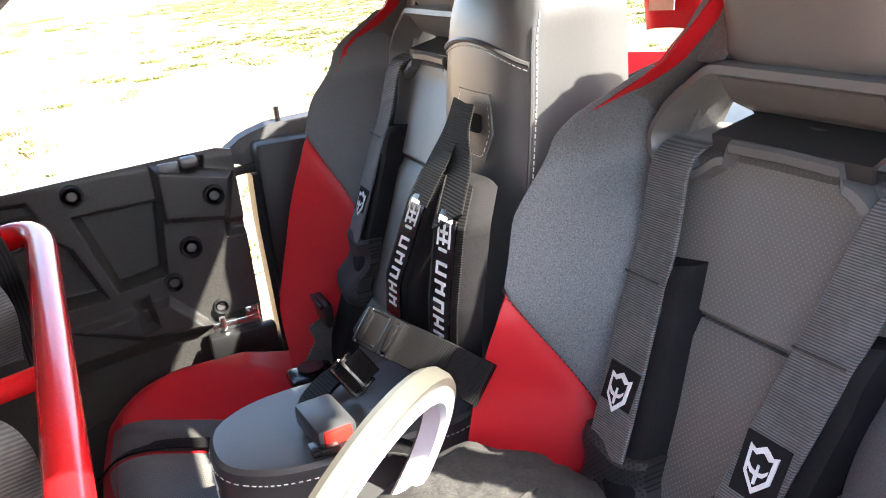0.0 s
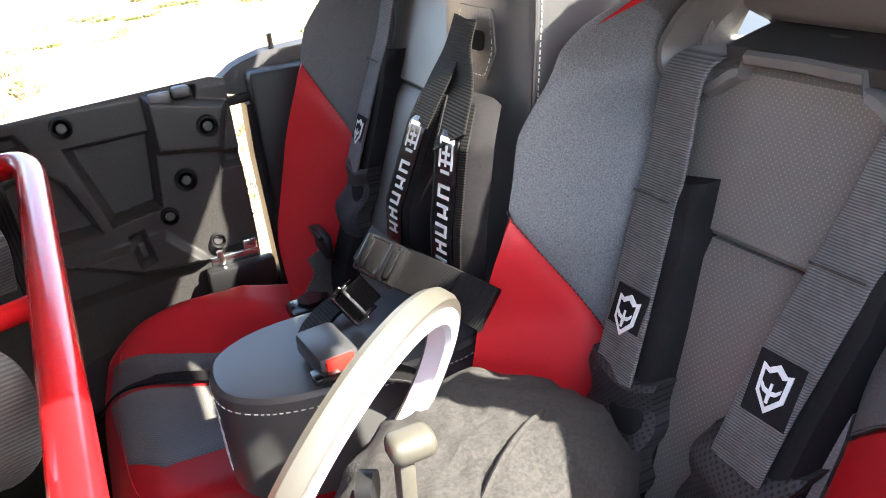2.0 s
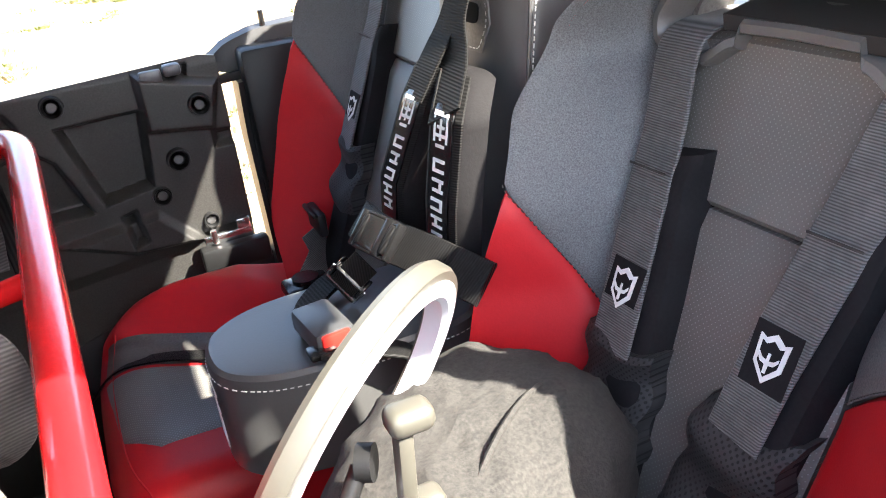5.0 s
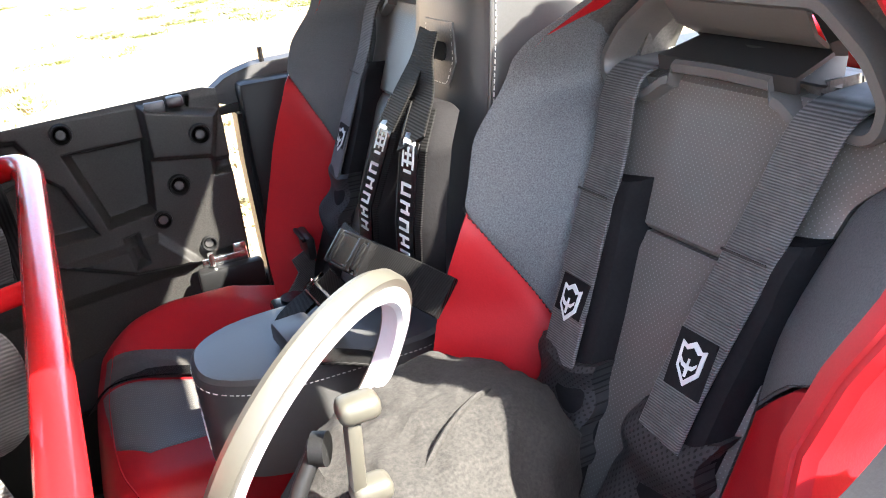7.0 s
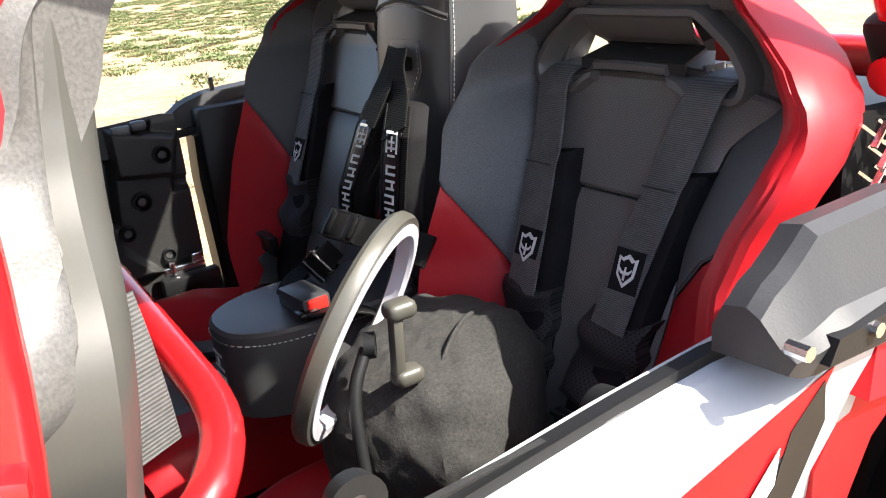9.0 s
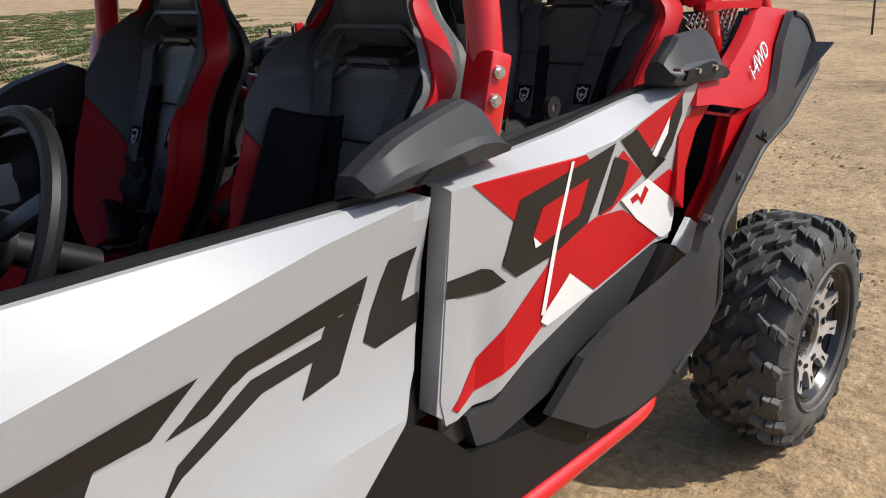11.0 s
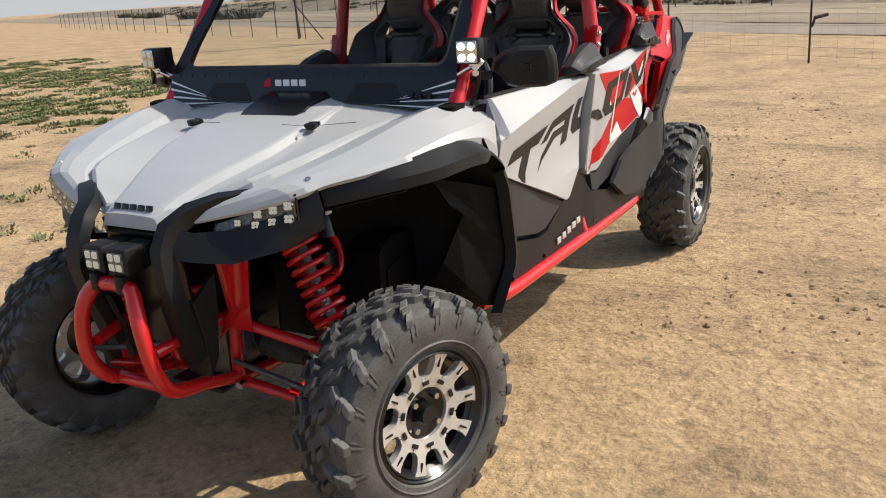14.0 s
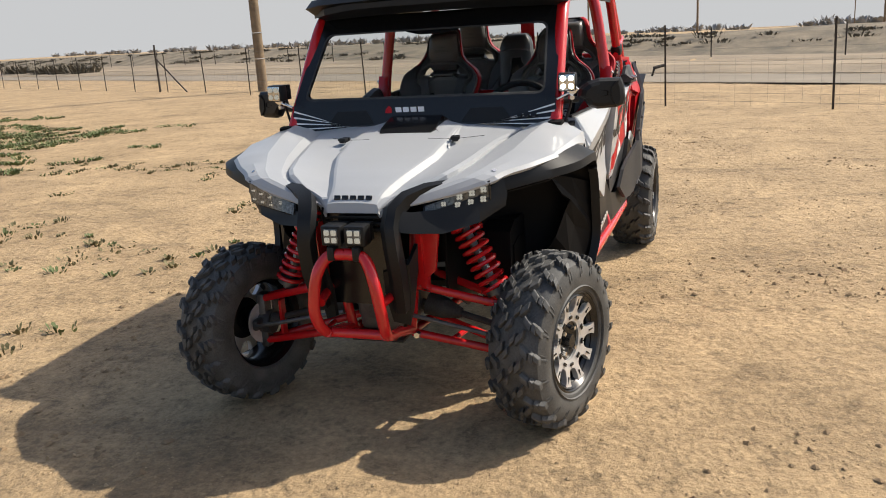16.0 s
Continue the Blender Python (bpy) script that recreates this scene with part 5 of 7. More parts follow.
part("frit_patch", panel(yz([(-0.17, 1.61), (0.17, 1.61), (0.13, 1.585), (0.06, 1.568), (-0.06, 1.568), (-0.13, 1.585)], 0.02, 3), lambda y, z: WX(z) - 0.002, 0.003, "yz", 0), GLOSSBLACK, ws)
cowl = part("cowl_panel", panel([(-0.60, 1.27), (0.60, 1.27), (0.615, 1.14), (0.45, 1.15), (0.30, 1.165), (0.17, 1.165), (0.12, 1.205), (-0.12, 1.205), (-0.17, 1.165), (-0.30, 1.165), (-0.45, 1.15), (-0.615, 1.14)], lambda y, z: WX(z) + 0.005, 0.02, "yz", 0.2), GLOSSBLACK, car, "black cowl panel with white speed stripes")
cw = lambda y, z: WX(z) + 0.005
for s in (1, -1):
    for k in range(4):
        z0 = 1.245 - 0.028 * k
        part("stripe", panel([(s * 0.60, z0), (s * 0.60, z0 - 0.008), (s * (0.40 - 0.03 * k), 1.185 - 0.006 * k)], cw, 0.0015, "yz", 0, lift=0.002), DECALWHITE, cowl)
    part("cowl_vent", panel([(s * 0.20, 1.175), (s * 0.24, 1.235), (s * 0.38, 1.235), (s * 0.42, 1.185), (s * 0.40, 1.165)], cw, 0.003, "yz", 0, lift=0.002), PLASTIC, cowl)
    for k in range(9):
        part("rivet", cyl((WX(1.262), s * (0.08 + 0.06 * k), 1.262), (WX(1.262) + 0.009, s * (0.08 + 0.06 * k), 1.264), 0.004, 8), GLOSSBLACK, cowl)
part("cowl_badge", panel([(-0.15, 1.222), (-0.12, 1.222), (-0.122, 1.245), (-0.135, 1.255), (-0.148, 1.24)], cw, 0.002, "yz", 0, lift=0.002), RED, cowl, "small red emblem")
for k in range(4):
    y = -0.10 + 0.035 * k
    part("cowl_badge", panel([(y, 1.225), (y + 0.027, 1.225), (y + 0.023, 1.247), (y - 0.004, 1.247)], cw, 0.002, "yz", 0, lift=0.002), DECALWHITE, cowl)
for k in range(3):
    part("hose_fitting", cyl((WX(1.19), 0.455 + 0.03 * k, 1.195), (WX(1.19) + 0.02, 0.455 + 0.03 * k, 1.205), 0.012, 10), GLOSSBLACK, cowl)

# pillar lamps and mirror
for s in (1, -1):
    c = Vector((0.975, s * 0.655 - (0.03 if s < 0 else 0.0), 1.332))
    aim = look(c, c + Vector((1.0, s * 0.12, -0.03)))
    lamp = part("pillar_lamp", box(0.078, 0.078, 0.06, (0, 0, 0.032), 0.01), PLASTIC, car, "black cube pillar lamp with four lit elements", at=aim)
    for k in range(4):
        part("fin", box(0.07, 0.07, 0.004, (0, 0, 0.068 + 0.008 * k), 0.001), PLASTIC, lamp)
    part("lens", box(0.068, 0.068, 0.006, (0, 0, 0.001), 0.003), REFLECTOR, lamp)
    for a in (-0.017, 0.017):
        for b in (-0.017, 0.017):
            part("led", cyl((a, b, 0.0), (a, b, -0.006), 0.0115, 16), LED if s > 0 else LEDDIM, lamp, "lit round element")
    part("lamp_bracket", join(between((0.94, s * 0.61, 1.26), (0.95, s * 0.66, 1.285), 0.03, 0.008, 0.002), between((0.95, s * 0.66, 1.28), (0.95, s * 0.69, 1.31), 0.012, 0.03, 0.002)), CHROME, car)
    for dz in (0.0, 0.035):
        part("bracket_bolt", cyl((0.935, s * 0.66, 1.265 + dz), (0.955, s * 0.672, 1.265 + dz), 0.011, 6), CHROME, car)
    part("lamp_cable", tube([(0.93, s * 0.66, 1.30), (0.90, s * 0.66, 1.24), (0.92, s * 0.63, 1.15), (0.95, s * 0.62, 1.10)], 0.006, 0.05), PLASTIC, car)
    ring = [(0.714, 1.324), (0.761, 1.336), (0.846, 1.333), (0.857, 1.301), (0.862, 1.245), (0.857, 1.216), (0.827, 1.203), (0.751, 1.200), (0.720, 1.211), (0.696, 1.247), (0.672, 1.263), (0.680, 1.297)]
    mx = lambda y: 0.842 - 0.34 * (y - 0.71)
    mirs = [[(mx(y) + dx, s * (0.780 + (y - 0.780) * k), 1.268 + (z - 1.268) * k) for y, z in ring] for dx, k in ((-0.030, 0.90), (-0.022, 0.97), (-0.010, 1.0), (0.006, 0.95), (0.022, 0.80), (0.027, 0.60))]
    mir = loft(mirs, closed=True)
    mir.verts.ensure_lookup_table()
    mir.faces.new(mir.verts[:12])
    mir.faces.new(mir.verts[-12:])
    bmesh.ops.recalc_face_normals(mir, faces=mir.faces)
    mo = part("side_mirror", mir, PLASTIC, car, "black angular side mirror housing", sharp=14)
    hexm = [(0.735, 1.276), (0.755, 1.290), (0.800, 1.280), (0.801, 1.261), (0.755, 1.250), (0.733, 1.260)]
    part("mirror_inset", loft([[(mx(y) + 0.026, s * y, z) for y, z in hexm], [(mx(y) + 0.030, s * (0.765 + (y - 0.765) * 0.95), 1.268 + (z - 1.268) * 0.93) for y, z in hexm], [(mx(y) + 0.024, s * (0.765 + (y - 0.765) * 0.8), 1.268 + (z - 1.268) * 0.75) for y, z in hexm], [(mx(y) + 0.024, s * (0.765 + (y - 0.765) * 0.1), 1.268 + (z - 1.268) * 0.1) for y, z in hexm]], closed=True), GLOSSBLACK, mo)
    brace = [(0.838, 1.318), (0.812, 1.292), (0.814, 1.248), (0.836, 1.216)]
    part("mirror_rib", sweep([(mx(y) + 0.020, s * y, z) for y, z in brace], flat(0.010, 0.008)), PLASTIC, mo)
    part("mirror_arm", tube([(0.90, s * 0.60, 1.245), (0.86, s * 0.68, 1.25)], 0.014), PLASTIC, mo)
# a small red cloth pennant hung from the rear cross tube
flagm = sheet(lambda u, v: (-0.985 + 0.008 * math.sin(u * 5 + v * 2), -0.022 + u * 0.088, 1.425 + 0.006 * math.sin(u * 3) + v * 0.17), 12, 12, (-0.0015, 0, 0))
pen = part("pennant", flagm, RED, car, "red cloth pennant with a tan print")
part("pennant_print", panel([(0.0, 1.45), (0.045, 1.452), (0.05, 1.51), (0.025, 1.535), (0.005, 1.50)], lambda y, z: -0.972, 0.001, "yz", 0), TAN, pen)
part("pennant_cord", tube([(-0.985, 0.02, 1.59), (-0.90, 0.02, 1.735)], 0.002), PLASTIC, pen)


# front parts are shifted sideways, most on the vehicle's own right, to fit the camera's view


def shift_to_view(ob):
    """Moves a part sideways to fit the camera's view; the left flank keeps its place."""
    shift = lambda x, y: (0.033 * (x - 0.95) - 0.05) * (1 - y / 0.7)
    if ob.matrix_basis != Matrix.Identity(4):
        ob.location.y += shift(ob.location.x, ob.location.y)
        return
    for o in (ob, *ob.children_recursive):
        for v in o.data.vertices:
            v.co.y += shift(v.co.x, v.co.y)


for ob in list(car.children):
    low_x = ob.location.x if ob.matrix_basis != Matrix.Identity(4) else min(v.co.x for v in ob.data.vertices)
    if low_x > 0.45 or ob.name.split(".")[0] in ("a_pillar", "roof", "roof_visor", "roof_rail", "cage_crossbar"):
        shift_to_view(ob)

# ---- seats ----
SEATW = curve([(0.84, 0.12), (0.90, 0.15), (0.97, 0.188), (1.04, 0.215), (1.12, 0.222), (1.20, 0.209), (1.25, 0.218), (1.29, 0.232), (1.33, 0.233), (1.36, 0.224), (1.385, 0.204), (1.41, 0.170), (1.43, 0.142), (1.46, 0.118), (1.50, 0.104), (1.56, 0.096), (1.595, 0.084), (1.615, 0.06)])
WING0 = smooth_curve([(0.84, 0.55), (1.15, 0.55), (1.28, 0.60), (1.35, 0.78), (1.44, 0.9)])
WINGX = smooth_curve([(0.84, 0.06), (1.0, 0.105), (1.2, 0.122), (1.28, 0.124), (1.36, 0.10), (1.44, 0.05), (1.52, 0.018), (1.6, 0.0)])


def lean(z):
    """Where the backrest's middle lies, ahead or behind, at a height."""
    if z < 1.33:
        return -0.42 * (z - 1.14)
    return -0.0798 - 0.12 * (z - 1.33) if z < 1.43 else -0.0918 - 0.18 * (z - 1.43)


def seat_x(y, z, inner=1.0):
    """The backrest's face: a flat middle, side wings that swell forward, and a turned-back edge."""
    s = min(1.0, abs(y) / SEATW(z))
    s0 = WING0(z)
    u = min(1.0, max(0.0, (s - s0) / ((1 - s0) * 0.95)))
    wing = WINGX(z) * (0.85 * u ** 1.2 + 0.15 * math.sin(u * math.pi / 2) ** 1.35) * (inner if y > 0 else 1.0)
    e = max(0.0, (s - 0.955) / 0.045)
    return lean(z) + wing - 0.018 * (1 - math.sqrt(max(0.0, 1 - e * e))) - 0.05 * max(0.0, (z - 1.55) / 0.065) ** 2


def shield(width, height):
    return [(-width / 2, height * 0.42), (-width * 0.3, height * 0.36), (0, height * 0.5), (width * 0.3, height * 0.36), (width / 2, height * 0.42), (width * 0.46, -height * 0.15), (0, -height * 0.5), (-width * 0.46, -height * 0.15)]


def ring_in(points, d):
    """A closed 2D line moved inwards by d."""
    n = len(points)
    cx, cz = sum(p[0] for p in points) / n, sum(p[1] for p in points) / n
    out = []
    for i, (a, b) in enumerate(points):
        ta, tb = points[(i + 1) % n][0] - points[i - 1][0], points[(i + 1) % n][1] - points[i - 1][1]
        ln = math.hypot(ta, tb) or 1.0
        na, nb = -tb / ln, ta / ln
        if (cx - a) * na + (cz - b) * nb < 0:
            na, nb = -na, -nb
        out.append((a + na * d, b + nb * d))
    return out


def cut(y, z):
    return abs(y) < 0.146 - 0.9 * max(0.0, z - 1.365) and (1.366 if abs(y) < 0.085 else 1.341) < z < 1.414


def make_seat(at, inner=1.0, flatback=False, wide=1.0, outer=1.0, fore=0.0, slim=0.0):
    """One bucket seat; inner flattens the wing beside the middle seat to fit the camera's view."""

    def on_seat(s, z, lift=0.0):
        y = s * SEATW(z)
        return (seat_x(y, z, inner) + lift, y * (wide + (1 - wide) * (1 - abs(s)) ** 0.5) * (1 + (outer - 1) * max(0.0, s) ** 2 - slim * min(0.0, s) ** 2), z)

    zz = lambda v: 0.85 + v * 0.765
    seat = part("seat", sheet(lambda u, v: on_seat((2 * u - 1) * 0.985, zz(v), -0.016), 56, 76, (-0.035, 0, 0), lambda u, v: cut((2 * u - 1) * SEATW(zz(v)), zz(v))), VINYL, car, "black and charcoal bucket seat with red bolsters and harness", at=at)
    # perforated insert in two fields, parted by a sunk seam
    for z0, z1 in ((0.86, 1.2135), (1.2165, 1.352)):
        part("backrest_insert", sheet(lambda u, v: on_seat((2 * u - 1) * 0.97 * WING0(z0 + v * (z1 - z0)), z0 + v * (z1 - z0) - (0.020 * (2 * u - 1) ** 4 * v ** 3 if z1 > 1.3 else 0), 0.001), 30, 24, (-0.012, 0, 0), pillow=0.006, rim=0.05), PERF, seat, "perforated black vinyl insert")
    for s in (1, -1):
        top = lambda a: 1.345 + 0.082 * math.sin(min(1, a * 1.5) * math.pi / 2)
        low = lambda a: 1.088 + (0.142 if slim else 0.164) * a if s < 0 else 1.13 + 0.12 * a
        sa = lambda a, z: s * (WING0(z) + (1.0 - WING0(z)) * a)

        def upper(u, v):
            z = low(u) + v * (top(u) - low(u))
            return on_seat(sa(u, z), z, 0.002)

        def lower(u, v):
            z = 0.86 + v * (low(u) - 0.004 - 0.86)
            return on_seat(sa(u, z), z, 0.002)

        part("bolster", sheet(upper, 30, 30, (-0.012, 0, 0), pillow=0.004, rim=0.05), BOLSTER, seat, "charcoal fabric upper bolster")
        part("bolster", sheet(lower, 30, 30, (-0.012, 0, 0), pillow=0.004, rim=0.05), REDVINYL if inner == 1.0 or s < 0 else VINYL, seat, "vinyl lower bolster")
        part("shoulder", sheet(lambda u, v: on_seat(s * (0.62 + 0.38 * u), 1.426 + v * 0.166, 0.002), 10, 20, (-0.012, 0, 0), pillow=0.003), VINYL, seat)
        deep = curve([(0.86, 0.075), (1.15, 0.10), (1.40, 0.09), (1.48, 0.06), (1.6, 0.02)])
        wide_s = wide * (outer if s > 0 else 1.0 - slim)
        off = 0.009 if s > 0 else 0.0005
        wrap = 0.95 if s > 0 and inner == 1.0 else 1.0

        def band(u, v):
            z = zz(v)
            if fore and s > 0:
                u = 0.3 + 0.7 * (fore + (1 - fore) * u)
            if u < 0.3:
                p = on_seat(s * (wrap + (1 - wrap) * u / 0.3), z, 0.005 if s > 0 else 0.0)
                return (p[0], p[1] + s * off * u / 0.3, z)
            q = (u - 0.3) / 0.7 * (0.72 if fore and s > 0 else 1.0)
            return (on_seat(s, z)[0] + (0.005 if s > 0 else -0.016) - q * deep(z), s * (SEATW(z) * wide_s + off + 0.004 * math.sin(q * 3.14) - 0.012 * q - (0.003 if s < 0 else 0.0)), z)

        part("side_band", sheet(band, 12, 50, (0, -s * 0.008, 0)), REDVINYL, seat, "red vinyl side band")
        part("side_panel", sheet(lambda u, v: (on_seat(s, zz(v))[0] + (0.004 if s > 0 else -0.022) - u * 0.1, s * (SEATW(zz(v)) * wide_s - 0.002 - 0.03 * u), zz(v)), 4, 40, (0, -s * 0.01, 0)), VINYL, seat)
        for a in range(30):
            p, q = Vector(upper((a + 0.15) / 30, 0.012)), Vector(upper((a + 0.7) / 30, 0.012))
            part("stitch", between(p, q, 0.0009, 0.0009), RUBBER, seat)
    # harness guide: one moulded six-sided bezel round two openings
    hexa = [(0.0, 1.357), (-0.068, 1.355), (-0.098, 1.334), (-0.148, 1.328), (-0.162, 1.338), (-0.165, 1.362), (-0.142, 1.394), (-0.093, 1.430), (0.093, 1.430), (0.142, 1.394), (0.165, 1.362), (0.162, 1.338), (0.148, 1.328), (0.098, 1.334), (0.068, 1.355)]
    line = [(p.y, p.z) for p in rounded([(0, y, z) for y, z in hexa], 0.012, 4, closed=True)]
    rows = []
    for d, x in ((0.0, -0.03), (0.0, 0.002), (0.002, 0.006), (0.009, 0.007), (0.012, 0.003), (0.016, -0.014), (0.022, -0.034)):
        rows.append([(lean(z) + 0.008 + x, y, z) for y, z in ring_in(line, d)])
    part("guide_bezel", loft(rows, 0.0, closed=True), BEZEL, seat, "moulded dark grey plastic harness guide")
    deepx = lambda z, d: lean(z) + 0.008 - d
    vis = [[(deepx(1.42, 0.0), y, 1.420) for y in np.linspace(-0.080, 0.080, 9)], [(deepx(1.40, 0.016), y, 1.398) for y in np.linspace(-0.078, 0.078, 9)], [(deepx(1.388, 0.034), y, 1.388) for y in np.linspace(-0.074, 0.074, 9)], [(deepx(1.385, 0.050), y, 1.386) for y in np.linspace(-0.070, 0.070, 9)]]
    part("guide_visor", loft(vis, 0.004), BEZEL, seat, "sloped plastic panel inside the harness guide")
    shelf = [[(deepx(1.384, 0.050), y, 1.382) for y in np.linspace(-0.070, 0.070, 9)], [(deepx(1.376, 0.044), y, 1.377) for y in np.linspace(-0.074, 0.074, 9)], [(deepx(1.364, 0.002), y, 1.366) for y in np.linspace(-0.080, 0.080, 9)], [(deepx(1.356, 0.004), y, 1.356) for y in np.linspace(-0.080, 0.080, 9)]]
    part("guide_shelf", loft(shelf, 0.004), SHELL, seat, "black lower shelf inside the harness guide")
    for sd in (1, -1):
        part("guide_cheek", loft([[(deepx(1.42, 0.0), sd * 0.080, 1.420), (deepx(1.388, 0.034), sd * 0.074, 1.388), (deepx(1.376, 0.044), sd * 0.074, 1.377), (deepx(1.366, 0.002), sd * 0.080, 1.366)], [(deepx(1.415, 0.030), sd * 0.096, 1.408), (deepx(1.388, 0.052), sd * 0.076, 1.390), (deepx(1.376, 0.056), sd * 0.076, 1.375), (deepx(1.362, 0.034), sd * 0.092, 1.356)]], 0.003), SHELL, seat)
    hw = lambda z: min(SEATW(z) * 0.86, 0.092)
    part("headrest_pad", sheet(lambda u, v: (seat_x((2 * u - 1) * hw(1.430 + v * 0.158), 1.430 + v * 0.158) + 0.014 + 0.022 * min(1.0, max(0.0, (v - 0.1) / 0.4)) - 0.012 * abs(2 * u - 1) ** 4, (2 * u - 1) * hw(1.430 + v * 0.158), 1.430 + v * 0.158), 20, 16, (-0.02, 0, 0), pillow=0.012, rim=0.12), HEADVINYL, seat, "black vinyl headrest pad with an embossed emblem")
    for k in range(5):
        part("embossed_mark", box(0.0016, 0.013, 0.014, (lean(1.497) + 0.0345, -0.036 + 0.018 * k, 1.495), 0.0008), VINYL, seat)
    part("embossed_mark", panel([(-0.022, 1.512), (0.022, 1.512), (0.012, 1.522), (-0.030, 1.522)], lambda y, z: lean(z) + 0.0365, 0.002, "yz", 0), VINYL, seat)
    part("seat_shell", sheet(lambda u, v: ((-0.147 - 0.14 * max(0.0, zz(v) - 1.12) if flatback else lean(zz(v)) - 0.055) + 0.03 * (2 * u - 1) ** 4, (2 * u - 1) * (0.80 if flatback else 0.95) * SEATW(zz(v)), zz(v)), 24, 60, (0.085 if flatback else -0.015, 0, 0), lambda u, v: cut((2 * u - 1) * 0.95 * SEATW(zz(v)), zz(v))), SEATBACK, seat, "smooth grey plastic seat back shell")

    # cushion: a puffed pad with a raised rear corner, parted by a slanting black band
    def cush(x, y):
        ex = 1 - max(0.0, (x - 0.40) / 0.105) ** 2.2 if x > 0.40 else 1.0
        ey = 1 - max(0.0, (abs(y) - 0.19) / 0.065) ** 2.4 if abs(y) > 0.19 else 1.0
        d = (x - 0.40) * -0.55 + (y + 0.11) * -0.83
        u = min(1.0, max(0.0, (d - 0.01) / 0.11))
        hump = 0.066 * u * u * (3 - 2 * u) * math.exp(-max(0.0, 0.24 - x) / 0.2)
        return 0.74 + (0.09 + hump) * math.sqrt(max(0.0, ex)) * math.sqrt(max(0.0, ey))

    def on_cush(x, y, lift=0.0):
        return (x, y, cush(x, y) + lift)

    def plan(u, v):
        y = (2 * v - 1) * 0.254
        return on_cush(0.02 + u * (0.484 - 0.04 * abs(2 * v - 1) ** 3), y)

    part("cushion", sheet(plan, 60, 60, (0, 0, -0.04)), REDVINYL, seat, "red vinyl seat cushion")
    lerp = lambda a, b, u: (a[0] + (b[0] - a[0]) * u, a[1] + (b[1] - a[1]) * u)
    outer = lambda u: lerp((0.476, -0.207), (0.15, 0.005), u)
    inner_l = lambda u: lerp((0.492, -0.118), (0.18, 0.065), u)
    front = lambda u: lerp((0.476, 0.075), (0.425, 0.145), u / 0.25) if u < 0.25 else lerp((0.425, 0.145), (0.18, 0.155), (u - 0.25) / 0.75)
    part("cushion_band", sheet(lambda u, v: on_cush(*lerp(outer(u), inner_l(u), v), 0.0025), 40, 10, (0, 0, -0.012), pillow=0.004), VINYL, seat, "black vinyl band on the cushion")
    part("cushion_insert", sheet(lambda u, v: on_cush(*lerp(inner_l(u), front(u), v), 0.0025), 40, 24, (0, 0, -0.012), pillow=0.004), PERFLAT, seat, "perforated charcoal cushion insert")
    part("cushion_strap", strap([on_cush(*lerp(outer(u), inner_l(u), 0.82), 0.007) for u in (0.9, 0.6, 0.3, 0.08)] + [(0.51, -0.145, 0.76)], 0.028, 0.003, up=(0.55, 0.83, 0.05)), WEBX, seat)
    part("apron_seam", sweep([on_cush(0.474 - 0.04 * abs(y / 0.254) ** 3, y, 0.0005) for y in np.linspace(-0.2, 0.23, 24)], circle(0.0016, 5)), REDVINYL, seat)
    part("seat_base", box(0.42, 0.42, 0.16, (0.24, 0, 0.65), 0.03), PLASTIC, seat)
    # shoulder belts with pads, badge and mesh pocket
    for s in (1, -1) if inner == 1.0 else (-1,):
        cen = curve([(0.9, 0.060), (1.0, 0.066), (1.14, 0.081), (1.25, 0.099), (1.36, 0.117)])
        run = lambda z, off: (lean(z) + off, s * cen(z), z)
        line = [(lean(1.37) - 0.06, s * 0.118, 1.356), (lean(1.345) + 0.004, s * 0.118, 1.354), (lean(1.33) + 0.022, s * 0.116, 1.340), run(1.27, 0.024), run(1.22, 0.030), run(1.14, 0.034), run(1.09, 0.035)]
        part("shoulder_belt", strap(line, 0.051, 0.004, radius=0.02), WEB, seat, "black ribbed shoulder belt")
        pad = sheet(lambda u, v: (lean(0.90 + v * 0.355) + 0.028 - 0.010 * abs(2 * u - 1) ** 6, s * cen(0.90 + v * 0.355) + 0.004 + 0.039 * (2 * u - 1), 0.90 + v * 0.355 + 0.006 * (2 * u - 1) * (v > 0.9)), 14, 34, (-0.024, 0, 0), pillow=0.005, rim=0.06)
        part("belt_pad", pad, PAD, seat, "black padded belt sleeve")
        for z in (1.245, 1.105):
            part("belt_stitching", box(0.001, 0.047, 0.002, (lean(z) + 0.036, s * cen(z), z), 0), RUBBER, seat)
        zb = 1.146 if s < 0 else 1.156
        mm = pose(lean(zb) + 0.0375, s * cen(zb), zb, 0, -23, 0)
        b = part("belt_badge", moved(panel(shield(0.028, 0.039), lambda y, z: 0.0, 0.002, "yz", 0), mm), PRINT, seat, "white shield-shaped emblem")
        part("emblem_ground", moved(panel([(-0.021, -0.025), (0.021, -0.025), (0.021, 0.025), (-0.021, 0.025)], lambda y, z: -0.0012, 0.002, "yz", 0), mm), PAD, b)
        part("emblem_core", moved(panel(shield(0.020, 0.028), lambda y, z: 0.0008, 0.002, "yz", 0), mm), PAD, b)
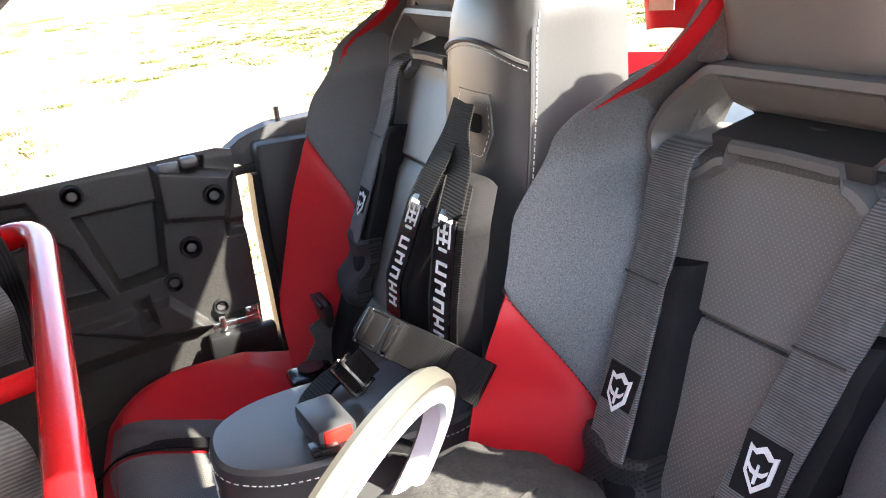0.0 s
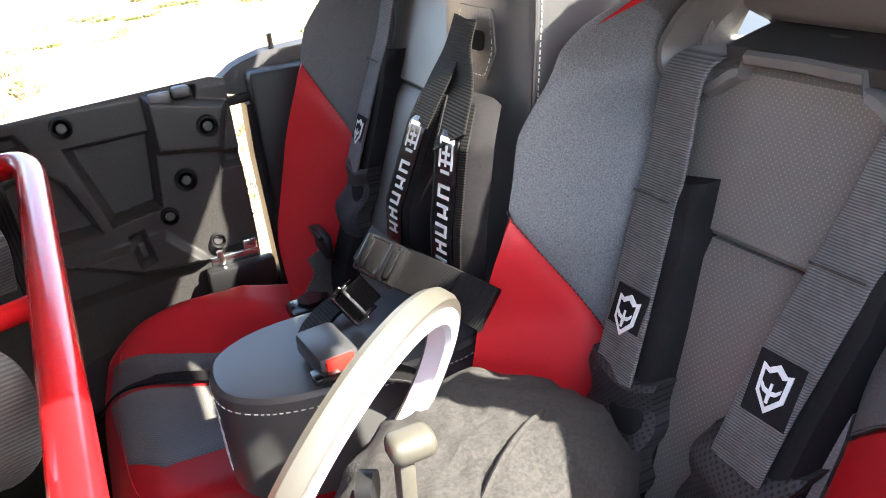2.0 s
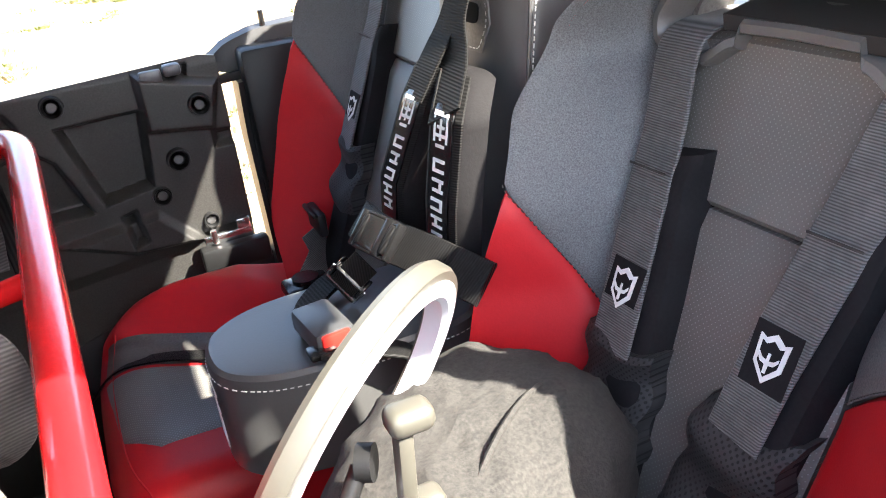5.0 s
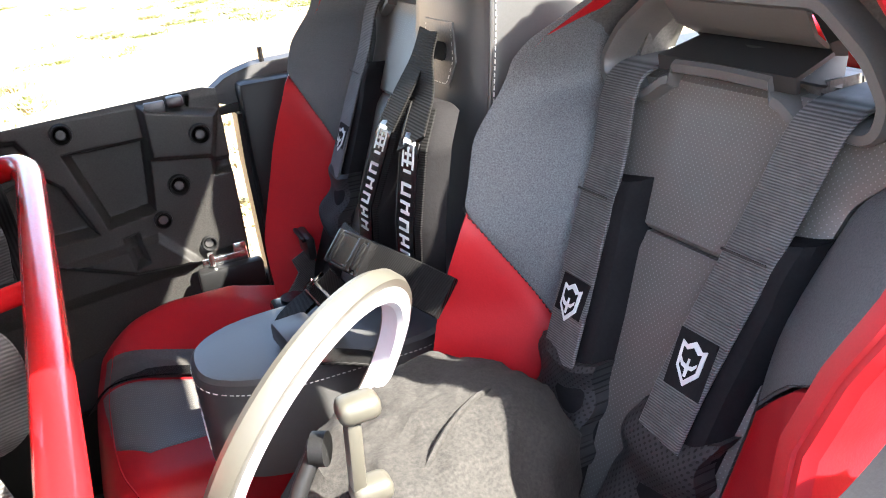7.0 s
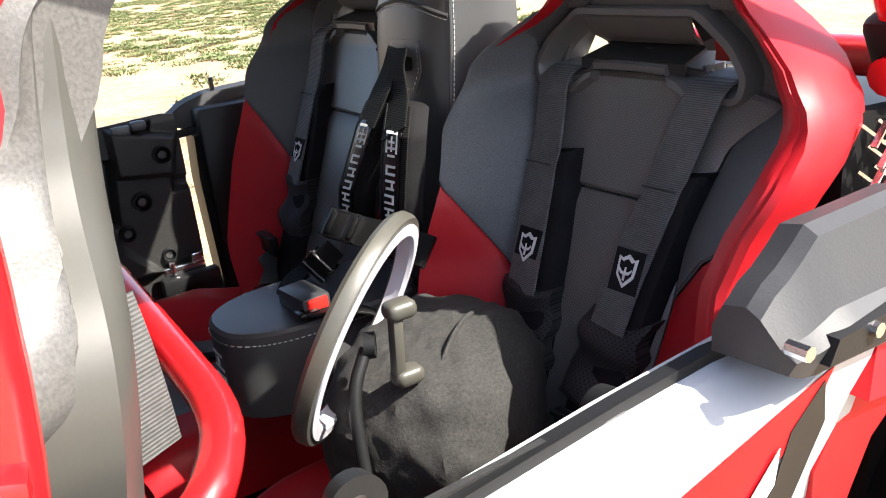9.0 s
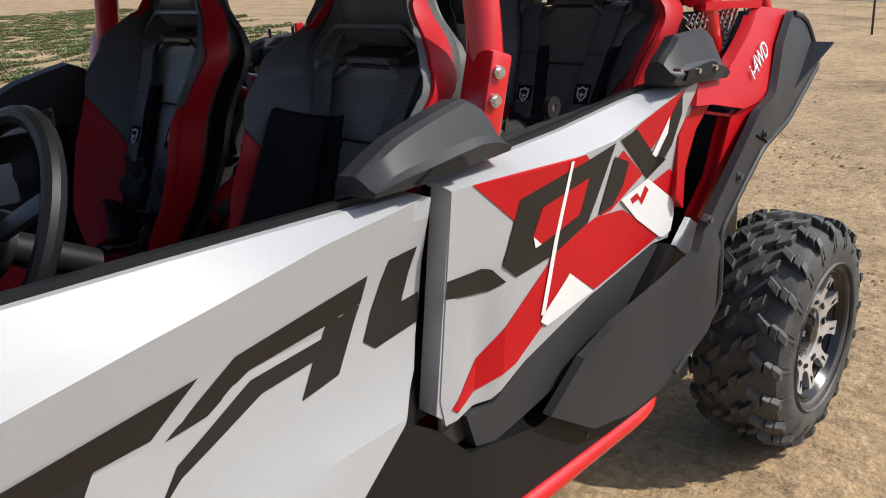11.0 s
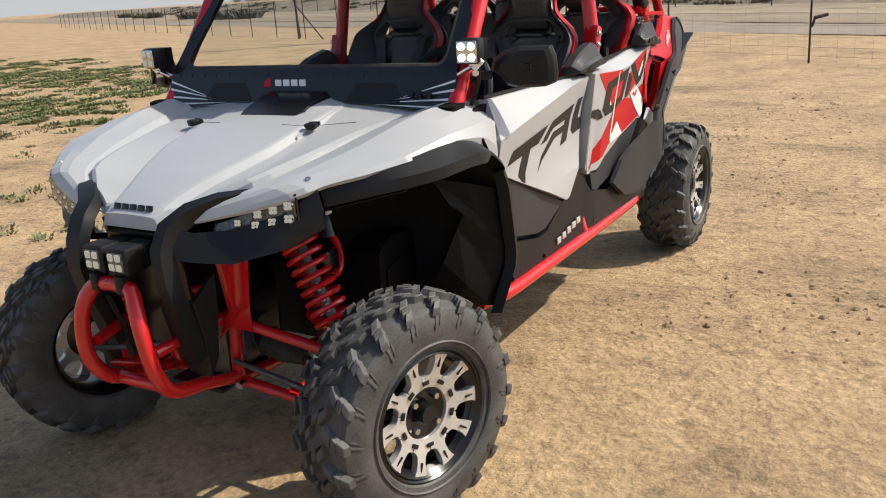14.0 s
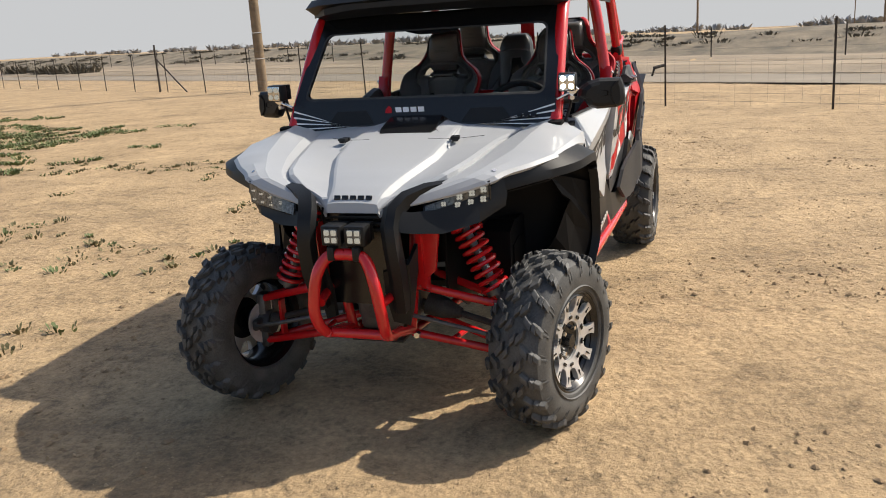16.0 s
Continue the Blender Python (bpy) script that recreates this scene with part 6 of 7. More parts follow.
        part("emblem_bar", moved(panel([(-0.0013, -0.011), (0.0013, -0.011), (0.0016, -0.0045), (0.0060, -0.0035), (0.0092, 0.0005), (0.0092, 0.0035), (0.0055, 0.0000), (0.0012, -0.0012), (0.0010, 0.0045), (-0.0010, 0.0045), (-0.0012, -0.0012), (-0.0055, 0.0000), (-0.0092, 0.0035), (-0.0092, 0.0005), (-0.0060, -0.0035), (-0.0016, -0.0045)], lambda y, z: 0.0016, 0.002, "yz", 0), mm), PRINT, b)
        part("mesh_pocket", sheet(lambda u, v: (lean(1.0 + v * 0.10) + 0.034 + 0.006 * math.sin(v * 9 + s) - 0.01 * abs(2 * u - 1) ** 3, s * cen(1.0 + v * 0.1) + 0.046 * (2 * u - 1) + 0.003 * math.sin(v * 14), 1.0 + v * 0.10 + 0.004 * math.sin(u * 7)), 14, 16, (-0.022, 0, 0), pillow=0.003), MESH, seat, "black mesh sleeve end")
        part("belt_adjuster", join(box(0.014, 0.066, 0.04, (lean(0.985) + 0.052, s * 0.083, 0.985), 0.005), between((lean(0.985) + 0.062, s * 0.083 - 0.03, 1.002), (lean(0.985) + 0.062, s * 0.083 + 0.03, 1.002), 0.007, 0.007, 0.002)), PLASTIC, seat)
        part("lap_belt", strap([(lean(0.97) + 0.06, s * 0.083, 0.97), (0.12, s * 0.075, 0.93), (0.16, s * 0.02, 0.915)], 0.045, 0.003, (0.6, 0.3, 0.3)), WEB, seat)
    part("harness_buckle", join(box(0.07, 0.055, 0.022, (0.17, 0.0, 0.92), 0.008), cyl((0.17, 0, 0.925), (0.17, 0, 0.937), 0.02, 16)), GLOSSBLACK, seat, "black harness buckle")
    return seat


REARX, FRONTX, SY = -0.795, -0.015, 0.32
make_seat(pose(REARX, SY, -0.003, 0, 0, 3), outer=1.24, slim=0.078)
make_seat(pose(REARX + 0.04, -SY, 0.03), inner=0.15, wide=0.93)
make_seat(pose(FRONTX - 0.034, -SY + 0.034, -0.03), fore=0.10)
seat = make_seat(pose(FRONTX - 0.045, SY + 0.042, -0.055), flatback=True, fore=0.10)
# the driver's inner harness pad is pulled across the bolster


def slung(u, v):
    a, b = Vector((0.003, 0.187, 1.223)).lerp(Vector((-0.04, 0.295, 1.206)), u), Vector((0.12, 0.18, 0.975)).lerp(Vector((0.035, 0.31, 1.03)), u)
    p = a.lerp(b, v) + Vector((0.008, 0.006, 0)) * math.sin(u * 3.14)
    return p - Vector((FRONTX - 0.03, SY + 0.025, -0.055))


part("loose_belt_pad", sheet(slung, 16, 24, (-0.022, -0.014, 0), pillow=0.006, rim=0.08), PAD, seat, "wide black padded harness sleeve")


# ---- cabin: inner doors, dash, wheel, bars ----
def bump_at(x, z, cx, cz, hx, hz, soft=0.012):
    """1 inside a rounded rectangle, easing to 0 over soft."""
    d = max(abs(x - cx) - hx, abs(z - cz) - hz)
    return min(1.0, max(0.0, 0.5 - d / soft))


def inside(x, z, poly, soft=0.014):
    """1 inside a convex outline, easing to 0 across its edge."""
    d = 1e9
    n = len(poly)
    cx, cz = sum(p[0] for p in poly) / n, sum(p[1] for p in poly) / n
    for i in range(n):
        (ax, az), (bx, bz) = poly[i], poly[(i + 1) % n]
        nx_, nz_ = az - bz, bx - ax
        ln = math.hypot(nx_, nz_)
        sg = 1 if (cx - ax) * nx_ + (cz - az) * nz_ > 0 else -1
        d = min(d, sg * ((x - ax) * nx_ + (z - az) * nz_) / ln)
    u = min(1.0, max(0.0, d / soft + 0.5))
    return u * u * (3 - 2 * u)


def inner_rear(x, z):
    """The moulded face of the rear inner door; larger lies further out."""
    y = 0.652
    y += 0.034 * inside(x, z, [(-0.305, 1.174), (-0.437, 1.177), (-0.423, 1.05), (-0.345, 1.037)])
    y += 0.034 * inside(x, z, [(-0.25, 1.15), (-0.285, 1.12), (-0.318, 1.03), (-0.194, 1.025), (-0.16, 1.12)])
    y -= 0.022 * inside(x, z, [(-0.44, 1.236), (-0.565, 1.205), (-0.545, 1.129), (-0.44, 1.144)])
    y -= 0.018 * inside(x, z, [(-0.24, 0.99), (-0.395, 1.027), (-0.42, 1.0), (-0.575, 1.018), (-0.575, 0.93), (-0.37, 0.94)])
    y += 0.022 * inside(x, z, [(-0.365, 1.005), (-0.385, 1.01), (-0.392, 0.962), (-0.372, 0.955)])
    y += 0.016 * inside(x, z, [(-0.545, 1.117), (-0.578, 1.117), (-0.578, 1.095), (-0.545, 1.095)])
    y += 0.020 * inside(x, z, [(-0.18, 1.215), (-0.235, 1.212), (-0.245, 1.19), (-0.18, 1.18)])
    y += 0.014 * inside(x, z, [(-0.49, 1.245), (-0.525, 1.24), (-0.52, 1.222), (-0.49, 1.224)], 0.006)
    y += min(0.008, 0.35 * max(0.0, 0.945 - z - 0.1 * (x + 0.5))) + 0.4 * max(0.0, z - 1.235)
    return y


rim_top = curve([(-0.58, 1.243), (-0.55, 1.25), (-0.30, 1.24), (0.05, 1.225)])
rim_low = curve([(-0.58, 0.80), (-0.50, 0.74), (-0.3, 0.72), (0.05, 0.72)])


def inner_face(u, v):
    x = -0.575 + u * 0.625
    z = rim_low(x) + v * (rim_top(x) - rim_low(x))
    return (x, inner_rear(x, z), z)


part("inner_door_panel", mirrored(sheet(inner_face, 280, 200, (0, 0.006, 0))), INNERDOOR, car, "black moulded inner door panel")
part("inner_door_panel", moved(sheet(inner_face, 60, 40, (0, 0.006, 0)), Matrix.Translation((0, 0, -0.045))), INNERDOOR, car, "black moulded inner door panel")
for x, z, r in ((-0.308, 1.214, 0.016), (-0.476, 1.086, 0.017), (-0.529, 1.176, 0.016), (-0.435, 1.029, 0.014), (-0.505, 0.965, 0.012), (-0.18, 1.0, 0.013)):
    for s in (1, -1):
        b = part("boss", moved(lathe([(0.007, 0.0), (r * 0.75, 0.0), (r, 0.010), (r * 1.12, 0.010), (r * 1.25, -0.004), (0.007, -0.004)], 20), pose(x, s * inner_rear(x, z), z, 0, 0, 0 if s < 0 else 180)), PLASTIC, car)
        part("screw", cyl((x, s * (inner_rear(x, z) + 0.002), z), (x, s * (inner_rear(x, z) - 0.004), z), 0.008, 12), DARKSTEEL, b)
part("door_check", join(box(0.035, 0.012, 0.022, (-0.465, -0.64, 1.232), 0.003), box(0.03, 0.02, 0.02, (-0.50, -0.645, 1.237), 0.006)), DARKSTEEL, car)
part("latch_striker", join(box(0.085, 0.012, 0.02, (-0.525, -0.628, 0.935), 0.003), box(0.025, 0.016, 0.035, (-0.555, -0.632, 0.945), 0.004), cyl((-0.50, -0.62, 0.93), (-0.50, -0.62, 0.955), 0.006, 8)), CHROME, car, "bright metal door latch")
part("latch_bracket", box(0.12, 0.03, 0.045, (-0.53, -0.615, 0.905), 0.006), PLASTIC, car)
part("pillar_panel", box(0.15, 0.05, 0.40, (-0.685, -0.645, 1.05), 0.01), PLASTIC, car)
front_in = lambda x, z: min(0.655, door_y(x, z) - 0.045) + 0.012 * bump_at(x, z, 0.55, 1.0, 0.15, 0.06, 0.02) + 0.012 * bump_at(x, z, 0.25, 1.0, 0.08, 0.06, 0.02) - 0.03 * max(0, z - 1.1)
both("inner_door_panel", panel([(0.88, 0.72), (0.88, 1.09), (0.5, 1.115), (0.10, 1.12), (0.10, 0.72)], front_in, -0.02, step=0.03), PLASTIC, car, "black moulded inner door panel")
both("door_gap_panel", panel([(0.11, 0.75), (0.09, 1.12), (0.03, 1.13), (0.03, 0.75)], lambda x, z: 0.65, 0.02, step=0), PLASTIC)
dash = loft([[(0.93, y, 1.135) for y in np.linspace(-0.6, 0.6, 9)], [(0.80, y, 1.165 + 0.02 * math.cos(y * 5)) for y in np.linspace(-0.6, 0.6, 9)], [(0.66, y, 1.15 + 0.015 * math.cos(y * 5)) for y in np.linspace(-0.6, 0.6, 9)], [(0.62, y, 1.09) for y in np.linspace(-0.6, 0.6, 9)], [(0.70, y, 0.80) for y in np.linspace(-0.6, 0.6, 9)], [(0.75, y, 0.45) for y in np.linspace(-0.6, 0.6, 9)]], 0.01)
part("dashboard", dash, PLASTIC, car, "black moulded dashboard")
part("instrument_hood", box(0.12, 0.24, 0.06, (0.66, 0.32, 1.185), 0.025), PLASTIC, car)
sw = part("steering_wheel", moved(sweep([(0.182 * math.cos(a), 0.182 * math.sin(a), 0) for a in np.linspace(0, 2 * math.pi, 40, endpoint=False)], circle(0.016, 10), closed=True), pose(0.57, 0.33, 1.145, 0, 62, 0)), PLASTIC, car, "black padded steering wheel")
m = pose(0.57, 0.33, 1.145, 0, 62, 0)
part("hub", moved(join(cyl((0, 0, -0.02), (0, 0, 0.015), 0.05, 20), cyl((0, 0, -0.02), (0, 0, -0.16), 0.025, 12)), m), PLASTIC, sw)
for a in (0, 120, 240):
    d = Matrix.Rotation(radians(a), 4, "Z") @ Vector((0.155, 0, 0))
    part("spoke", moved(between((0, 0, 0), d, 0.03, 0.012, 0.003), m), DARKSTEEL, sw)
part("centre_console", box(0.55, 0.16, 0.35, (0.30, 0, 0.62), 0.03), PLASTIC, car)
part("firewall", panel([(-0.95, -0.6), (-0.95, 0.6), (-0.98, 0.6), (-0.98, -0.6)], lambda x, y: 1.02, 0.6, "xy", 0), PLASTIC, car)
# rear passengers' grab bar behind the front seats
part("grab_bar", tube([(-0.13, -0.43, 1.19), (-0.22, -0.44, 1.225), (-0.27, -0.40, 1.23), (-0.285, 0.0, 1.20), (-0.30, 0.42, 1.165), (-0.25, 0.50, 1.14), (-0.15, 0.50, 1.10)], 0.019, 0.07), REDFRAME, car, "red tubular grab bar behind the front seats")
part("grab_bar", tube([(-0.205, -0.42, 1.235), (-0.205, 0.44, 1.12)], 0.017), REDFRAME, car, "red cross tube behind the front seats")
part("bar_strut", tube([(-0.285, 0.0, 1.20), (-0.205, -0.02, 1.180)], 0.012), REDFRAME, car)
# the front harness tails, looped round the cross tube and hanging behind the seats


def tail(points, width, material, up=(0, 1, 0)):
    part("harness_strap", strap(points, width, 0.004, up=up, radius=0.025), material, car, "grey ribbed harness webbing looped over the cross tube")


tail([(-0.195, 0.09, 1.190), (-0.222, 0.09, 1.196), (-0.241, 0.10, 1.178), (-0.242, 0.105, 1.133), (-0.229, 0.105, 1.100), (-0.199, 0.10, 1.076), (-0.17, 0.09, 1.07)], 0.044, WEBGREY, (1, 0.3, -0.2))
tail([(-0.185, -0.30, 1.262), (-0.204, -0.30, 1.278), (-0.221, -0.30, 1.266), (-0.230, -0.30, 1.229), (-0.232, -0.30, 1.187), (-0.236, -0.30, 1.101), (-0.24, -0.30, 1.03)], 0.026, WEBX, (1, 0.5, 0))
tail([(-0.185, -0.17, 1.235), (-0.209, -0.17, 1.248), (-0.222, -0.17, 1.235), (-0.230, -0.17, 1.202), (-0.222, -0.17, 1.150)], 0.034, WEBGREY, (1, 0.6, 0))
tail([(-0.205, 0.215, 1.160), (-0.213, 0.225, 1.130), (-0.222, 0.23, 1.099), (-0.232, 0.23, 1.050)], 0.048, WEBGREY, (1, 0.2, 0.2))
tail([(-0.222, 0.40, 1.285), (-0.226, 0.405, 1.247), (-0.228, 0.41, 1.205), (-0.230, 0.41, 1.15)], 0.075, WEBGREY, (1, 0.5, 0.1))

# ---- bump seat between the rear seats ----
bump = thing("bump_seat", "black vinyl middle booster seat with harness, strapped between the rear seats", "seat", at=pose(0, -0.015, 0))
BW = smooth_curve([(0.95, 0.09), (1.2, 0.10), (1.38, 0.102), (1.47, 0.096), (1.53, 0.085)])


def bump_x(y, z):
    s = min(1, abs(y) / BW(z))
    return -0.70 - 0.12 * (z - 1.0) - 0.012 * s ** 2 - 0.012 * s ** 8 - 0.055 * (1 - math.sqrt(max(0.0, 1 - max(0.0, (z - 1.44) / 0.092) ** 2)))


def bump_row(z):
    """One level of the backrest: a flat front with soft corners and a deep side."""
    k = math.sqrt(max(0.0, 1 - max(0.0, (z - 1.46) / 0.073) ** 2))
    w = BW(z) * (0.55 + 0.45 * k)
    x1 = bump_x(BW(z), z)
    x2 = -0.865 - 0.05 * (z - 1.2)
    x1 = max(x1, x2 + 0.02)
    row = [(bump_x(w * f, z), w * f, z) for f in (-1, -0.97, -0.9, -0.7, -0.4, 0, 0.4, 0.7, 0.9, 0.97, 1)]
    side = [(x1 + (x2 - x1) * f, w * (1 + 0.04 * math.sin(f * 3.14)), z) for f in (0.12, 0.35, 0.6, 0.85)]
    return row + side + [(x2 - 0.015, w * 0.9, z), (x2 - 0.02, w * 0.3, z), (x2 - 0.02, -w * 0.3, z), (x2 - 0.015, -w * 0.9, z)] + [(x, -y, q) for x, y, q in side[::-1]]


zs = [0.95 + 0.51 * k / 24 for k in range(25)] + [1.46 + 0.073 * math.sin(a) for a in np.linspace(0.15, math.pi / 2, 9)]
bkm = loft([bump_row(z) for z in zs], closed=True)
bkm.verts.ensure_lookup_table()
bkm.faces.new(bkm.verts[-23:])
bmesh.ops.recalc_face_normals(bkm, faces=bkm.faces)
bk = part("backrest", bkm, BUMPVINYL, bump, "smooth charcoal vinyl backrest with white stitching", sharp=60)
for s in (1, -1):
    for z in np.arange(1.0, 1.475, 0.0068):
        k0 = math.sqrt(max(0.0, 1 - max(0.0, (z - 1.46) / 0.073) ** 2))
        w = BW(z) * (0.55 + 0.45 * k0)
        p = Vector((bump_x(w, z) - 0.003, s * (w + 0.0008), z))
        part("stitch", between(p, p + Vector((-0.0006, 0, 0.0044)), 0.0009, 0.0009), THREAD, bk)
    part("piping", sweep([(bump_x(BW(z), z) + 0.001, s * (BW(z) - 0.001), z) for z in np.linspace(0.98, 1.46, 20)], circle(0.0022, 6)), BUMPVINYL, bk)
patch = [(y + 0.012, z - 0.021) for y, z in [(-0.030, 1.345), (0.030, 1.345), (0.044, 1.375), (0.036, 1.415), (-0.036, 1.415), (-0.044, 1.375)]]
part("slot_patch", panel(patch, bump_x, 0.004, "yz", 0.02, lift=0.0015), VINYL, bk, "stitched patch round the belt slot")
hem = rounded([(bump_x(y, z) + 0.0018, 0.012 + (y - 0.012) * 0.9, 1.359 + (z - 1.359) * 0.9) for y, z in patch], 0.006, 2, closed=True)
for k in range(0, len(hem)):
    a, b = hem[k], hem[(k + 1) % len(hem)]
    n = max(1, int((b - a).length / 0.007))
    for q in range(n):
        part("stitch", between(a.lerp(b, (q + 0.1) / n), a.lerp(b, (q + 0.65) / n), 0.0009, 0.0009), THREAD, bk)
# The slot is a near-black plate that paints its inner shade.
part("slot", panel(yz([(-0.012, 1.352), (0.036, 1.352), (0.038, 1.372), (-0.014, 1.372)], 0.008, 3), bump_x, 0.003, "yz", 0, lift=0.003), GAPSHADE, bk)
seam = [(bump_x(y, 1.44 - 2.2 * y * y) + 0.0008, y, 1.44 - 2.2 * y * y) for y in np.linspace(-0.097, 0.097, 36)]
part("seam_ridge", sweep([(x - 0.0005, y, z + 0.006) for x, y, z in seam], circle(0.0028, 6)), BUMPVINYL, bk)
for a, b in zip(seam, seam[1:]):
    part("stitch", between(Vector(a).lerp(Vector(b), 0.1), Vector(a).lerp(Vector(b), 0.7), 0.0009, 0.0009), THREAD, bk)
# D-shaped seat pad on top of the cushions
plan = [(p.x, p.y) for p in rounded([(-0.70, -0.085, 0), (-0.70, 0.095, 0), (-0.47, 0.095, 0), (-0.405, 0.05, 0), (-0.405, -0.04, 0), (-0.47, -0.085, 0)], 0.06, 6, closed=True)]
padb = panel(plan, lambda x, y: 1.062, 0.125, "xy", 0)
edges = [e for e in padb.edges if all(v.co.z > 1.06 for v in e.verts) and len(e.link_faces) == 2]
bmesh.ops.bevel(padb, geom=edges, offset=0.012, segments=3, affect="EDGES", profile=0.6)
sp = part("seat_pad", padb, BUMPVINYL, bump, "smooth black vinyl seat pad with white stitching")
ringp = [Vector((p[0], p[1], 1.046)) for p in plan]
ringp = [p + (p - Vector((-0.55, 0.005, 1.046))).normalized() * 0.0012 for p in ringp]
for k in range(len(ringp)):
    a, b = ringp[k], ringp[(k + 1) % len(ringp)]
    n = max(1, int((b - a).length / 0.006))
    for q in range(n):
        part("stitch", between(a.lerp(b, (q + 0.1) / n), a.lerp(b, (q + 0.65) / n), 0.0009, 0.0009), THREAD, sp)
for z, h, w in ((1.022, 0.003, 0.034), (1.0, 0.003, 0.034), (1.010, 0.012, 0.006), (0.985, 0.008, 0.036), (0.972, 0.008, 0.036), (0.959, 0.008, 0.036)):
    part("print_mark", box(0.0012, w, h, (-0.4046, 0.005, z), 0), PRINT, sp, "white printed emblem")
# its harness: two padded shoulder belts with white print, a chest band and buckles


def on_bump(y, z, off):
    return (bump_x(0.0, z) + off, y, z)


for way, turn in (([(1.385, -0.735, 0.025), (1.355, -0.722, 0.028), (1.325, -0.708, 0.055), (1.286, -0.672, 0.097), (1.20, -0.655, 0.098), (1.10, -0.655, 0.075)], -0.15),
                  ([(1.385, -0.737, 0.015), (1.355, -0.725, 0.012), (1.325, -0.700, 0.015), (1.286, -0.672, 0.018), (1.19, -0.648, -0.022), (1.10, -0.65, -0.055)], -0.10)):
    fx, mid = curve([(z, x) for z, x, y in way[::-1]]), curve([(z, y) for z, x, y in way[::-1]])
    part("shoulder_belt", strap([(x + 0.004, y, z) for z, x, y in way[:4]], 0.046, 0.003, radius=0.02), WEBD, bump, "black webbing shoulder belt")

    def belt_face(u, v, lift=0.0, half=0.030, z0=1.105, z1=1.318):
        z = z0 + v * (z1 - z0) - 0.006 * abs(2 * u - 1) ** 5 * (1 if v > 0.9 else 0)
        w = (2 * u - 1) * half
        return (fx(z) + lift - 0.006 - 0.010 * abs(w / 0.034) ** 4 + turn * w, mid(z) + w * (1 - 0.25 * turn), z)

    pd = part("belt_pad", sheet(lambda u, v: belt_face(u, v, 0.010), 12, 30, (-0.018, 0, 0), pillow=0.005, rim=0.07), PAD, bump, "black belt pad with white printed marks")
    part("label_patch", sheet(lambda u, v: belt_face(u, v, 0.0118, 0.017, 1.135, 1.295), 6, 20, (-0.002, 0, 0)), GLOSSBLACK, pd)
    for k in (-1, 1):
        part("edge_binding", sheet(lambda u, v: belt_face(u * 0.1 + (0.79 if k > 0 else 0.11), v, 0.0116, 0.034, 1.115, 1.318), 2, 24, (-0.002, 0, 0)), WEBD, pd)
    marks = [(1.290, 1.287, -0.0115, 0.0115), (1.260, 1.257, -0.007, 0.007), (1.287, 1.262, -0.0115, -0.0090), (1.287, 1.262, 0.0090, 0.0115), (1.284, 1.264, -0.0012, 0.0012), (1.278, 1.275, -0.006, 0.006), (1.270, 1.267, -0.009, 0.009)]
    for k in range(5):
        z = 1.246 - 0.0195 * k
        marks += [(z, z - 0.0032, -0.0095, 0.0095), (z - 0.0100, z - 0.0132, -0.0095 + 0.002 * (k % 2), 0.0095)] + [(z - 0.0032, z - 0.0100, w, w + 0.0032) for w in ((-0.0095, 0.003, 0.0063, -0.003, 0.0025)[k],)]
    for za, zb, wa, wb in marks:
        part("print_mark", sheet(lambda u, v: belt_face(0.5 + (wa + u * (wb - wa)) / 0.068, v, 0.0126, 0.034, zb, za), 2, 2, (-0.0012, 0, 0)), PRINT, pd)


def facing(c, along_y, seen):
    """A place whose y runs along a direction and whose z looks towards a spot."""
    a = Vector(along_y).normalized()
    n = Vector(seen) - Vector(c)
    n = (n - a * n.dot(a)).normalized()
    return Matrix((a.cross(n), a, n)).transposed().to_4x4(), a.cross(n)


turn_b, UPB = facing((-0.600, 0.045, 1.165), (-0.030, 0.080, -0.008), (-0.40, 0.75, 1.50))
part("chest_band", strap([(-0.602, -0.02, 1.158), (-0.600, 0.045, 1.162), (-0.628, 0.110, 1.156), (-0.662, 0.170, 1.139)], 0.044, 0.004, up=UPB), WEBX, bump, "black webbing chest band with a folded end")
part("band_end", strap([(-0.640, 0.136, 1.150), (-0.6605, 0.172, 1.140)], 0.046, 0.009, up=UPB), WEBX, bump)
cm = Matrix.Translation((-0.599, 0.050, 1.164)) @ turn_b @ Matrix.Scale(0.80, 4)
cb = part("chest_buckle", moved(box(0.046, 0.034, 0.015, (0, -0.008, 0.002), 0.005), cm), GLOSSBLACK, bump, "black side-release buckle")
for size, at in (((0.052, 0.010, 0.018), (0, -0.030, 0.001)), ((0.052, 0.014, 0.017), (0, 0.016, 0.001)), ((0.052, 0.007, 0.018), (0, 0.034, 0.001)), ((0.007, 0.060, 0.013), (0.0235, 0.002, 0.001)), ((0.007, 0.060, 0.013), (-0.0235, 0.002, 0.001))):
    part("buckle_bar", moved(box(*size, at, 0.003), cm), GLOSSBLACK, cb)
for y in (-0.022, 0.026):
    part("webbing_fold", moved(box(0.040, 0.010, 0.017, (0, y, 0.003), 0.003), cm), WEBX, cb)
turn_c, _ = facing((-0.570, 0.010, 1.110), (-0.012, 0.07, 0.055), (-0.40, 0.75, 1.50))
cm = Matrix.Translation((-0.572, 0.012, 1.106)) @ turn_c @ Matrix.Scale(0.80, 4)
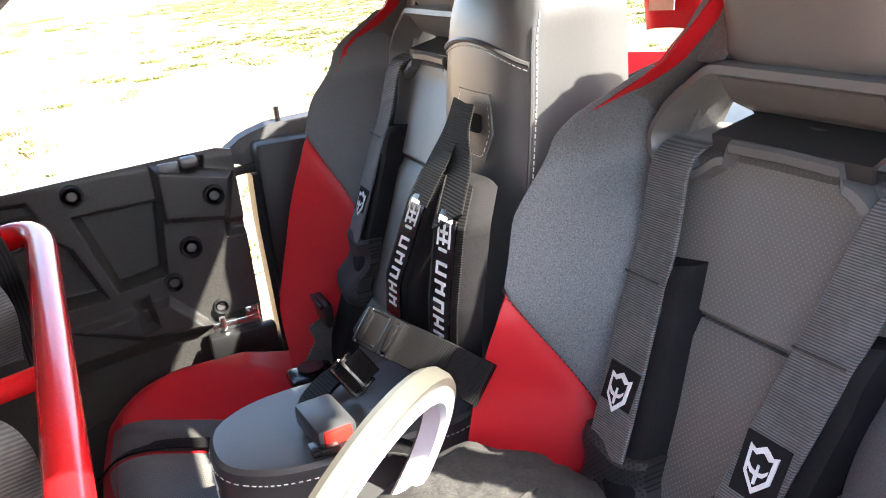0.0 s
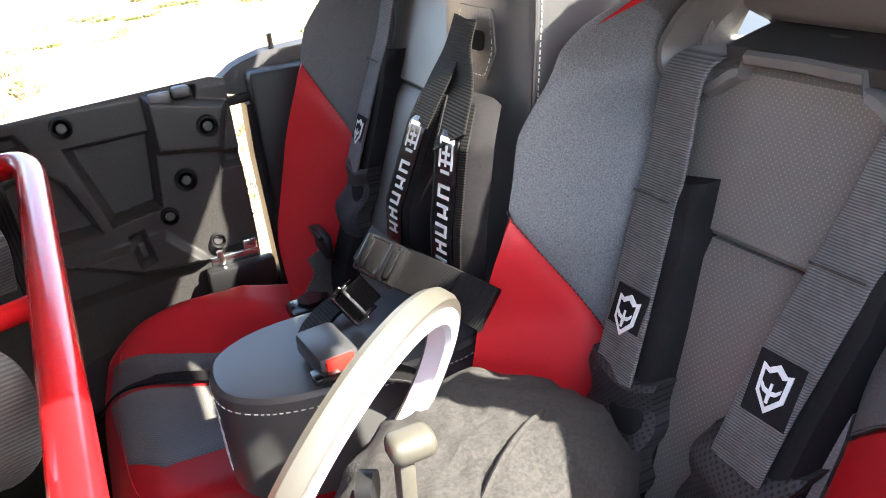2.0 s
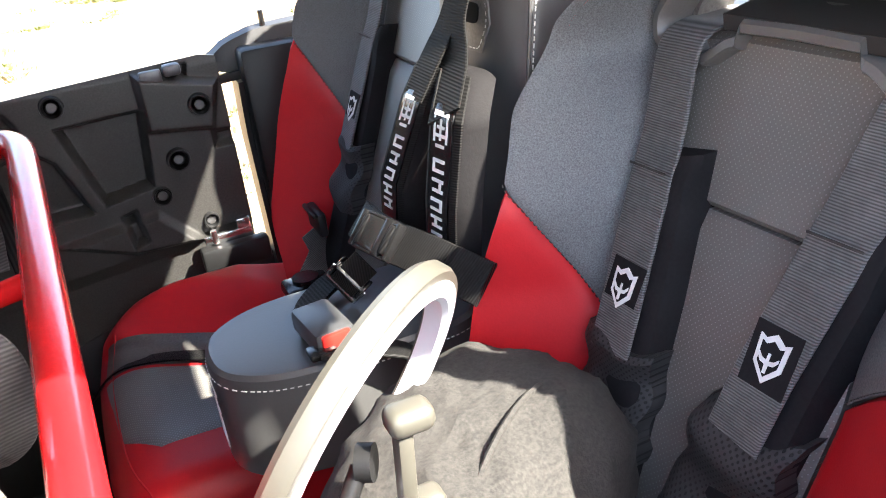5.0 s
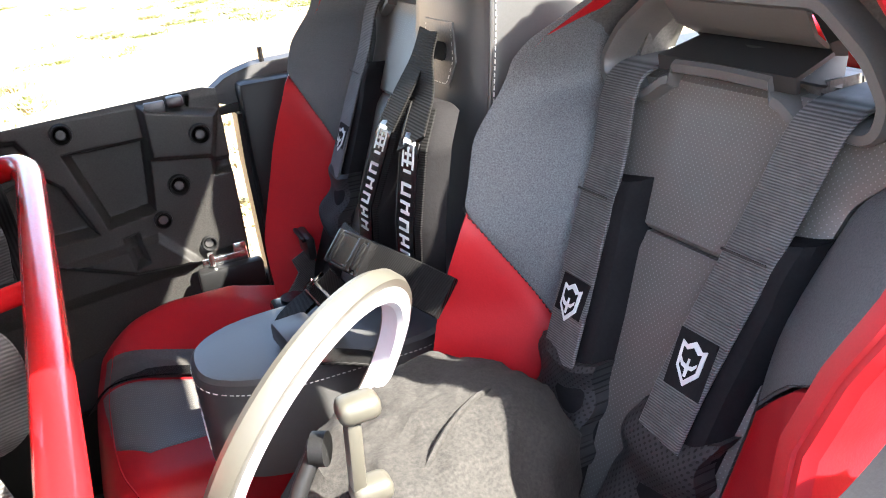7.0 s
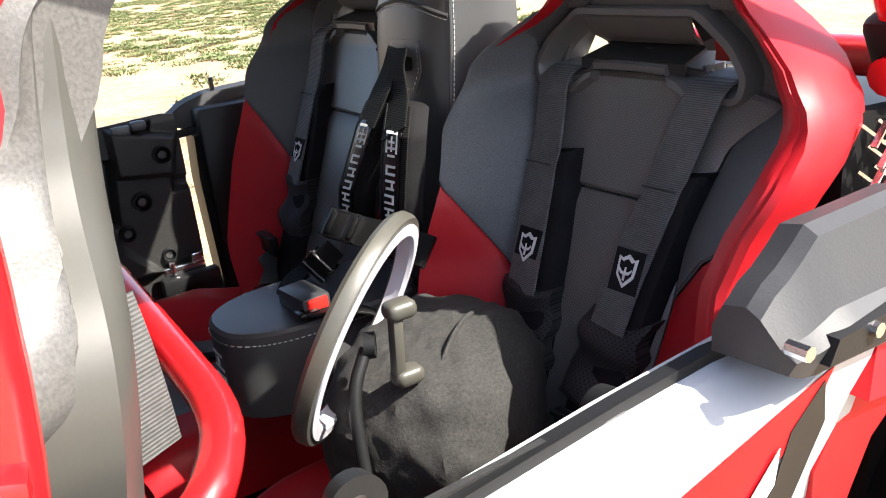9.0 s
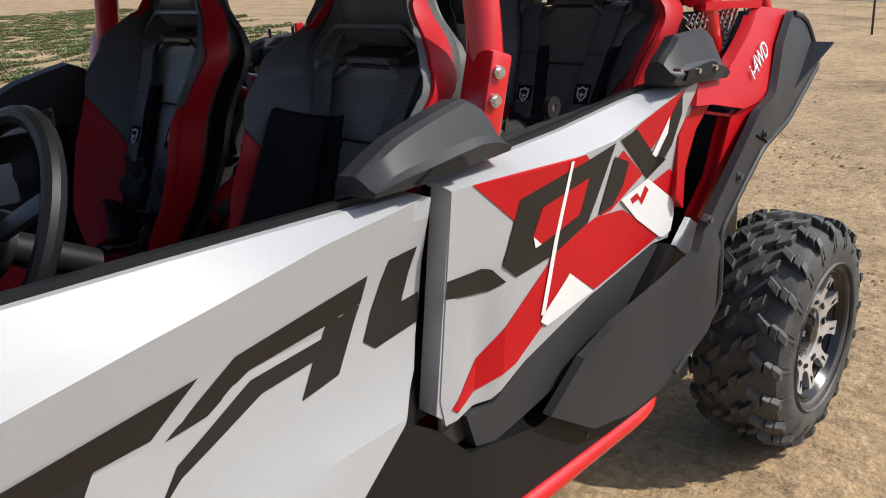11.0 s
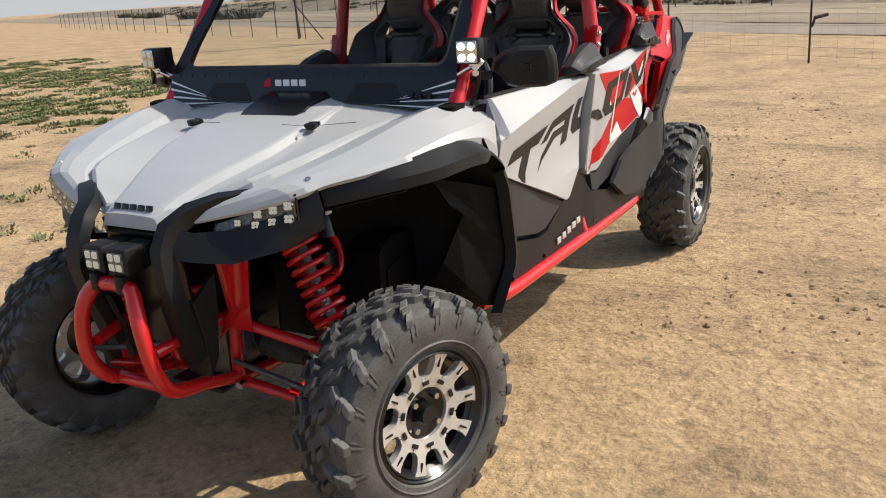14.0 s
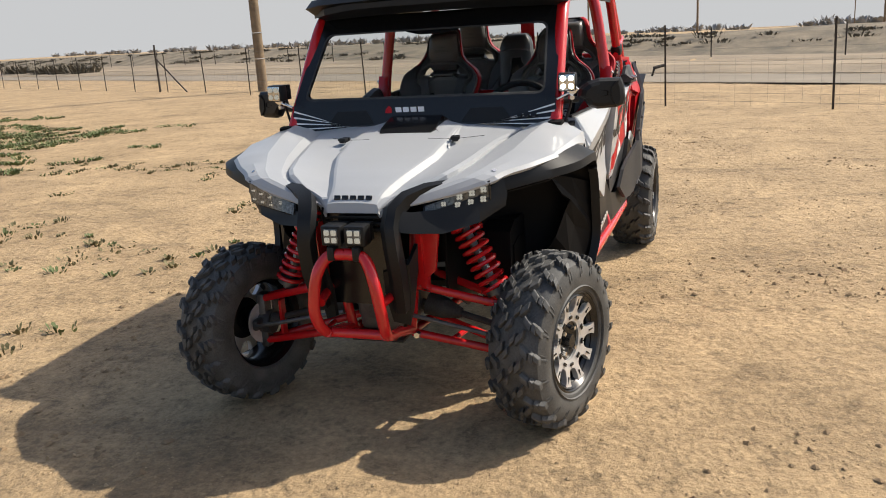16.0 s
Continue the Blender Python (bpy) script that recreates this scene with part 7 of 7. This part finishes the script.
cam_b = part("cam_buckle", moved(join(box(0.046, 0.006, 0.022, (0, 0.026, 0.004), 0.002), box(0.052, 0.006, 0.022, (0, -0.022, 0.004), 0.002), box(0.005, 0.054, 0.020, (0.024, 0.001, 0.002), 0.002), box(0.005, 0.054, 0.020, (-0.024, 0.001, 0.002), 0.002), cyl((-0.026, -0.010, 0.014), (0.026, -0.010, 0.014), 0.005, 10)), cm), GLOSSBLACK, bump, "black cam buckle")
for k in (-1, 1):
    part("buckle_wire", moved(cyl((0.028 * k, -0.024, 0.012), (0.028 * k, 0.026, 0.012), 0.0016, 6), cm), CHROME, cam_b)
part("cam_webbing", moved(strap([(0, -0.026, 0.004), (0, -0.012, 0.014), (0, 0.012, 0.016), (0, 0.034, 0.006), (0, 0.060, -0.006)], 0.040, 0.004, up=(1, 0, 0), radius=0.01), cm), WEBX, bump)
part("buckle_tab", moved(cyl((0.012, -0.036, 0.0), (0.012, -0.036, 0.004), 0.018, 18), cm), TAB, bump, "grey round release tab")
part("lap_belt", strap([(-0.60, -0.06, 1.08), (-0.56, -0.05, 1.076), (-0.53, -0.02, 1.074), (-0.52, 0.0, 1.074)], 0.03, 0.006, up=(0.7, -0.5, 0.1)), WEBX, bump)
lb = part("latch_buckle", moved(box(0.044, 0.074, 0.027, (0, 0, 0), 0.006), Matrix.Translation((-0.525, 0.050, 1.080)) @ pose(0, 0, 0, 0, 0, 6)), LATCH, bump, "black seat-belt latch with red release button")
part("release_button", moved(box(0.032, 0.012, 0.020, (0, 0.034, 0.0005), 0.003), Matrix.Translation((-0.525, 0.050, 1.080)) @ pose(0, 0, 0, 0, 0, 6)), BUCKLERED, lb, "red release button")
part("lap_belt", strap([(-0.515, 0.085, 1.074), (-0.545, 0.10, 1.074), (-0.60, 0.115, 1.06), (-0.64, 0.12, 1.0)], 0.04, 0.004, up=(0.2, 1.0, 0.1)), WEBX, bump)
part("belt_tongue", box(0.03, 0.024, 0.008, (-0.512, 0.088, 1.075), 0.003), GLOSSBLACK, bump)

# ---- loose things on the rear seat ----
RC, RN = Vector((-0.484, 0.300, 1.143)), Vector((-0.591, 0.695, -0.409)).normalized()
ringl = thing("ring_light", "white and silver ring light with phone clamp on the seat", "ring light")
ru = RN.cross(Vector((0, 0, 1))).normalized()
rv = RN.cross(ru)


def hoop(r, section, off=0.0):
    pts = [RC + RN * off + (ru * math.cos(a) + rv * math.sin(a)) * r for a in np.linspace(0, 2 * math.pi, 72, endpoint=False)]
    bm = bmesh.new()
    rings = []
    for p in pts:
        rad = (p - RC - RN * off).normalized()
        rings.append([bm.verts.new(p + rad * a + RN * b) for a, b in section])
    m = len(section)
    for k in range(72):
        for i in range(m):
            bm.faces.new((rings[k][i], rings[k][(i + 1) % m], rings[(k + 1) % 72][(i + 1) % m], rings[(k + 1) % 72][i]))
    bmesh.ops.recalc_face_normals(bm, faces=bm.faces)
    return bm


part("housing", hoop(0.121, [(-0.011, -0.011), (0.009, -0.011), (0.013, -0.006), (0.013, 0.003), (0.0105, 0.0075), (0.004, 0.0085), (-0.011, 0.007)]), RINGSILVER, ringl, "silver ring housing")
part("diffuser", hoop(0.121, [(-0.0125, -0.009), (-0.011, 0.006), (0.004, 0.006), (0.0035, 0.010), (-0.009, 0.0105), (-0.0135, 0.007)]), RINGWHITE, ringl, "white ring diffuser")
cl = Vector((-0.500, 0.352, 1.150))
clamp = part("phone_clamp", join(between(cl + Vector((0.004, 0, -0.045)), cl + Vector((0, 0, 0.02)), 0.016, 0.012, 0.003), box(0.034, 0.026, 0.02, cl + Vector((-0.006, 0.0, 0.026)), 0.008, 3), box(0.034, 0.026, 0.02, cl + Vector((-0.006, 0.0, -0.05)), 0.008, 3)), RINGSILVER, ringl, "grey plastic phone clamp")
part("clamp_knob", cyl(cl + Vector((0.02, -0.012, -0.01)), cl + Vector((0.030, -0.018, -0.01)), 0.014, 14), PLASTIC, clamp, "black ribbed knob")
part("gooseneck", tube([cl + Vector((0.03, -0.015, -0.012)), cl + Vector((0.06, 0.0, -0.05)), cl + Vector((0.07, 0.03, -0.14))], 0.007, 0.05), PLASTIC, ringl, "black flexible arm")
part("stand", tube([cl + Vector((0.07, 0.03, -0.14)), (-0.45, 0.30, 0.95), (-0.45, 0.30, 0.90)], 0.01, 0.02), PLASTIC, ringl)

bag = thing("canvas_bag", "washed black canvas bag slumped on the rear seat", "bag")
bmb = bmesh.new()
bmesh.ops.create_uvsphere(bmb, u_segments=120, v_segments=64, radius=1.0)
for v in bmb.verts:
    d = v.co.copy()
    fold = 0.06 * noise.noise(d * 1.8) + 0.08 * (0.3 - abs(noise.noise(d * 2.6 + Vector((3, 1, 0))))) + 0.035 * (0.3 - abs(noise.noise(d * 6.0 + Vector((0, 2, 1))))) + 0.012 * noise.noise(d * 16.0)
    sq = 1.0 / max(0.75, (abs(d.x) ** 3 + abs(d.y) ** 3 + abs(d.z) ** 3) ** (1 / 3))
    r = sq * (1 + fold)
    v.co = Vector((d.x * 0.142 * r, d.y * 0.118 * r, d.z * 0.130 * r if d.z > 0 else d.z * 0.06 * r))
part("bag_body", moved(bmb, pose(-0.588, 0.268, 0.975, 0, 8, 35)), CANVAS, bag)
seamc = [Vector((-0.595, 0.275, 0.975)) + Matrix.Rotation(radians(35), 3, "Z") @ Vector((0.142 * math.cos(a) * 0.93, 0.03, 0.130 * math.sin(a) * 1.02)) for a in np.linspace(0.3, 2.6, 14)]
part("seam", sweep(seamc, circle(0.003, 6)), CANVAS, bag)


# ---- ground and distance ----
def spread(lo, hi, near_lo, near_hi, step, far):
    out = list(np.arange(near_lo, near_hi + 1e-6, step))
    d, x = step, near_hi
    while x < hi:
        d = min(d * 1.25, far)
        x += d
        out.append(x)
    d, x = step, near_lo
    while x > lo:
        d = min(d * 1.25, far)
        x -= d
        out.insert(0, x)
    return out


RIGHT = Vector((-0.674, 0.738, 0))


def tilt(x, y):
    """Lowers far land towards one side so that the horizon fits the camera's view."""
    return -0.0227 * max(0.0, x * RIGHT.x + y * RIGHT.y - 12.0)


def ground_z(x, y):
    near = max(0.0, 1 - max(abs(x) - 3.2, abs(y) - 1.5, 0) / 1.5)
    big = 0.05 * noise.noise(Vector((x * 0.25, y * 0.25, 0))) * (1 - near)
    small = 0.012 * noise.noise(Vector((x * 1.6, y * 1.6, 3))) + 0.007 * noise.noise(Vector((x * 4.5, y * 4.5, 7))) + 0.005 * noise.noise(Vector((x * 11, y * 11, 4)))
    return (big + small) * (1.0 if abs(x) < 60 and abs(y) < 60 else 0.0) - 0.006 + tilt(x, y)


xs = spread(-4000, 4000, -4.0, 4.2, 0.07, 400)
ys = spread(-4000, 4000, -3.4, 3.4, 0.07, 400)
nx, ny = len(xs), len(ys)
verts = [(x, y, ground_z(x, y)) for x in xs for y in ys]
faces = [(i * ny + j, (i + 1) * ny + j, (i + 1) * ny + j + 1, i * ny + j + 1) for i in range(nx - 1) for j in range(ny - 1)]
me = bpy.data.meshes.new("ground")
me.from_pydata(verts, [], faces)
me.shade_smooth()
me.materials.append(DIRT)
ground = tagged(new("ground", me), "dry sandy yard of trampled pale soil", "ground", kind="structure")

FENCE0, FDIR = Vector((-11.65, 0.05, 0)), Vector((-0.56, -1.0, 0)).normalized()
FN = Vector((FDIR.y, -FDIR.x, 0))
if FN.x > 0:
    FN = -FN


def along(s, d=0.0, z=0.0):
    """A place s metres along the fence and d metres beyond it."""
    p = FENCE0 + FDIR * s + FN * d
    return Vector((p.x, p.y, z + tilt(p.x, p.y)))


def strip(name, s0, s1, profile, material, label, category, bumpy=0.0, n=60):
    bm = bmesh.new()
    rows = []
    for k in range(n + 1):
        s = s0 + (s1 - s0) * k / n
        rows.append([bm.verts.new(along(s, d + bumpy * 1.5 * noise.noise(Vector((s * 0.05, d, 1))), z + bumpy * z * 0.4 * noise.noise(Vector((s * 0.06, d * 0.1, 5))))) for d, z in profile])
    for a, b in zip(rows, rows[1:]):
        for i in range(len(profile) - 1):
            bm.faces.new((a[i], a[i + 1], b[i + 1], b[i]))
    bmesh.ops.recalc_face_normals(bm, faces=bm.faces)
    ob = part(name, bm, material)
    return tagged(ob, label, category, kind="structure")


# The road strip is coloured as the brown ground found there.
strip("road", -300, 600, [(5.0, 0.01), (7.2, 0.02), (8.6, 0.01)], ROADBROWN, "pale brown ground strip on the road's line beyond the fence", "road")
strip("embankment", -400, 330, [(24, 0.0), (26, 0.28), (29, 0.85), (33, 1.1), (46, 1.1), (52, 0.0)], BANK, "low bank covered with dry brush", "embankment", 0.5, 160)
FIELD = mat("dry_field_soil", (0.26, 0.205, 0.14), 0.95, 0, 0.35, 0.25, 0.6, 3, second=(0.16, 0.125, 0.085))
strip("field", -300, 600, [(8.9, 0.012), (11.0, 0.02), (13.8, 0.012)], FIELD, "dull brown fallow strip between road and track", "field")
strip("field", -300, 600, [(17.8, 0.012), (20.0, 0.02), (24.2, 0.012)], FIELD, "dull brown fallow strip below the bank", "field")
strip("track", -300, 600, [(14.0, 0.012), (16.0, 0.02), (17.6, 0.012)], mat("packed_dirt_track", (0.30, 0.235, 0.16), 0.95, 0, 0.3, 0.4, 0.4, 12), "packed dirt track beyond the road", "track")

# fence: steel posts, wire mesh, barbed top wire
fence = thing("fence", "rusty steel-post wire mesh fence along the yard", "fence")
post_bm = join(box(0.035, 0.012, 1.5, (0, 0, 0.72), 0.003), box(0.012, 0.032, 1.5, (0.012, 0, 0.72), 0.003))
me = bpy.data.meshes.new("post")
post_bm.to_mesh(me)
post_bm.free()
me.materials.append(RUST)
for k in range(-8, 30):
    ob = new("post", me)
    ob.parent = fence
    p = along(3.1 * k, 0, -0.03)
    ob.matrix_basis = pose(p.x, p.y, p.z, random.uniform(-1.5, 1.5), random.uniform(-1.5, 1.5), 30)
wires = bmesh.new()


def wire(a, b, r):
    d = (b - a).normalized()
    s = d.cross(Vector((0, 0, 1)))
    s = s.normalized() if s.length > 0.1 else Vector((1, 0, 0))
    t = d.cross(s)
    q = [[wires.verts.new(p + s * r * c + t * r * e) for c, e in ((1, 0), (-0.5, 0.87), (-0.5, -0.87))] for p in (a, b)]
    for i in range(3):
        wires.faces.new((q[0][i], q[0][(i + 1) % 3], q[1][(i + 1) % 3], q[1][i]))


for z in (0.04, 0.16, 0.30, 0.46, 0.64, 0.84, 1.06):
    wire(along(-24, 0, z), along(88, 0, z), 0.002)
wire(along(-24, 0, 1.38), along(88, 0, 1.38), 0.0018)
s = -20.0
while s < 40:
    wire(along(s, 0, 0.02), along(s, 0, 0.84), 0.0016)
    s += 0.30
tagged(part("fence_wire", wires, WIRE, fence, "thin galvanised fence wire", smooth=False), kind="stuff")
brace = thing("fence_brace", "rusty corner post with two diagonal braces", "fence post")
p = along(22.4)
c = along(22.4, 0, 1.75)
part("post", cyl(along(22.4, 0, 0), c, 0.035, 10), RUST, brace)
part("brace", cyl(along(22.4, 0, 1.25), along(20.5, 0.2, 0), 0.028, 8), RUST, brace)
part("brace", cyl(along(22.4, 0, 1.25), along(23.5, 0.5, 0), 0.028, 8), RUST, brace)
pole = thing("utility_pole", "tall weathered wooden utility pole behind the fence", "utility pole")
pp = Vector((-20.9, -14.0, 0))
part("pole", cyl(pp, pp + Vector((0, 0, 9)), 0.17, 20, 0.13), WOOD, pole)
for z in (1.05, 1.9):
    part("band", cyl(pp + Vector((0, 0, z)), pp + Vector((0, 0, z + 0.03)), 0.172, 20), CHROME, pole)
pipe = thing("standpipe", "small dark pipe end lying beyond the fence", "pipe")
q = Vector((-20.2, -0.95, 0.22))
part("pipe", join(cyl(q, q + Vector((-0.2, 0.28, 0.06)), 0.045, 10), cyl(q + Vector((0.0, -0.05, -0.22)), q + Vector((0.0, 0.02, 0.02)), 0.03, 8)), RUST, pipe)
for k, (s_, d_) in enumerate(((4, 70), (-6, 78), (-16, 95), (-30, 80), (30, 140), (60, 150))):
    far = thing("far_pole", "distant thin utility pole on the skyline", "utility pole", "distant poles")
    a = along(s_, d_, 0)
    part("pole", cyl(a, a + Vector((0, 0, 6.5)), 0.09, 8), WOOD, far)
# second fence line and scrub along the bank
far_fence = thing("far_fence", "distant line of thin fence posts below the bank", "fence")
for k in range(40):
    a = along(-60 + 6.0 * k, 21.5, 0)
    part("post", cyl(a, a + Vector((0, 0, 1.3)), 0.03, 6), RUST, far_fence)


def tuft(bm, at, r, h, blades, rng, width=0.012):
    for _ in range(blades):
        a, q = rng.uniform(0, 6.283), r * math.sqrt(rng.random())
        b = Vector((at.x + q * math.cos(a), at.y + q * math.sin(a), at.z))
        ln = h * rng.uniform(0.5, 1.1)
        o = Vector((math.cos(a), math.sin(a), 0)) * ln * rng.uniform(0.2, 0.9) + Vector((0, 0, ln * rng.uniform(0.4, 1)))
        s = Vector((-math.sin(a), math.cos(a), 0)) * width * rng.uniform(0.6, 1.6)
        m = b + o * 0.55 + Vector((0, 0, ln * 0.12))
        v = [bm.verts.new(p) for p in (b - s * 0.4, m - s, b + o, m + s, b + s * 0.4)]
        bm.faces.new(v)


rng = random.Random(4)
green, dry = bmesh.new(), bmesh.new()
# a weedy patch off the vehicle's right side, thinning towards it
for _ in range(19000):
    x, y = rng.uniform(-21, 4.5), rng.uniform(-40, -7.5)
    f = 0.8 * noise.noise(Vector((x * 0.30, y * 0.22, 2.0))) + 0.9 * noise.noise(Vector((x * 1.9, y * 1.2, 5.0)))
    inside = min((-8.5 + 0.25 * (x + 4) - y) / 1.2, (x + 11 - 0.33 * (y + 12)) / 2, 1.0 - max(0.0, min(1.15, (x + 4.8) / 2.2)))
    if f + 0.5 * max(-1.5, inside) < 0.30:
        continue
    bm = green if rng.random() < 0.76 else dry
    tuft(bm, Vector((x, y, ground_z(x, y))), rng.uniform(0.10, 0.30), rng.uniform(0.03, 0.075), 40, rng, 0.013)
for _ in range(420):
    x, y = rng.uniform(-5.5, 1.5), rng.uniform(-9.0, -2.4)
    if noise.noise(Vector((x * 0.7, y * 0.7, 8.0))) < 0.05:
        continue
    tuft(dry if rng.random() < 0.7 else green, Vector((x, y, ground_z(x, y))), rng.uniform(0.04, 0.14), rng.uniform(0.02, 0.06), 20, rng, 0.009)
tagged(part("weeds", green, WEED, smooth=False), "low green weeds in loose patches on sand", "weeds", kind="stuff")
tagged(part("dry_weeds", dry, DRYWEED, smooth=False), "low dry yellowish weeds on sand", "weeds", kind="stuff")

clods = bmesh.new()
for _ in range(26000):
    x, y = rng.gauss(0.5, 3.2), rng.gauss(0.8, 2.8)
    f = noise.noise(Vector((x * 0.6, y * 0.6, 9.0)))
    if f < rng.uniform(-0.15, 0.55) or (abs(x) < 1.9 and abs(y) < 0.6):
        continue
    r = 0.003 + 0.010 * rng.random() ** 5
    c = Vector((x, y, ground_z(x, y) + r * 0.3))
    v = [clods.verts.new(c + Vector(d) * r * rng.uniform(0.6, 1.3)) for d in ((1, 0, 0), (0, 1, 0), (-1, 0, 0), (0, -1, 0), (0, 0, 0.8), (0, 0, -0.6))]
    for t in ((0, 1, 4), (1, 2, 4), (2, 3, 4), (3, 0, 4), (1, 0, 5), (2, 1, 5), (3, 2, 5), (0, 3, 5)):
        clods.faces.new([v[k] for k in t])
tagged(part("soil_crumbs", clods, CLOD, smooth=False), "small crumbs of dry soil on the ground", "soil", kind="stuff")

big = bmesh.new()
for _ in range(16000):
    x, y = rng.uniform(-8, 4.5), rng.uniform(-3.0, 8.0)
    f = noise.noise(Vector((x * 0.75, y * 0.75, 21.0))) + 0.5 * noise.noise(Vector((x * 2.6, y * 2.6, 3.0)))
    if f < 0.22 or (abs(x) < 2.0 and abs(y) < 0.9):
        continue
    r = 0.006 + 0.018 * rng.random() ** 3
    c = Vector((x, y, ground_z(x, y) + r * 0.15))
    ring = [c + Vector((math.cos(a + 0.4 * rng.random()), math.sin(a + 0.4 * rng.random()), rng.uniform(-0.2, 0.25))) * r * rng.uniform(0.6, 1.2) for a in (0, 1.05, 2.1, 3.14, 4.2, 5.2)]
    v = [big.verts.new(p) for p in ring] + [big.verts.new(c + Vector((rng.uniform(-0.3, 0.3), rng.uniform(-0.3, 0.3), 0.6)) * r)]
    for k in range(6):
        big.faces.new((v[k], v[(k + 1) % 6], v[6]))
tagged(part("soil_clods", big, mat("turned_soil_clods", (0.30, 0.205, 0.115), 0.95, 0, 0.45, 6, 0.8, 50, second=(0.17, 0.115, 0.065)), smooth=False), "darker clods of turned soil in loose patches", "soil", kind="stuff")

brush = bmesh.new()
for _ in range(800):
    s, d = rng.uniform(-70, 170), rng.uniform(23.5, 31)
    if noise.noise(Vector((s * 0.12, d * 0.3, 4))) < 0.0:
        continue
    z = float(np.interp(d, [24, 26, 29, 33], [0, 0.28, 0.9, 1.1]))
    tuft(brush, along(s, d, z), rng.uniform(0.3, 1.0), rng.uniform(0.15, 0.32), 40, rng, 0.05)
for s, d in ((76, 12), (68, 12), (86, 13), (118, 16), (128, 16), (150, 18)):
    for _ in range(5):
        tuft(brush, along(s + rng.uniform(-3, 3), d + rng.uniform(-0.6, 0.6), 0), 1.0, 0.95, 90, rng, 0.06)
tagged(part("scrub", brush, BUSH, smooth=False), "dusty brown scrub along the bank", "scrub", kind="stuff")
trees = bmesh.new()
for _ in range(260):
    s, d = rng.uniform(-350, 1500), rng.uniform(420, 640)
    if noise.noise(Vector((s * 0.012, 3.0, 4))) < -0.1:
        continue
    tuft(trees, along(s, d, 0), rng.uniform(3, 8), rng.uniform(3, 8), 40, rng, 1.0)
# Distance haze is put into the trees' flat pale grey.
tagged(part("far_trees", trees, mat("haze_grey_far_trees", (0.30, 0.30, 0.30), 1.0, 0, 0.2, 0.1), smooth=False), "line of distant trees on the horizon, haze put into their grey", "trees", kind="stuff")
# power poles far behind the bank
for k in range(6):
    p0 = along(-30 + 19.0 * k, 75 + 4 * (k % 2), 0)
    pole = thing("utility_pole", "thin weathered utility pole far beyond the bank", "pole", "far power poles", at=Matrix.Translation(p0))
    part("pole_shaft", cyl((0, 0, 0), (0, 0, 8.5), 0.13, 8, 0.1), WOOD, pole)
    part("crossarm", box(0.12, 1.8, 0.14, (0, 0, 7.7)), WOOD, pole)
# hazy sky far behind everything
haze = bmesh.new()
ringa = [haze.verts.new((3600 * math.cos(a), 3600 * math.sin(a), -60)) for a in np.linspace(0, 2 * math.pi, 64, endpoint=False)]
ringb = [haze.verts.new((3600 * math.cos(a), 3600 * math.sin(a), 420)) for a in np.linspace(0, 2 * math.pi, 64, endpoint=False)]
for k in range(64):
    haze.faces.new((ringa[k], ringa[(k + 1) % 64], ringb[(k + 1) % 64], ringb[k]))
tagged(part("backdrop", haze, HAZE), "pale hazy sky along the horizon", "sky", kind="structure")
